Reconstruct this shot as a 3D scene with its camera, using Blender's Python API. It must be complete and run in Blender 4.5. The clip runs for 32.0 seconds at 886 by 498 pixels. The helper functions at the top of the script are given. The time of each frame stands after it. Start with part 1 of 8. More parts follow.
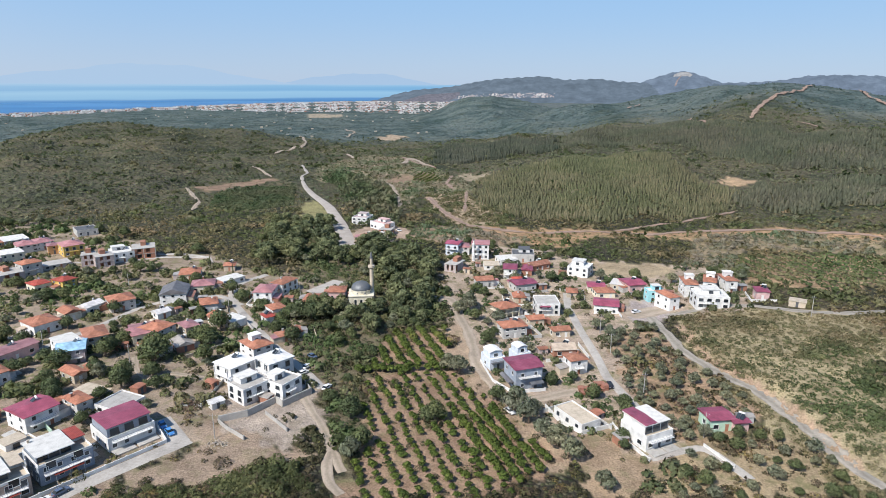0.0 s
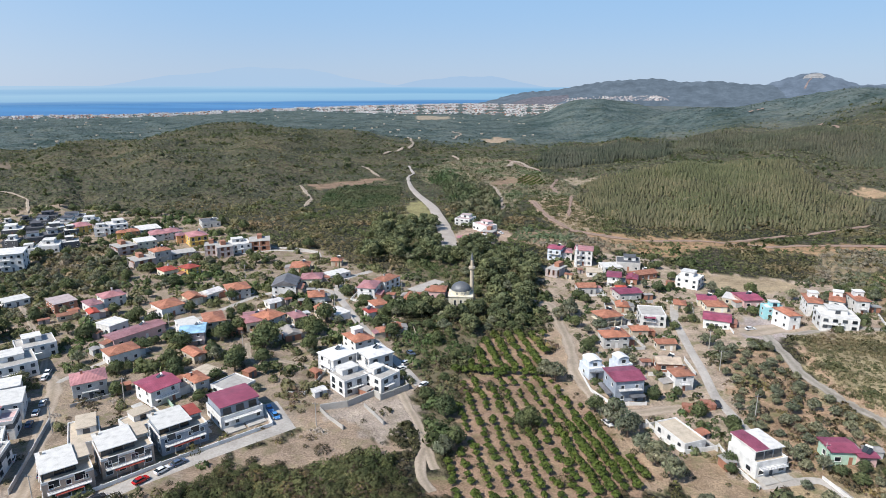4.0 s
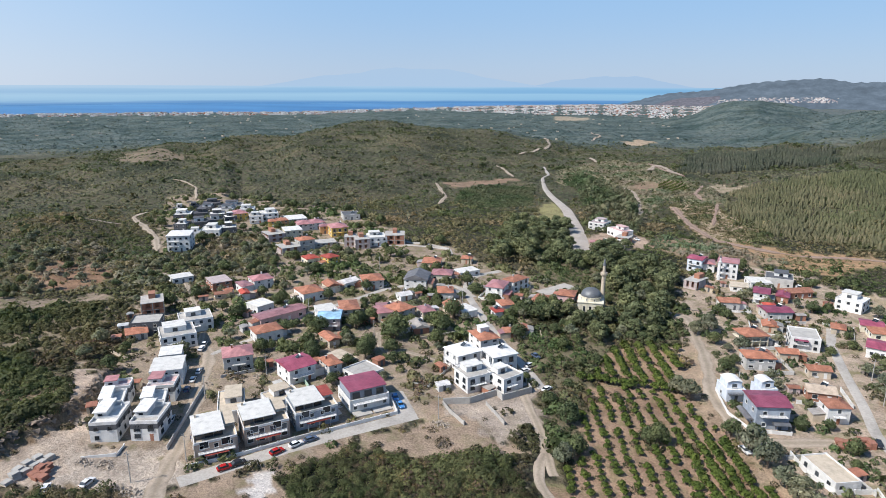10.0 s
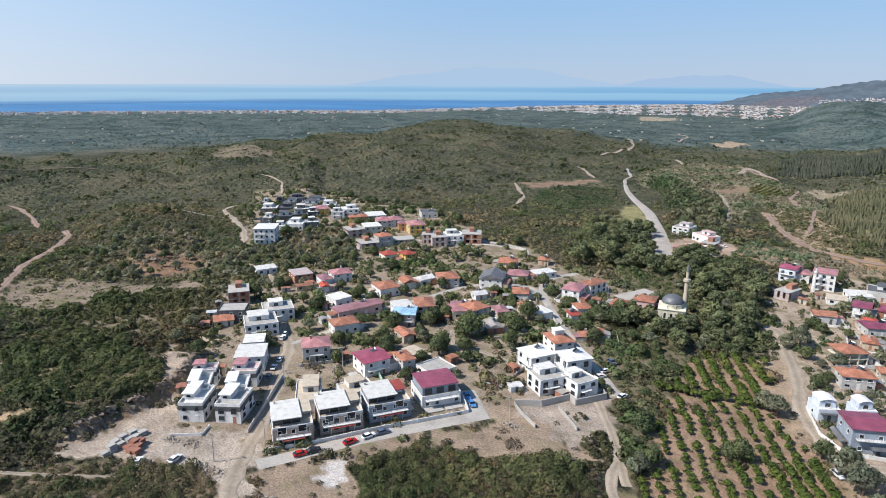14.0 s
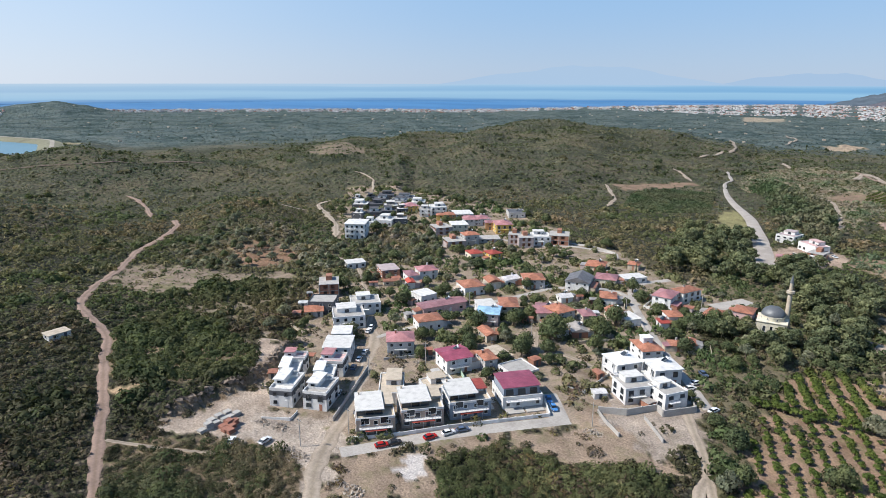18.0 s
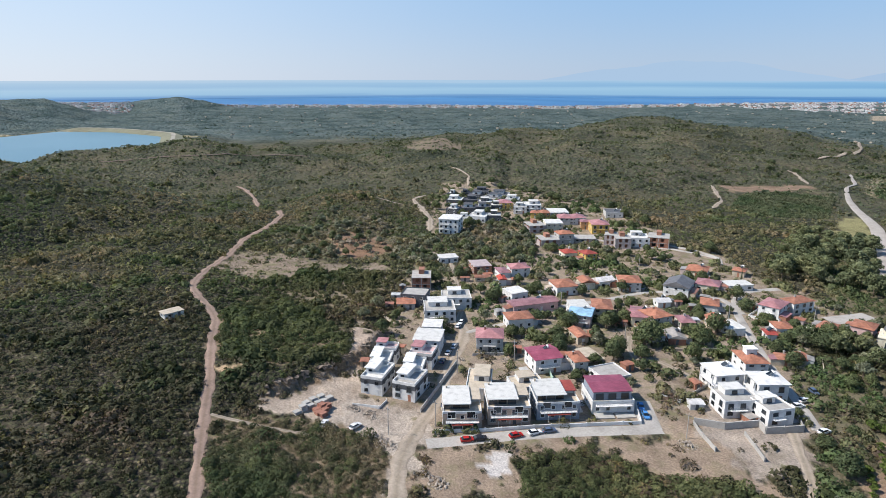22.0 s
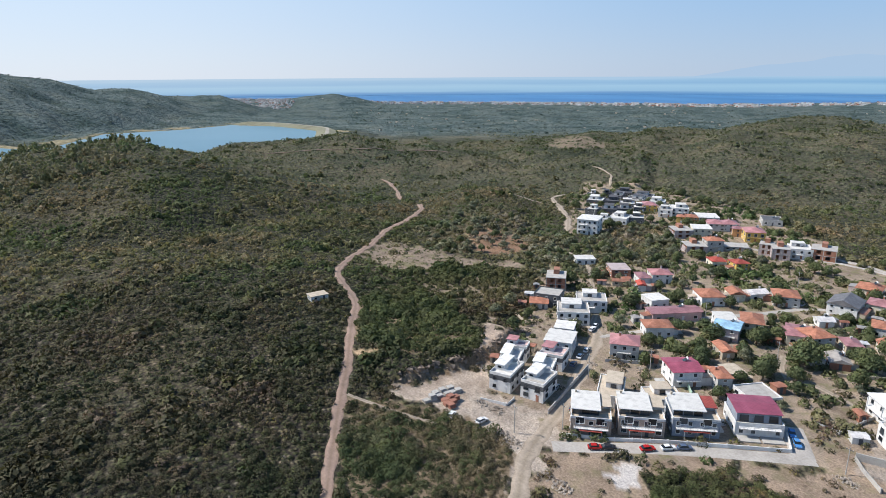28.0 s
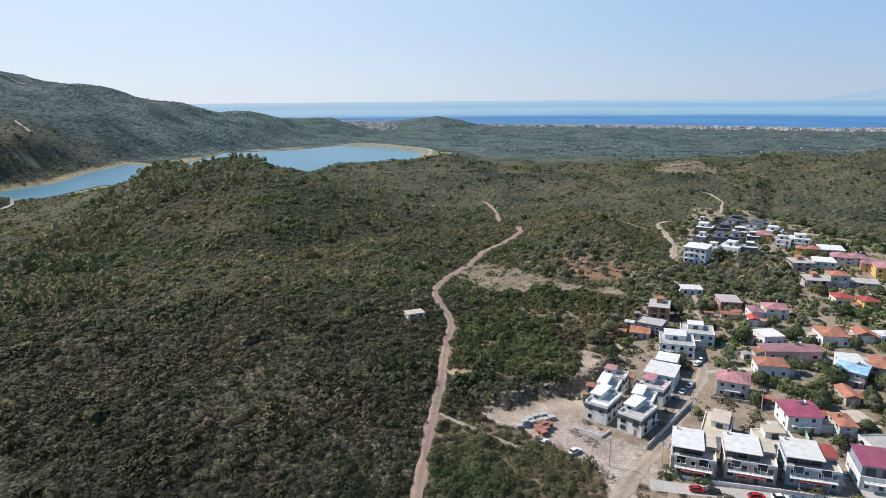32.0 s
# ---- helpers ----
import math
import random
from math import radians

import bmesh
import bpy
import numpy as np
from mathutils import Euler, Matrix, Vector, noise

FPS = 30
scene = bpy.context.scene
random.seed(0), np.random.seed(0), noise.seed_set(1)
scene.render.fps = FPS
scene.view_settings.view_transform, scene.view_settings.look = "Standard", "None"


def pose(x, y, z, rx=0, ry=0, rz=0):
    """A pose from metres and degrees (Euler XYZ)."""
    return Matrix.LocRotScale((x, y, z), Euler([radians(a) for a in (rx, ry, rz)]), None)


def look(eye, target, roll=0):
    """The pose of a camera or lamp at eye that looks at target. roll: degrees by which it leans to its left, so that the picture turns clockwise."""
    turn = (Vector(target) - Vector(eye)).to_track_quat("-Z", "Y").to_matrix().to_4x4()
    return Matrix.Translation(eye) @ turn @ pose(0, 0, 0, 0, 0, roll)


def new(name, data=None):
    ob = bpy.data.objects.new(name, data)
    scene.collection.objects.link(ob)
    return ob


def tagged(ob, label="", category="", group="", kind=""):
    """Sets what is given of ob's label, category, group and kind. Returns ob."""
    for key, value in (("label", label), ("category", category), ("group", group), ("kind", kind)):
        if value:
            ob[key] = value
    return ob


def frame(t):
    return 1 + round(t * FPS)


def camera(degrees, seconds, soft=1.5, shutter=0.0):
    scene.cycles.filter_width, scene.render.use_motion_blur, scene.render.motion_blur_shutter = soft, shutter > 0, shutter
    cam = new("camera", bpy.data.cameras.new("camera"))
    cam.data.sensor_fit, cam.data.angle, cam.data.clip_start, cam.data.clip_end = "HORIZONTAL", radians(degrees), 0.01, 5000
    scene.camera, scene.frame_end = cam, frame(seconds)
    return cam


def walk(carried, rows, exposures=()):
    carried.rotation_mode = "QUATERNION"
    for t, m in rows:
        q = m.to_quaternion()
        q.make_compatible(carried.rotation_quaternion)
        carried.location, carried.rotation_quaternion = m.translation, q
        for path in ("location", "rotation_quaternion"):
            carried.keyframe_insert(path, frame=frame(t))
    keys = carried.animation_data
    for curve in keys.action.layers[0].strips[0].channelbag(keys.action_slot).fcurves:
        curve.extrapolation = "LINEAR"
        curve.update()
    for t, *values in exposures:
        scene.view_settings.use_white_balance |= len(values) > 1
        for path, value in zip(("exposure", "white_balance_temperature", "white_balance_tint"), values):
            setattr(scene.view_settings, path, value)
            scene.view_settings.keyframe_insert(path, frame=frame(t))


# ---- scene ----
cam = camera(70, 32.0, soft=0.85)


def aim(yaw, pitch, roll):
    return pose(0, 0, 100, 90 + pitch, 0, yaw) @ pose(0, 0, 0, 0, 0, roll)


# the camera hovers and turns to the left: seconds, bearing, tilt, lean
ROWS = [
    (0, 1.087, -14.897, 0.204),
    (1, 3.375, -14.855, 0.165),
    (2, 5.779, -14.811, 0.123),
    (3, 8.180, -14.769, 0.110),
    (6, 14.978, -14.612, 0.153),
    (7, 16.950, -14.607, 0.154),
    (8, 18.880, -14.640, 0.155),
    (9, 20.818, -14.692, 0.172),
    (10, 22.705, -14.725, 0.185),
    (11, 24.428, -14.762, 0.196),
    (12, 26.161, -14.781, 0.203),
    (13, 27.993, -14.784, 0.194),
    (14, 29.845, -14.816, 0.175),
    (17, 35.755, -14.877, 0.115),
    (18, 37.892, -14.906, 0.095),
    (19, 40.026, -14.957, 0.057),
    (20, 42.166, -15.066, 0.025),
    (21, 44.357, -15.156, -0.021),
    (22, 46.556, -15.228, -0.064),
    (23, 48.698, -15.266, -0.107),
    (24, 50.851, -15.305, -0.155),
    (25, 53.009, -15.359, -0.223),
    (28, 59.234, -15.427, -0.380),
    (29, 61.324, -15.442, -0.410),
    (30, 63.435, -15.475, -0.425),
    (30.5, 64.611, -15.473, -0.443),
    (31, 65.825, -15.287, -0.466),
    (31.5, 67.086, -14.428, -0.495),
    (32, 68.339, -13.401, -0.530),
]
walk(cam, [(t, aim(a, b, c)) for t, a, b, c in ROWS], [(0, 0.26), (32, 0.20)])

# ---- sky and sun ----
SUN_BEARING, SUN_HEIGHT = 137.0, 47.0
world = bpy.data.worlds.new("world")
scene.world = world
world.use_nodes = True
wn = world.node_tree.nodes
sky = wn.new("ShaderNodeTexSky")
sky.sky_type, sky.sun_disc = "NISHITA", False
sky.sun_elevation, sky.sun_rotation = radians(SUN_HEIGHT), radians(-SUN_BEARING)
sky.altitude, sky.air_density, sky.dust_density, sky.ozone_density = 100, 1.0, 0.25, 2.2
wn["Background"].inputs[1].default_value = 0.11
pale = wn.new("ShaderNodeMix")
pale.data_type, pale.blend_type = "RGBA", "MULTIPLY"
pale.inputs[0].default_value, pale.inputs[7].default_value = 1.0, (0.74, 0.99, 1.14, 1)
world.node_tree.links.new(sky.outputs[0], pale.inputs[6])
# summer haze whitens the sky towards the horizon
sep = wn.new("ShaderNodeSeparateXYZ")
world.node_tree.links.new(wn.new("ShaderNodeTexCoord").outputs["Generated"], sep.inputs[0])


def spread(socket, a, b, c, d):
    """A smooth step from c to d as the socket goes from a to b."""
    mr = wn.new("ShaderNodeMapRange")
    mr.interpolation_type = "SMOOTHSTEP"
    for k, v in enumerate((a, b, c, d)):
        mr.inputs[k + 1].default_value = v
    world.node_tree.links.new(socket, mr.inputs[0])
    return mr.outputs[0]


def blend(fac, a, b):
    mx = wn.new("ShaderNodeMix")
    mx.data_type = "RGBA"
    world.node_tree.links.new(fac, mx.inputs[0])
    for k, v in ((6, a), (7, b)):
        if isinstance(v, tuple):
            mx.inputs[k].default_value = (*v, 1)
        else:
            world.node_tree.links.new(v, mx.inputs[k])
    return mx.outputs[2]


# the haze is whiter at the horizon, and below the sun
toward = wn.new("ShaderNodeVectorMath")
toward.operation = "DOT_PRODUCT"
toward.inputs[1].default_value = (-math.sin(radians(SUN_BEARING)), math.cos(radians(SUN_BEARING)), 0)
world.node_tree.links.new(sep.inputs[0].links[0].from_socket, toward.inputs[0])
glow = spread(toward.outputs["Value"], -0.4, 0.85, 0.0, 1.0)
low = blend(glow, (3.55, 4.4, 5.85), (6.15, 6.55, 7.4))
high = blend(glow, (2.6, 4.15, 6.35), (5.3, 6.35, 7.75))
haze = wn.new("ShaderNodeMix")
haze.data_type = "RGBA"
world.node_tree.links.new(spread(sep.outputs[2], 0.13, 0.5, 0.9, 0.0), haze.inputs[0])
world.node_tree.links.new(blend(spread(sep.outputs[2], -0.02, 0.13, 0.0, 1.0), low, high), haze.inputs[7])
world.node_tree.links.new(pale.outputs[2], haze.inputs[6])
world.node_tree.links.new(haze.outputs[2], wn["Background"].inputs[0])
sun = new("sun", bpy.data.lights.new("sun", "SUN"))
sun.data.energy, sun.data.angle, sun.data.color = 5.0, radians(0.53), (1.0, 0.95, 0.885)
sun.matrix_world = look((-300 * math.sin(radians(SUN_BEARING)) * math.cos(radians(SUN_HEIGHT)), 300 * math.cos(radians(SUN_BEARING)) * math.cos(radians(SUN_HEIGHT)), 300 * math.sin(radians(SUN_HEIGHT))), (0, 0, 0))

# ---- materials ----
MATS = {}


def shader(name, rough=0.8):
    m = bpy.data.materials.new(name)
    m.use_nodes = True
    n = m.node_tree.nodes
    n["Principled BSDF"].inputs["Roughness"].default_value = rough
    return m, n, m.node_tree.links, n["Principled BSDF"]


def ramp(n, stops):
    r = n.new("ShaderNodeValToRGB")
    e = r.color_ramp.elements
    while len(e) < len(stops):
        e.new(0.5)
    for el, (p, c) in zip(e, stops):
        el.position, el.color = p, (*c, 1)
    return r


def mixed(n, links, fac, a, b, kind="MIX"):
    """A colour mix; fac, a and b are sockets or values."""
    mx = n.new("ShaderNodeMix")
    mx.data_type, mx.blend_type = "RGBA", kind
    for i, v in ((0, fac), (6, a), (7, b)):
        if isinstance(v, bpy.types.NodeSocket):
            links.new(v, mx.inputs[i])
        elif i == 0:
            mx.inputs[0].default_value = v
        else:
            mx.inputs[i].default_value = (*v, 1)
    return mx.outputs[2]


def noise_tex(n, links, scale, detail=4.0, rough=0.6, coords=None, stretch=None):
    t = n.new("ShaderNodeTexNoise")
    t.inputs["Scale"].default_value, t.inputs["Detail"].default_value, t.inputs["Roughness"].default_value = scale, detail, rough
    if coords is None:
        coords = n.new("ShaderNodeTexCoord").outputs["Object"]
    if stretch:
        mp = n.new("ShaderNodeMapping")
        mp.inputs["Scale"].default_value = stretch
        links.new(coords, mp.inputs[0])
        coords = mp.outputs[0]
    links.new(coords, t.inputs["Vector"])
    return t.outputs[0]


def plain(name, colour, rough=0.8, vary=0.25, scale=1.5, fine=14.0, bump=0.1, metal=0.0, each=0.12):
    """A surface of one colour with stains, grain, a little relief, and a small shift from object to object."""
    if name in MATS:
        return MATS[name]
    m, n, links, b = shader(name, rough)
    dark = tuple(c * (1 - vary) for c in colour)
    lite = tuple(min(1, c * (1 + vary * 0.5)) for c in colour)
    big, small = noise_tex(n, links, scale, 5), noise_tex(n, links, fine, 3)
    r = ramp(n, [(0.3, dark), (0.5, colour), (0.75, lite)])
    links.new(big, r.inputs[0])
    col = mixed(n, links, 0.35, r.outputs[0], small, "OVERLAY")
    info = n.new("ShaderNodeObjectInfo")
    shift = ramp(n, [(0.0, (1 - each,) * 3), (1.0, (1.0,) * 3)])
    links.new(info.outputs["Random"], shift.inputs[0])
    col = mixed(n, links, 1.0, col, shift.outputs[0], "MULTIPLY")
    links.new(col, b.inputs["Base Color"])
    b.inputs["Metallic"].default_value = metal
    bp = n.new("ShaderNodeBump")
    bp.inputs["Strength"].default_value, bp.inputs["Distance"].default_value = bump, 0.05
    links.new(small, bp.inputs["Height"])
    links.new(bp.outputs[0], b.inputs["Normal"])
    MATS[name] = m
    return m


# the lie of the land: bearings run to the left of +y, in degrees, distances in metres
SEA, LAKE = -50.0, -10.0


# bearing, distance, height, half-width along the bearing, half-width across it
HILLS = [
    (90, 380, 12, 280, 220), (105, 520, 8, 240, 160), (92, 240, 6, 180, 170), (-60, 1500, 150, 700, 900),
    (130, 2000, 240, 1000, 1000), (-33, 290, 10, 150, 110), (150, 700, 60, 450, 600), (-110, 700, 70, 450, 600),
]

# crests of the hills: slope towards the middle, slope behind, roundness, then bearing, distance and height along the crest
RIDGES = [
    (0.09, 0.14, 150, [(55, 780, -4), (50, 880, 12), (45, 930, 14), (41, 960, 17), (37, 1000, 21), (32, 1080, 27), (29, 1120, 34), (27.5, 1130, 38), (25, 1130, 31), (21, 1130, 18), (17, 1100, 13), (13.5, 1050, 0)]),
    (0.14, 0.16, 70, [(40, 720, 11), (35.5, 760, 20), (31, 790, 24), (27, 800, 22), (23, 800, 10), (17, 790, -3), (13, 770, -16)]),
    (0.10, 0.13, 110, [(30, 1290, 17), (24, 1320, 13), (17, 1280, 2), (12, 1200, -10)]),
    (0.12, 0.16, 80, [(54, 640, -1), (47, 700, 8), (42, 720, 14)]),
    (0.12, 0.20, 60, [(79, 860, 7), (77, 860, 14), (74, 860, 20), (70, 860, 22), (67, 850, 20), (62, 820, 13), (56, 760, 6), (52, 700, 0)]),
    (0.16, 0.22, 60, [(100, 600, 18), (97, 600, 26), (93.7, 610, 39), (90, 620, 44), (87, 620, 45), (84.3, 620, 45), (81.5, 600, 38), (79.5, 590, 32), (74, 560, 18), (70, 540, 6)]),
    (0.07, 0.20, 50, [(61, 500, 0), (58, 505, 6), (55.6, 505, 8), (53, 505, 6), (50, 500, 0)]),
    (0.12, 0.14, 70, [(-2.3, 640, 1), (-5, 680, 9), (-8, 700, 14), (-14.5, 720, 24), (-18.3, 720, 24), (-21, 690, 12), (-24, 620, 5)]),
    (0.10, 0.12, 110, [(2, 950, -16), (0.3, 1000, 3), (-5, 1030, 11), (-9.7, 1050, 16), (-14.4, 1100, 30), (-19, 1150, 38), (-23, 1150, 38), (-27.3, 1020, 37), (-33.5, 950, 41), (-45, 950, 46)]),
    (0.11, 0.15, 160, [(2.3, 2550, -14), (-1.2, 2600, 37), (-3.1, 2600, 53), (-6.1, 2550, 22), (-8.1, 2500, 4)]),
    (0.10, 0.15, 260, [(-4, 1750, 0), (-9.5, 1780, 34), (-14.2, 1800, 51), (-18.7, 1800, 71), (-22.5, 1800, 97), (-26, 1800, 104), (-28.4, 1800, 94), (-33, 1800, 76), (-45, 1750, 66)]),
    (0.16, 0.14, 320, [(78, 2800, 20), (80.5, 2750, 24), (84, 2650, 52), (87, 2500, 66), (91, 2400, 98), (95, 2350, 138), (98.8, 2300, 165), (102.2, 2250, 182), (112, 2150, 236)]),
    (0.16, 0.14, 60, [(73, 3330, -18), (71.2, 3330, -4), (68.7, 3330, 8), (66.8, 3330, -10), (65.3, 3330, -32)]),
]


def smooth(a, b, v):
    v = np.clip((v - a) / (b - a), 0, 1)
    return v * v * (3 - 2 * v)


def waves(x, y):
    """Gentle unevenness of the hills, between -1 and 1."""
    w = np.sin(x / 61 + 1.3 * np.sin(y / 83)) * np.sin(y / 53 + 1.1 * np.sin(x / 71 + 2))
    return 0.6 * w + 0.4 * np.sin(x / 23 + y / 31 + 2 * np.sin(x / 47)) * np.sin(y / 19 - x / 37)


def coast(b):
    """Distance of the shore by bearing."""
    return np.interp(b, [-180, -30, 0, 4, 10, 20, 28, 36, 44, 63, 74, 80, 100, 180], [7000, 7000, 5300, 4950, 4650, 4100, 3650, 3330, 3420, 3600, 4300, 4600, 7000, 7000])


RESERVOIR = [(-945, -226), (-1010, -174), (-1130, -150), (-1265, -98), (-1180, -40), (-1229, -5), (-1429, 74), (-1452, 219), (-1523, 338), (-1418, 420), (-1257, 458), (-1080, 380), (-960, 240), (-930, 90), (-960, -40), (-960, -110), (-874, -152), (-850, -190), (-877, -216)]


def shore(x, y):
    """Distance to the reservoir's edge, negative on the water."""
    d, odd = np.full(x.shape, 1e9), np.zeros(x.shape, bool)
    for (x0, y0), (x1, y1) in zip(RESERVOIR, RESERVOIR[1:] + RESERVOIR[:1]):
        dx, dy = x1 - x0, y1 - y0
        q = np.clip(((x - x0) * dx + (y - y0) * dy) / (dx * dx + dy * dy), 0, 1)
        d = np.minimum(d, np.hypot(x - x0 - q * dx, y - y0 - q * dy))
        if y0 != y1:
            odd ^= ((y0 > y) != (y1 > y)) & (x < dx * (y - y0) / dy + x0)
    return np.where(odd, -d, d)


# lines along which the slope was dug away: the ground stands higher on their left
CUTS = [
    (3.8, 55, [(-167, 79), (-168, 96), (-169, 115), (-175, 130), (-187, 150)]),
    (2.2, 40, [(91, 244), (89, 221), (90, 204), (97, 189), (101, 172), (104, 156), (106, 144)]),
]


def beside(x, y, pts):
    """Distance to the left of a line, and how far along it, from 0 to 1."""
    best, side, along = np.full(x.shape, 1e9), np.zeros(x.shape), np.zeros(x.shape)
    n = len(pts) - 1
    for i, ((x0, y0), (x1, y1)) in enumerate(zip(pts, pts[1:])):
        dx, dy = x1 - x0, y1 - y0
        q = np.clip(((x - x0) * dx + (y - y0) * dy) / (dx * dx + dy * dy), 0, 1)
        d = np.hypot(x - x0 - q * dx, y - y0 - q * dy)
        k = d < best
        best = np.where(k, d, best)
        side = np.where(k, np.sign(dx * (y - y0) - dy * (x - x0)), side)
        along = np.where(k, (i + q) / n, along)
    return best * side, along


def height(x, y):
    x, y = np.asarray(x, float), np.asarray(y, float)
    far, b = np.hypot(x, y), np.degrees(np.arctan2(-x, y))
    z = -38 * smooth(560, 2000, far) - 8 * smooth(2000, 3000, far)
    for hb, hd, top, along, across in HILLS:
        d = (b - hb + 180) % 360 - 180
        u, v = far * np.cos(np.radians(d)) - hd, far * np.sin(np.radians(d))
        u = np.where(np.abs(d) > 90, -9999, u)
        z = z + top * np.clip(1 - (u / along) ** 2 - (v / across) ** 2, 0, 1) ** 2
    low = z
    for front, back, r, crest in RIDGES:
        cb, cd, cz = (np.array(v, float) for v in zip(*sorted(crest)))
        d, top = np.interp(b, cb, cd), np.interp(b, cb, cz)
        out = np.maximum(cb[0] - b, b - cb[-1]).clip(0)
        top = top - 0.30 * d * np.radians(out)
        u = far - d
        rise = top - np.where(u < 0, front, back) * (np.sqrt(u * u + r * r) - r) - z
        z = z + 4.0 * np.logaddexp(0, np.maximum(rise / 4.0, -40)) - 4.0 * np.log(2) * np.exp(-(rise / 4.0) ** 2)
    # gullies run down the flanks
    flank = smooth(3, 25, z - low) * smooth(540, 700, far) * (1 - smooth(2900, 3300, far))
    z = z - flank * (5.0 + 0.0035 * far) * np.abs(np.sin(b * 0.42 + 0.9 * np.sin(far / 170) + 1.3 * np.sin(b * 0.13))) ** 2.0
    z = z + waves(x, y) * (0.8 * smooth(300, 500, far) + 2.0 * smooth(550, 900, far))
    z = z + (1 - 2 * np.abs(waves(x * 0.8 + 90, y * 0.8 + 30))) * 3.0 * smooth(560, 800, far)
    z = z + waves(x / 3.1 + 400, y / 3.1) * 5 * smooth(1000, 1800, far) * (1 - smooth(2300, 2900, far))
    # hollows in the hillside beside the track
    z = z + 3.2 * waves(x / 0.8 + 40, y / 0.8) * smooth(84, 93, b) * (1 - smooth(118, 130, b)) * smooth(110, 220, far) * (1 - smooth(440, 540, far))
    for tall, back, pts in CUTS:
        s, u = beside(x, y, pts)
        z = z + tall * smooth(0, 3.5, s + 0.8 * np.sin(x / 3.1) * np.sin(y / 2.7)) * (1 - smooth(10, back, s)) * smooth(0, 0.12, u) * (1 - smooth(0.88, 1, u))
    # the reservoir in its bowl, and low even banks round it
    e = shore(x, y)
    z = np.where(e < 0, np.minimum(z, LAKE - 1.5 + np.maximum(e, -60) * 0.06), z)
    rim = LAKE + 0.2 + np.clip(e, 0, 90) * 0.012
    z = np.where((e >= 0) & (e < 110), np.maximum(z, rim - 6 * smooth(70, 110, e)), z)
    z = np.where((e >= 0) & (e < 90), rim + (z - rim) * smooth(0, 90, e), z)
    z = z - (z - (SEA - 6)) * smooth(-60, 60, far - coast(b))
    return z


# ---- the ground ----
def obj(name, verts, faces, material, parent=None, label="", smooth_shade=False):
    me = bpy.data.meshes.new(name)
    me.from_pydata(verts, [], faces)
    me.materials.append(material)
    if smooth_shade:
        me.polygons.foreach_set("use_smooth", [True] * len(me.polygons))
    ob = new(name, me)
    if parent:
        ob.parent = parent
    if label:
        ob["label"] = label
    return ob


def sheet(name, xs, ys, zs, material):
    """A grid of rows and columns as one mesh."""
    r, c = xs.shape
    me = bpy.data.meshes.new(name)
    k = np.arange(r * c).reshape(r, c)
    q = np.stack([k[:-1, :-1], k[:-1, 1:], k[1:, 1:], k[1:, :-1]], -1).reshape(-1)
    me.vertices.add(r * c)
    me.vertices.foreach_set("co", np.stack([xs, ys, zs], -1).astype(np.float32).ravel())
    me.loops.add(len(q))
    me.loops.foreach_set("vertex_index", q.astype(np.int32))
    me.polygons.add(len(q) // 4)
    me.polygons.foreach_set("loop_start", np.arange(0, len(q), 4, dtype=np.int32))
    me.polygons.foreach_set("use_smooth", np.ones(len(q) // 4, bool))
    me.materials.append(material)
    me.update()
    return new(name, me)


# plots of land, as outlines on the plan
PLOTS = {}
PLOTS["village"] = [(-142, 91), (-155, 120), (-183, 138), (-215, 178), (-246, 208), (-270, 247), (-267, 267), (-243, 287), (-278, 340), (-296, 271), (-372, 341), (-437, 416), (-373, 449), (-261, 435), (-178, 369), (-139, 357), (-116, 332), (-75, 317), (-52, 306), (-46, 269), (-64, 254), (-69, 235), (-46, 198), (-39, 170), (-68, 157), (-75, 160), (-97, 125), (-117, 105), (-111, 84), (-127, 96)]
PLOTS["yard"] = [(-150, 90), (-153, 108), (-126, 115), (-117, 105), (-108, 84), (-111, 80), (-127, 96), (-140, 89)]
PLOTS["bank"] = [(-105, 86), (-115, 102), (-96, 128), (-72, 157), (-78, 180), (-67, 173), (-51, 160), (-41, 152), (-39, 142)]
PLOTS["site"] = [(-71, 170), (-74, 189), (-46, 193), (-39, 170), (-42, 157), (-52, 159)]
PLOTS["right_village"] = [(-7, 272), (-5, 392), (51, 379), (65, 360), (78, 352), (123, 345), (153, 321), (125, 253), (94, 251), (79, 249), (62, 234), (58, 192), (68, 159), (69, 138), (49, 137), (49, 157), (33, 166), (23, 178), (12, 210), (-1, 254)]
PLOTS["orchard"] = [(-26, 240), (-4, 247), (-1, 215), (9, 189), (17, 173), (28, 149), (11, 134), (-29, 133), (-25, 155), (-28, 174), (-30, 209)]
PLOTS["brown_field"] = [(-317, 209), (-333, 235), (-297, 240), (-280, 222), (-290, 198)]
PLOTS["dry_slope"] = [(-324, 143), (-308, 132), (-294, 132), (-272, 142), (-261, 153), (-258, 164), (-250, 182), (-252, 196), (-264, 208), (-281, 191), (-298, 184), (-318, 173), (-339, 160)]
PLOTS["quarry"] = [(-165, 80), (-169, 102), (-170, 120), (-155, 113), (-148, 99), (-151, 87), (-157, 80)]
PLOTS["spur"] = [(-199, 80), (-189, 85), (-183, 83), (-190, 77)]
PLOTS["right_slope"] = [(93, 252), (118, 253), (173, 241), (105, 135), (96, 135), (95, 160), (84, 204)]
PLOTS["olive_right"] = [(59, 235), (82, 242), (84, 204), (92, 177), (87, 166), (67, 159), (58, 192)]
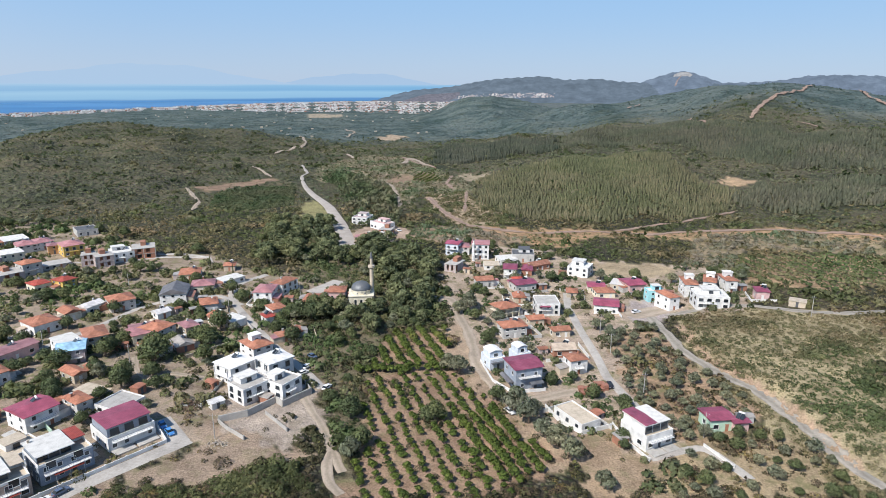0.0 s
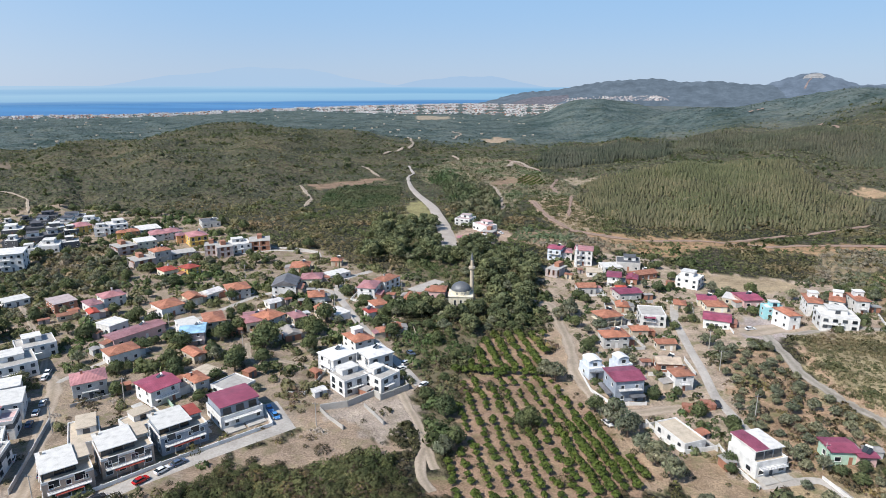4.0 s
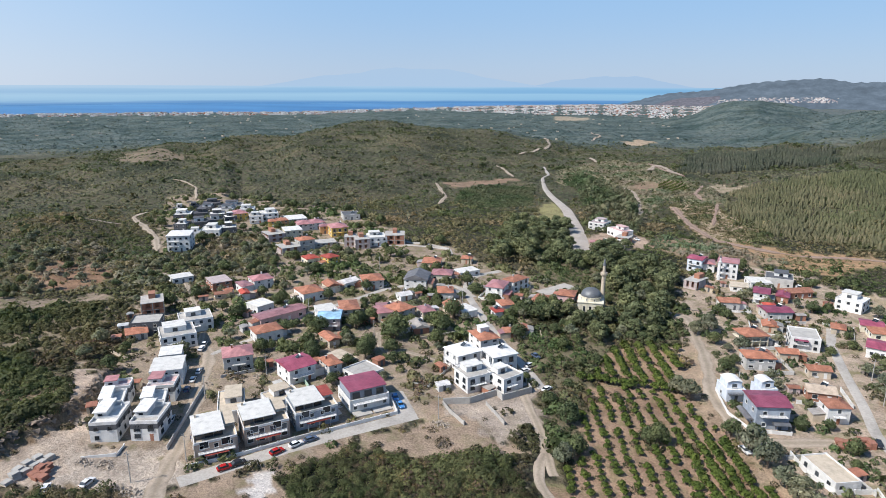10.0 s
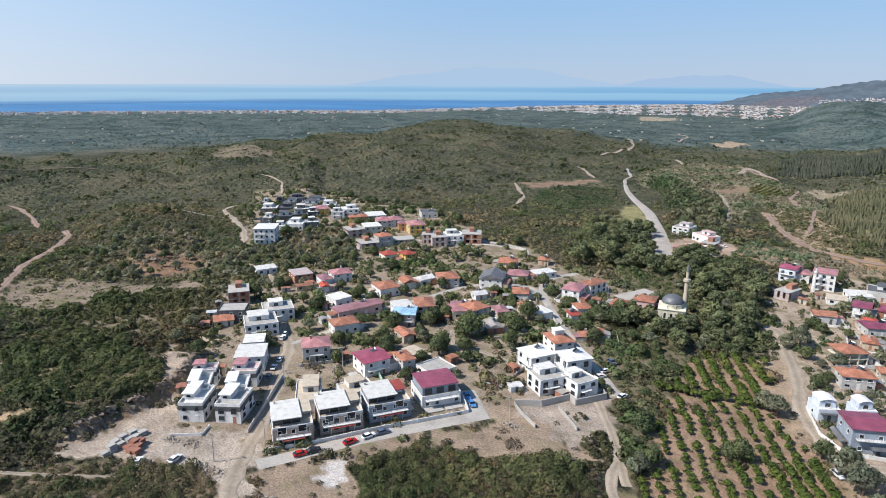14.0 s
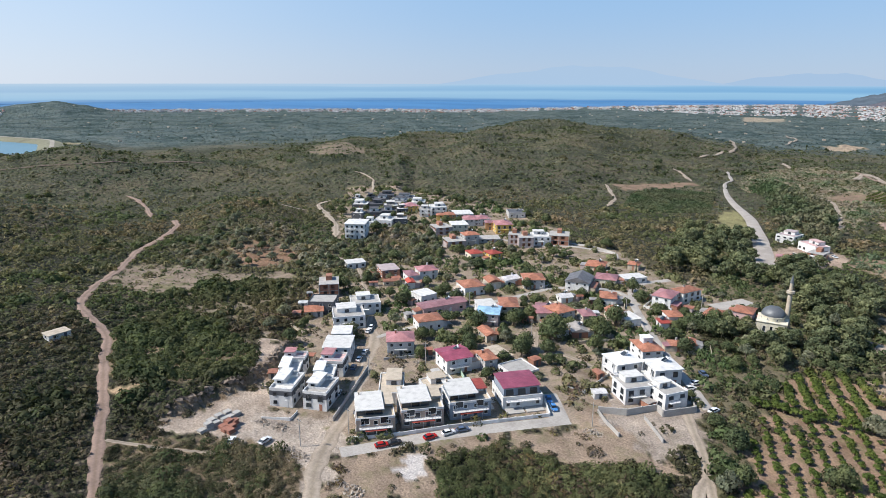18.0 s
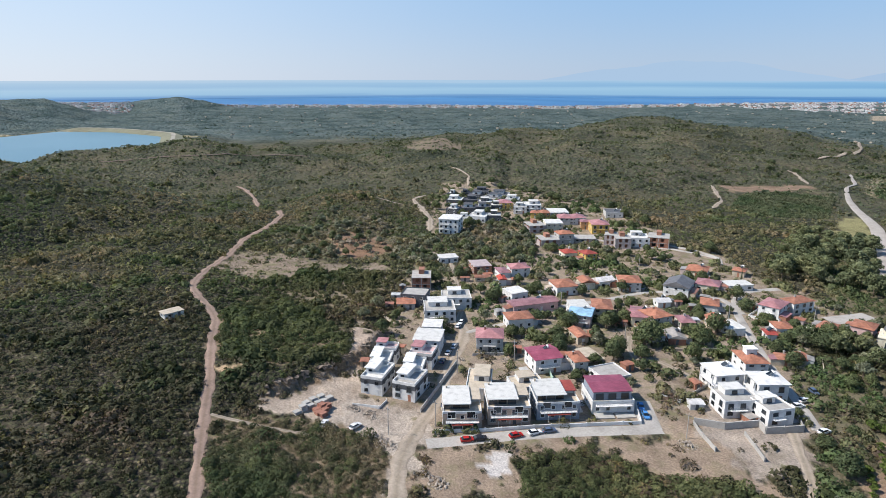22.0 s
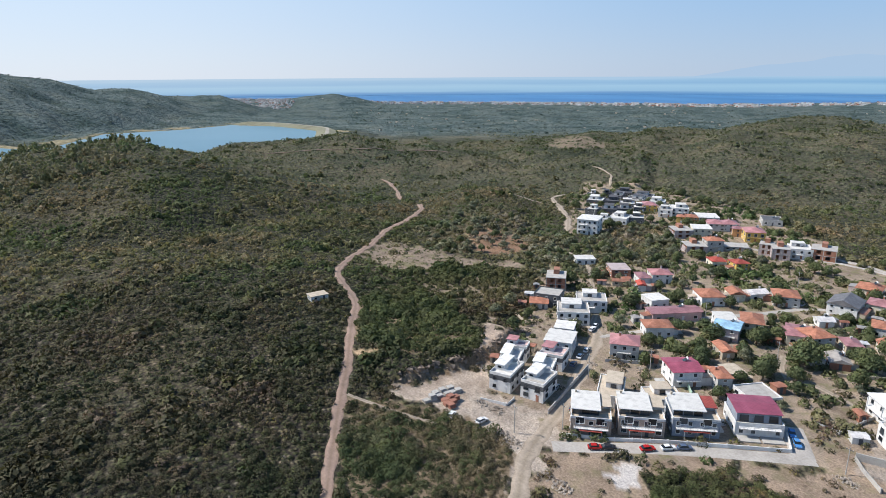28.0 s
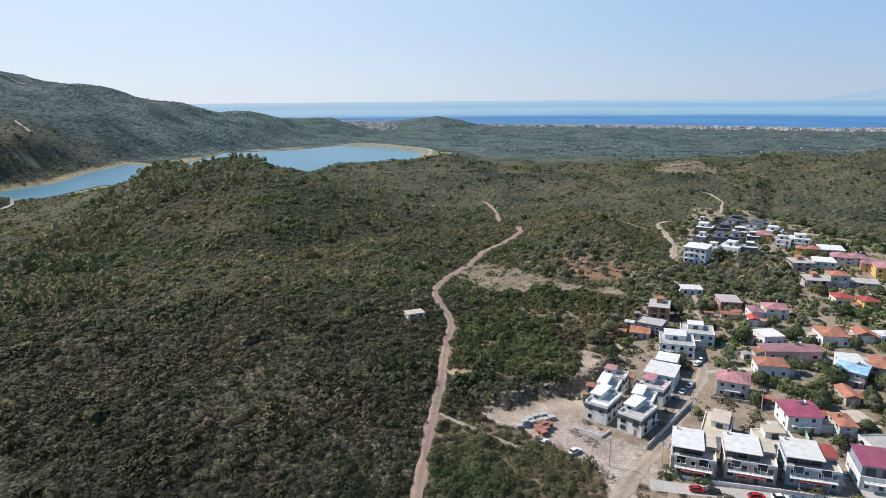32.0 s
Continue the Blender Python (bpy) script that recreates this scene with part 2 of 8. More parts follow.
PLOTS["dry_field_right"] = [(78, 350), (122, 343), (117, 318), (76, 320)]
PLOTS["valley_trees"] = [(-114, 349), (-134, 434), (-84, 446), (-38, 391), (-10, 365), (-9, 275), (-3, 254), (-26, 241), (-31, 205), (-29, 167), (-28, 135), (-33, 150), (-42, 188), (-61, 213), (-58, 246), (-45, 260), (-75, 307), (-86, 350)]
PLOTS["grove_west"] = [(-359, 194), (-383, 258), (-323, 268), (-286, 264), (-282, 284), (-308, 326), (-278, 334), (-233, 301), (-212, 269), (-231, 252), (-213, 221), (-234, 218), (-260, 217), (-287, 202), (-303, 172)]
PLOTS["bare_patch"] = [(-329, 216), (-305, 189), (-296, 207), (-294, 232), (-319, 246), (-328, 227)]
PLOTS["hillock"] = [(-82, 104), (-88, 111), (-93, 119), (-92, 127), (-87, 132), (-84, 138), (-78, 138), (-70, 138), (-60, 139), (-53, 148), (-44, 149), (-37, 140), (-31, 132), (-27, 114), (-71, 90)]
PLOTS["mosque_pines"] = [(-107, 337), (-132, 443), (-82, 438), (-30, 377), (-9, 340), (-11, 272), (-26, 260), (-46, 339), (-60, 339), (-65, 339), (-82, 338)]
PLOTS["dry_plot"] = [(35, 164), (46, 167), (53, 149), (51, 135), (36, 135), (31, 157)]
PLOTS["lower_slope"] = [(53, 149), (63, 159), (86, 165), (98, 157), (105, 135), (51, 135)]
PLOTS["pale_patch"] = [(-106, 112), (-102, 116), (-97, 118), (-93, 115), (-95, 110), (-100, 109)]
PLOTS["plaza"] = [(78, 273), (87, 277), (91, 270), (92, 254), (84, 247), (77, 249), (75, 260)]
PLOTS["grass_strip"] = [(-129, 515), (-114, 451), (-88, 450), (-110, 519), (-120, 534)]
PLOTS["stubble"] = [(-155, 795), (-129, 755), (-103, 807), (-121, 860)]
PLOTS["green_field"] = [(-215, 557), (-197, 493), (-171, 487), (-133, 510), (-155, 604), (-194, 600)]
PLOTS["plough"] = [(-258, 604), (-226, 567), (-190, 624), (-178, 645), (-200, 646)]
PLOTS["pale_field"] = [(-650, 543), (-783, 674), (-770, 689), (-630, 614), (-588, 598), (-571, 547), (-597, 533)]
PLOTS["far_stubble"] = [(-177, 1442), (-155, 1572), (-111, 1461), (-121, 1290), (-150, 1292)]
PLOTS["brown_strip"] = [(-75, 634), (-59, 700), (-34, 675), (-46, 631)]
PLOTS["town_field"] = [(-654, 2853), (-501, 2839), (-454, 2519), (-574, 2506)]
PLOTS["pines_right"] = [(14, 515), (26, 641), (95, 695), (196, 754), (219, 662), (222, 611), (235, 574), (244, 538), (219, 501), (165, 460), (81, 456), (40, 469)]
PLOTS["pines_mid"] = [(-29, 800), (-28, 1007), (-5, 983), (84, 1012), (165, 1047), (138, 875), (72, 859), (-4, 772)]
PLOTS["pines_crest"] = [(144, 888), (229, 882), (304, 797), (322, 695), (336, 618), (395, 587), (509, 768), (453, 875), (405, 944), (378, 1103), (273, 1064), (172, 1010)]
PLOTS["pines_low_right"] = [(236, 533), (267, 571), (305, 558), (376, 557), (320, 469), (267, 482), (234, 505)]
PLOTS["olive_valley"] = [(-163, 737), (-144, 865), (-78, 918), (-30, 755), (10, 640), (20, 590), (-19, 563), (-31, 594), (-37, 494), (-57, 558), (-86, 619), (-113, 614), (-142, 642)]
PLOTS["sandy_scrub"] = [(-27, 563), (-12, 595), (9, 582), (22, 528), (42, 484), (39, 451), (8, 437), (-5, 460), (-19, 504)]
PLOTS["vineyard"] = [(-46, 653), (-40, 703), (-21, 697), (-14, 656), (-30, 635)]
PLOTS["track_side"] = [(-30, 430), (-5, 440), (25, 425), (50, 400), (30, 385), (-5, 392), (-28, 400)]
PLOTS["twin_yards"] = [(-172, 130), (-155, 107), (-141, 111), (-130, 117), (-146, 142), (-160, 150)]
PLOTS["lane_side"] = [(-6, 248), (0, 256), (13, 210), (24, 178), (34, 167), (33, 148), (26, 147), (16, 172), (8, 189), (-2, 215)]
PLOTS["hamlet"] = [(-70, 402), (-58, 392), (-38, 392), (-30, 415), (-36, 436), (-58, 440), (-68, 430)]
PLOTS["olive_top_right"] = [(160, 411), (128, 342), (145, 322), (180, 382), (254, 365), (272, 392), (229, 425)]
PLOTS["pale_patches"] = [(-3, 641), (6, 693), (40, 692), (36, 651), (14, 649)]
PLOTS["bare_spots"] = [(240, 590), (271, 629), (281, 586), (255, 578)]
PLOTS["road_bank"] = [(-11, 478), (25, 421), (54, 379), (73, 384), (95, 408), (270, 389), (279, 403), (246, 441), (153, 426), (93, 432), (50, 433), (18, 450)]
PLOTS["orchard_right"] = [(138, 309), (171, 361), (206, 366), (252, 362), (206, 292), (170, 270), (143, 293)]
PLOTS["pines_lake"] = [(-457, -96), (-542, -81), (-625, -41), (-1228, -6), (-609, 31), (-1280, 127), (-1043, 174), (-515, 33), (-506, -4), (-462, -37), (-419, -54), (-301, -30), (-284, -52), (-265, -72), (-417, -105)]
PLOTS["thicket"] = [(-237, 97), (-221, 88), (-203, 81), (-192, 87), (-181, 93), (-177, 103), (-173, 116), (-180, 125), (-200, 129), (-222, 138), (-236, 132), (-254, 128), (-254, 116)]
PLOTS["thicket_low"] = [(-275, 144), (-259, 129), (-239, 133), (-229, 143), (-219, 162), (-229, 180), (-249, 193), (-268, 187), (-280, 165)]
PLOTS["cut_yard"] = [(-173, 120), (-168, 112), (-164, 118), (-176, 132), (-200, 144), (-206, 144), (-184, 127)]
PLOTS["lower_scrub"] = [(-166, 65), (-158, 77), (-146, 88), (-129, 96), (-121, 94), (-106, 82), (-126, 45), (-147, 55)]
PLOTS["mosque_garden"] = [(-42, 266), (-53, 270), (-60, 259), (-46, 235), (-28, 241), (-10, 254), (-11, 275), (-28, 288), (-33, 268)]
PLOTS["orange_block"] = [(2, 172), (12, 180), (30, 154), (25, 148), (13, 141), (7, 148), (4, 157)]
PLOTS["row_yards"] = [(-123, 115), (-140, 140), (-129, 165), (-114, 178), (-88, 172), (-71, 159), (-101, 127)]
PLOTS["valley_pines"] = [(-144, 652), (-114, 602), (-87, 504), (-72, 452), (-61, 416), (-41, 438), (-41, 515), (-60, 593), (-93, 654), (-124, 673)]


ROADS = []
ROADS.append(("track", "dirt_red", 4.5, [(-455.2, 230.8), (-494.8, 247.6), (-536.2, 260.8), (-563.0, 264.9)]))
ROADS.append(("lane", "dirt", 4.0, [(-404.0, 307.5), (-394.2, 317.7), (-383.8, 322.7)]))
ROADS.append(("lane", "dirt", 6.0, [(-304.3, 276.2), (-332.6, 302.4), (-365.6, 322.2), (-395.4, 339.8), (-400.0, 358.7)]))
ROADS.append(("track", "dirt", 3.0, [(-403.0, 412.9), (-429.3, 441.5), (-456.0, 455.5), (-473.4, 458.3)]))
ROADS.append(("track", "dirt_dark", 3.0, [(-776.2, 206.7), (-744.5, 240.4), (-717.9, 270.0), (-699.7, 307.3), (-691.8, 367.7), (-639.2, 390.8)]))
ROADS.append(("road", "asphalt", (12.0, 3.8), [(-65.5, 374.3), (-73.4, 408.7), (-82.2, 441.3), (-101.0, 499.9), (-118.6, 539.2), (-129, 562), (-141, 592), (-154, 632)]))
ROADS.append(("road", "asphalt", 4.0, [(-154, 632), (-163, 666), (-162, 690), (-174, 725), (-189, 779)]))
ROADS.append(("track", "dirt", 4.5, [(-206.8, 484.0), (-215.5, 522.0), (-233.7, 551.9), (-256.0, 591.0)]))
ROADS.append(("track", "dirt", 5.0, [(-242.5, 750.4), (-217.7, 710.5), (-190.3, 650.7)]))
ROADS.append(("track", "dirt", 5.5, [(-246.1, 860.9), (-240.7, 918.5), (-241.1, 1025.1), (-372.7, 1526.1)]))
ROADS.append(("track", "dirt", 6.0, [(-158.6, 928.5), (-138.7, 866.8)]))
ROADS.append(("track", "dirt", 6.0, [(-237.0, 1392.4), (-253.4, 1607.4), (-298.9, 1738.6)]))
ROADS.append(("street", "concrete", 3.8, [(-180.5, 357.0), (-160.5, 357.8), (-143.2, 352.6), (-135.9, 340.4)]))
ROADS.append(("track", "dirt_red", 7.0, [(-23.6, 552.4), (-8.8, 484.4), (9.3, 441.6), (26.5, 430.9), (52.0, 420.4)]))
ROADS.append(("track", "dirt_red", 6.0, [(51.9, 418.8), (90.9, 423.0), (131.6, 417.6), (172.7, 426.5), (233.0, 431.7), (258.9, 423.0), (272.4, 393.3)]))
ROADS.append(("track", "dirt_red", 5.0, [(108.9, 426.0), (162.1, 452.0), (220.9, 495.0)]))
ROADS.append(("track", "dirt", 5.5, [(-86, 635), (-75, 634), (-62, 613), (-52, 560), (-43, 496)]))
ROADS.append(("track", "dirt_red", 5.0, [(-72.7, 868.4), (-48.5, 800.6), (-22.5, 745.5)]))
ROADS.append(("track", "dirt_red", 5.0, [(-3.4, 683.0), (-8.7, 625.8), (-1.8, 593.7)]))
ROADS.append(("track", "dirt", 9.0, [(-64, 784), (-63, 849), (-47, 819), (-35, 766), (-26, 752)]))
ROADS.append(("track", "dirt_red", 3.5, [(10.8, 583.2), (7.5, 488.3)]))
ROADS.append(("track", "dirt_red", 9.0, [(847.0, 1574.2), (645.1, 1267.0), (554.3, 1159.1), (494.6, 1063.7), (440.5, 972.8)]))
ROADS.append(("track", "dirt_red", 9.0, [(949.0, 1550.6), (850.0, 1368.1), (803.8, 1227.6)]))
ROADS.append(("track", "dirt_red", 5.0, [(513.0, 979.1), (547.3, 963.1)]))
ROADS.append(("track", "dirt_red", 5.0, [(410.1, 1153.3), (394.2, 1020.6)]))
ROADS.append(("track", "dirt_red", 7.0, [(382.0, 1450.5), (446.0, 1582.5)]))
ROADS.append(("track", "dirt", 7.0, [(-1990.6, -432.6), (-1917.1, -360.5)]))
ROADS.append(("track", "dirt", 6.0, [(-1273.5, -265.6), (-1194.7, -231.4)]))
ROADS.append(("road", "gravel", 6.0, [(-714.8, -173.3), (-754.5, -171.5), (-890.3, -197.9), (-901.2, -216.3)]))
ROADS.append(("track", "dirt_red", 4.6, [(-92.5, 25.6), (-133.0, 45.2), (-141.7, 49.4), (-155.8, 56.6), (-166.7, 62.1), (-182.7, 70.9), (-197.9, 78.2), (-216.2, 86.9), (-239.6, 99.1), (-257.6, 102.3), (-278.8, 105.7), (-293.4, 113.5), (-312.7, 129.4), (-332.3, 148.5), (-366.9, 175.4), (-392.2, 206.2), (-420.5, 231.7), (-435.9, 238.0)]))
ROADS.append(("track", "dirt", 1.8, [(-168.6, 65.2), (-159.7, 70.9), (-149.7, 77.4), (-142.6, 83.1)]))
ROADS.append(("street", "dirt", 6.5, [(-82.2, 61.4), (-107.5, 85.6), (-114.9, 92.7), (-121.3, 100.9), (-125.5, 108.8), (-129.6, 117.1), (-140.3, 133.0), (-150.2, 147.2), (-161.4, 162.8), (-168.1, 171.9), (-178.1, 177.2)]))
ROADS.append(("street", "concrete", 7.0, [(-117.9, 105.1), (-112.5, 113.1), (-103.2, 127.1), (-92.7, 140.7), (-82.5, 152.7), (-76.0, 160.3)]))
ROADS.append(("lot", "concrete", 8.5, [(-77.9, 158.2), (-83.0, 164.1), (-89.2, 171.0)]))
ROADS.append(("street", "concrete", 3.6, [(-166.8, 170.7), (-164.8, 180.2), (-160.0, 196.6), (-159.0, 215.4), (-157.5, 226.4), (-149.8, 243.1), (-143.8, 264.5), (-135.2, 277.4), (-112.3, 285.5), (-97.4, 272.3)]))
ROADS.append(("street", "concrete", 4.4, [(-44.0, 192.5), (-50.0, 201.5), (-59.3, 213.3), (-70.1, 227.4), (-84.4, 248.1), (-99.4, 270.6), (-108.1, 289.0), (-109.0, 305.5), (-99.7, 319.5)]))
ROADS.append(("street", "dirt", 3.5, [(-78.9, 196.8), (-93.8, 201.0), (-102.2, 203.7), (-101.8, 194.3), (-113.6, 204.5), (-118.6, 215.3)]))
ROADS.append(("lane", "dirt", 3.0, [(-178.1, 177.2), (-190.7, 193.5), (-206.5, 205.9), (-228.0, 223.5), (-244.2, 237.3), (-265.7, 242.4)]))
ROADS.append(("street", "concrete", 3.8, [(-240.5, 295.0), (-226.1, 317.0), (-214.9, 339.0), (-189.7, 338.7), (-172.7, 350.7), (-154.7, 352.0), (-143.2, 350.2)]))
ROADS.append(("square", "concrete", 10, [(-69.8, 290.8), (-64.0, 300.5), (-59.0, 309.6)]))
ROADS.append(("street", "dirt", 6.0, [(-10.5, 285.5), (-1.0, 285.0), (1.1, 268.2), (5.1, 248.1), (7.7, 230.5), (7.7, 215.0), (13.0, 197.1), (18.7, 184.7), (29.0, 187.2), (41.2, 193.6), (50.5, 193.1)]))
ROADS.append(("street", "concrete", 4.4, [(54.8, 293.4), (52.0, 273.5), (52.4, 242.3), (53.3, 219.6), (53.2, 201.1), (56.3, 186.8), (58.1, 178.9)]))
ROADS.append(("drive", "concrete", 4.0, [(54.0, 153.9), (62.6, 156.8), (70.4, 159.0), (74.2, 151.1), (77.1, 144.0)]))
ROADS.append(("lot", "dirt", 14, [(75.8, 257.6), (85.2, 260.8), (90.4, 262.2)]))
ROADS.append(("road", "gravel", 5.0, [(83.1, 253.9), (84.1, 234.7), (84.0, 218.2), (88.7, 201.1), (96.6, 186.6), (100.4, 171.0), (102.3, 162.0), (104.7, 149.7), (108.2, 139.8)]))
ROADS.append(("road", "gravel", 4.5, [(89.9, 253.0), (108.3, 258.2), (124.5, 257.3), (138.2, 247.0), (155.8, 242.0), (176.1, 246.3)]))
ROADS.append(("street", "dirt", 4.0, [(-34.1, 155.3), (-33.7, 144.1), (-28.0, 136.2)]))
ROADS.append(("lane", "dirt", 4.0, [(-50.1, 188.7), (-44.2, 178.0), (-37.8, 165.8), (-29.2, 145.6)]))


def inside(x, y, plot):
    """Which of the points lie in the plot."""
    x, y = np.asarray(x, float), np.asarray(y, float)
    hit = np.zeros(x.shape, bool)
    for (x0, y0), (x1, y1) in zip(plot, plot[1:] + plot[:1]):
        if y0 != y1:
            cross = (y0 > y) != (y1 > y)
            hit ^= cross & (x < (x1 - x0) * (y - y0) / (y1 - y0) + x0)
    return hit


def off_road(x, y, spare=1.0):
    """Which of the points keep clear of every road."""
    ok = np.ones(x.shape, bool)
    for _, _, w, pts in ROADS:
        w = max(w) if isinstance(w, tuple) else w
        px, py = [p[0] for p in pts], [p[1] for p in pts]
        r = w / 2 + spare
        near = (x > min(px) - r) & (x < max(px) + r) & (y > min(py) - r) & (y < max(py) + r) & ok
        k = np.nonzero(near)[0]
        if not len(k):
            continue
        qx, qy = x[k], y[k]
        bad = np.zeros(len(k), bool)
        for (x0, y0), (x1, y1) in zip(pts, pts[1:]):
            dx, dy = x1 - x0, y1 - y0
            t = np.clip(((qx - x0) * dx + (qy - y0) * dy) / (dx * dx + dy * dy + 1e-9), 0, 1)
            bad |= np.hypot(qx - x0 - t * dx, qy - y0 - t * dy) < r
        ok[k[bad]] = False
    return ok


# what covers each plot: earth colour, and how thick the scrub stands
COVER = {
    "right_slope": ((0.31, 0.26, 0.16), 0.0), "olive_right": ((0.36, 0.25, 0.17), 0.25), "road_bank": ((0.42, 0.27, 0.16), 0.30), "valley_trees": ((0.19, 0.16, 0.105), 0.35),
    "village": ((0.312, 0.247, 0.190), 0.10), "right_village": ((0.40, 0.318, 0.250), 0.09), "lane_side": ((0.37, 0.275, 0.195), 0.06), "grove_west": ((0.22, 0.175, 0.11), 0.65), "bare_patch": ((0.33, 0.23, 0.16), 0.03), "yard": ((0.41, 0.345, 0.285), 0.0), "bank": ((0.31, 0.235, 0.175), 0.05),
    "site": ((0.36, 0.30, 0.25), 0.02), "orchard": ((0.305, 0.208, 0.146), 0.05), "orchard_right": ((0.34, 0.24, 0.15), 0.0), "brown_field": ((0.24, 0.15, 0.10), 0.03), "dry_slope": ((0.275, 0.215, 0.165), 0.12),
    "quarry": ((0.41, 0.335, 0.27), 0.0), "spur": ((0.40, 0.29, 0.19), 0.05), "dry_field_right": ((0.34, 0.27, 0.18), 0.0), "grass_strip": ((0.24, 0.22, 0.11), 0.0), "stubble": ((0.42, 0.34, 0.23), 0.0),
    "lower_scrub": ((0.24, 0.185, 0.125), 0.0), "thicket": ((0.235, 0.18, 0.12), 0.0), "thicket_low": ((0.22, 0.18, 0.125), 0.0), "cut_yard": ((0.42, 0.33, 0.26), 0.0), "plough": ((0.24, 0.165, 0.12), 0.03), "olive_valley": ((0.29, 0.245, 0.17), 0.22), "sandy_scrub": ((0.37, 0.285, 0.20), 0.12), "vineyard": ((0.24, 0.20, 0.12), 0.0), "hamlet": ((0.38, 0.29, 0.225), 0.0), "brown_strip": ((0.26, 0.18, 0.13), 0.1), "olive_top_right": ((0.33, 0.26, 0.17), 0.30), "pale_patches": ((0.37, 0.30, 0.22), 0.30), "track_side": ((0.34, 0.25, 0.175), 0.25), "bare_spots": ((0.40, 0.28, 0.18), 0.05),
    "green_field": ((0.075, 0.095, 0.03), 0.35), "pale_field": ((0.225, 0.175, 0.135), 0.25), "far_stubble": ((0.36, 0.28, 0.2), 0.0), "town_field": ((0.36, 0.30, 0.23), 0.05), "pale_patch": ((0.52, 0.48, 0.45), 0.0), "plaza": ((0.37, 0.32, 0.30), 0.0), "dry_plot": ((0.34, 0.25, 0.17), 0.06), "lower_slope": ((0.36, 0.28, 0.18), 0.2), "hillock": ((0.14, 0.12, 0.07), 1.0),
}


def cover(x, y):
    """Scrub density and earth colour at points of the plan."""
    far = np.hypot(x, y)
    b = np.degrees(np.arctan2(-x, y))
    dens = np.full(x.shape, 0.95)
    patch = np.sin(x / 37 + 2 * np.sin(y / 51)) * np.sin(y / 29 + 1.5 * np.sin(x / 43))
    dens = dens - 0.22 * (patch > 0.55)
    earth = np.empty(x.shape + (3,))
    earth[:] = (0.155, 0.130, 0.085)
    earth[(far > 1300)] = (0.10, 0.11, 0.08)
    # woods thin out on the far ranges, and their earth is painted haze blue-grey
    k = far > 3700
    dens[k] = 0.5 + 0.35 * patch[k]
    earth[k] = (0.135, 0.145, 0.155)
    # the edges of plots are ragged
    xj = x + 2.2 * np.sin(y / 3.1 + 1.7 * np.sin(x / 5.3)) + 1.2 * np.sin(y / 1.3)
    yj = y + 2.2 * np.sin(x / 2.7 + 1.9 * np.sin(y / 4.9)) + 1.2 * np.sin(x / 1.1)
    for name, (c, d) in COVER.items():
        k = inside(xj, yj, PLOTS[name])
        dens[k], earth[k] = d, c
    for n, (_, _, pts) in enumerate(CUTS):
        s, u = beside(x, y, pts)
        k = (s > -1.0) & (s < (2.6, 2.0)[n]) & (u > 0.02) & (u < 0.98)
        # the first cut's earth is darkened for the shadow on its face
        dens[k], earth[k] = 0.03, ((0.28, 0.20, 0.13), (0.38, 0.27, 0.19))[n]
    # bare shore of the reservoir
    e = shore(x, y)
    k = (e < 20) | ((e < 60) & (patch > 0.3))
    dens[k], earth[k] = 0.05, (0.29, 0.25, 0.16)
    return dens, earth, far


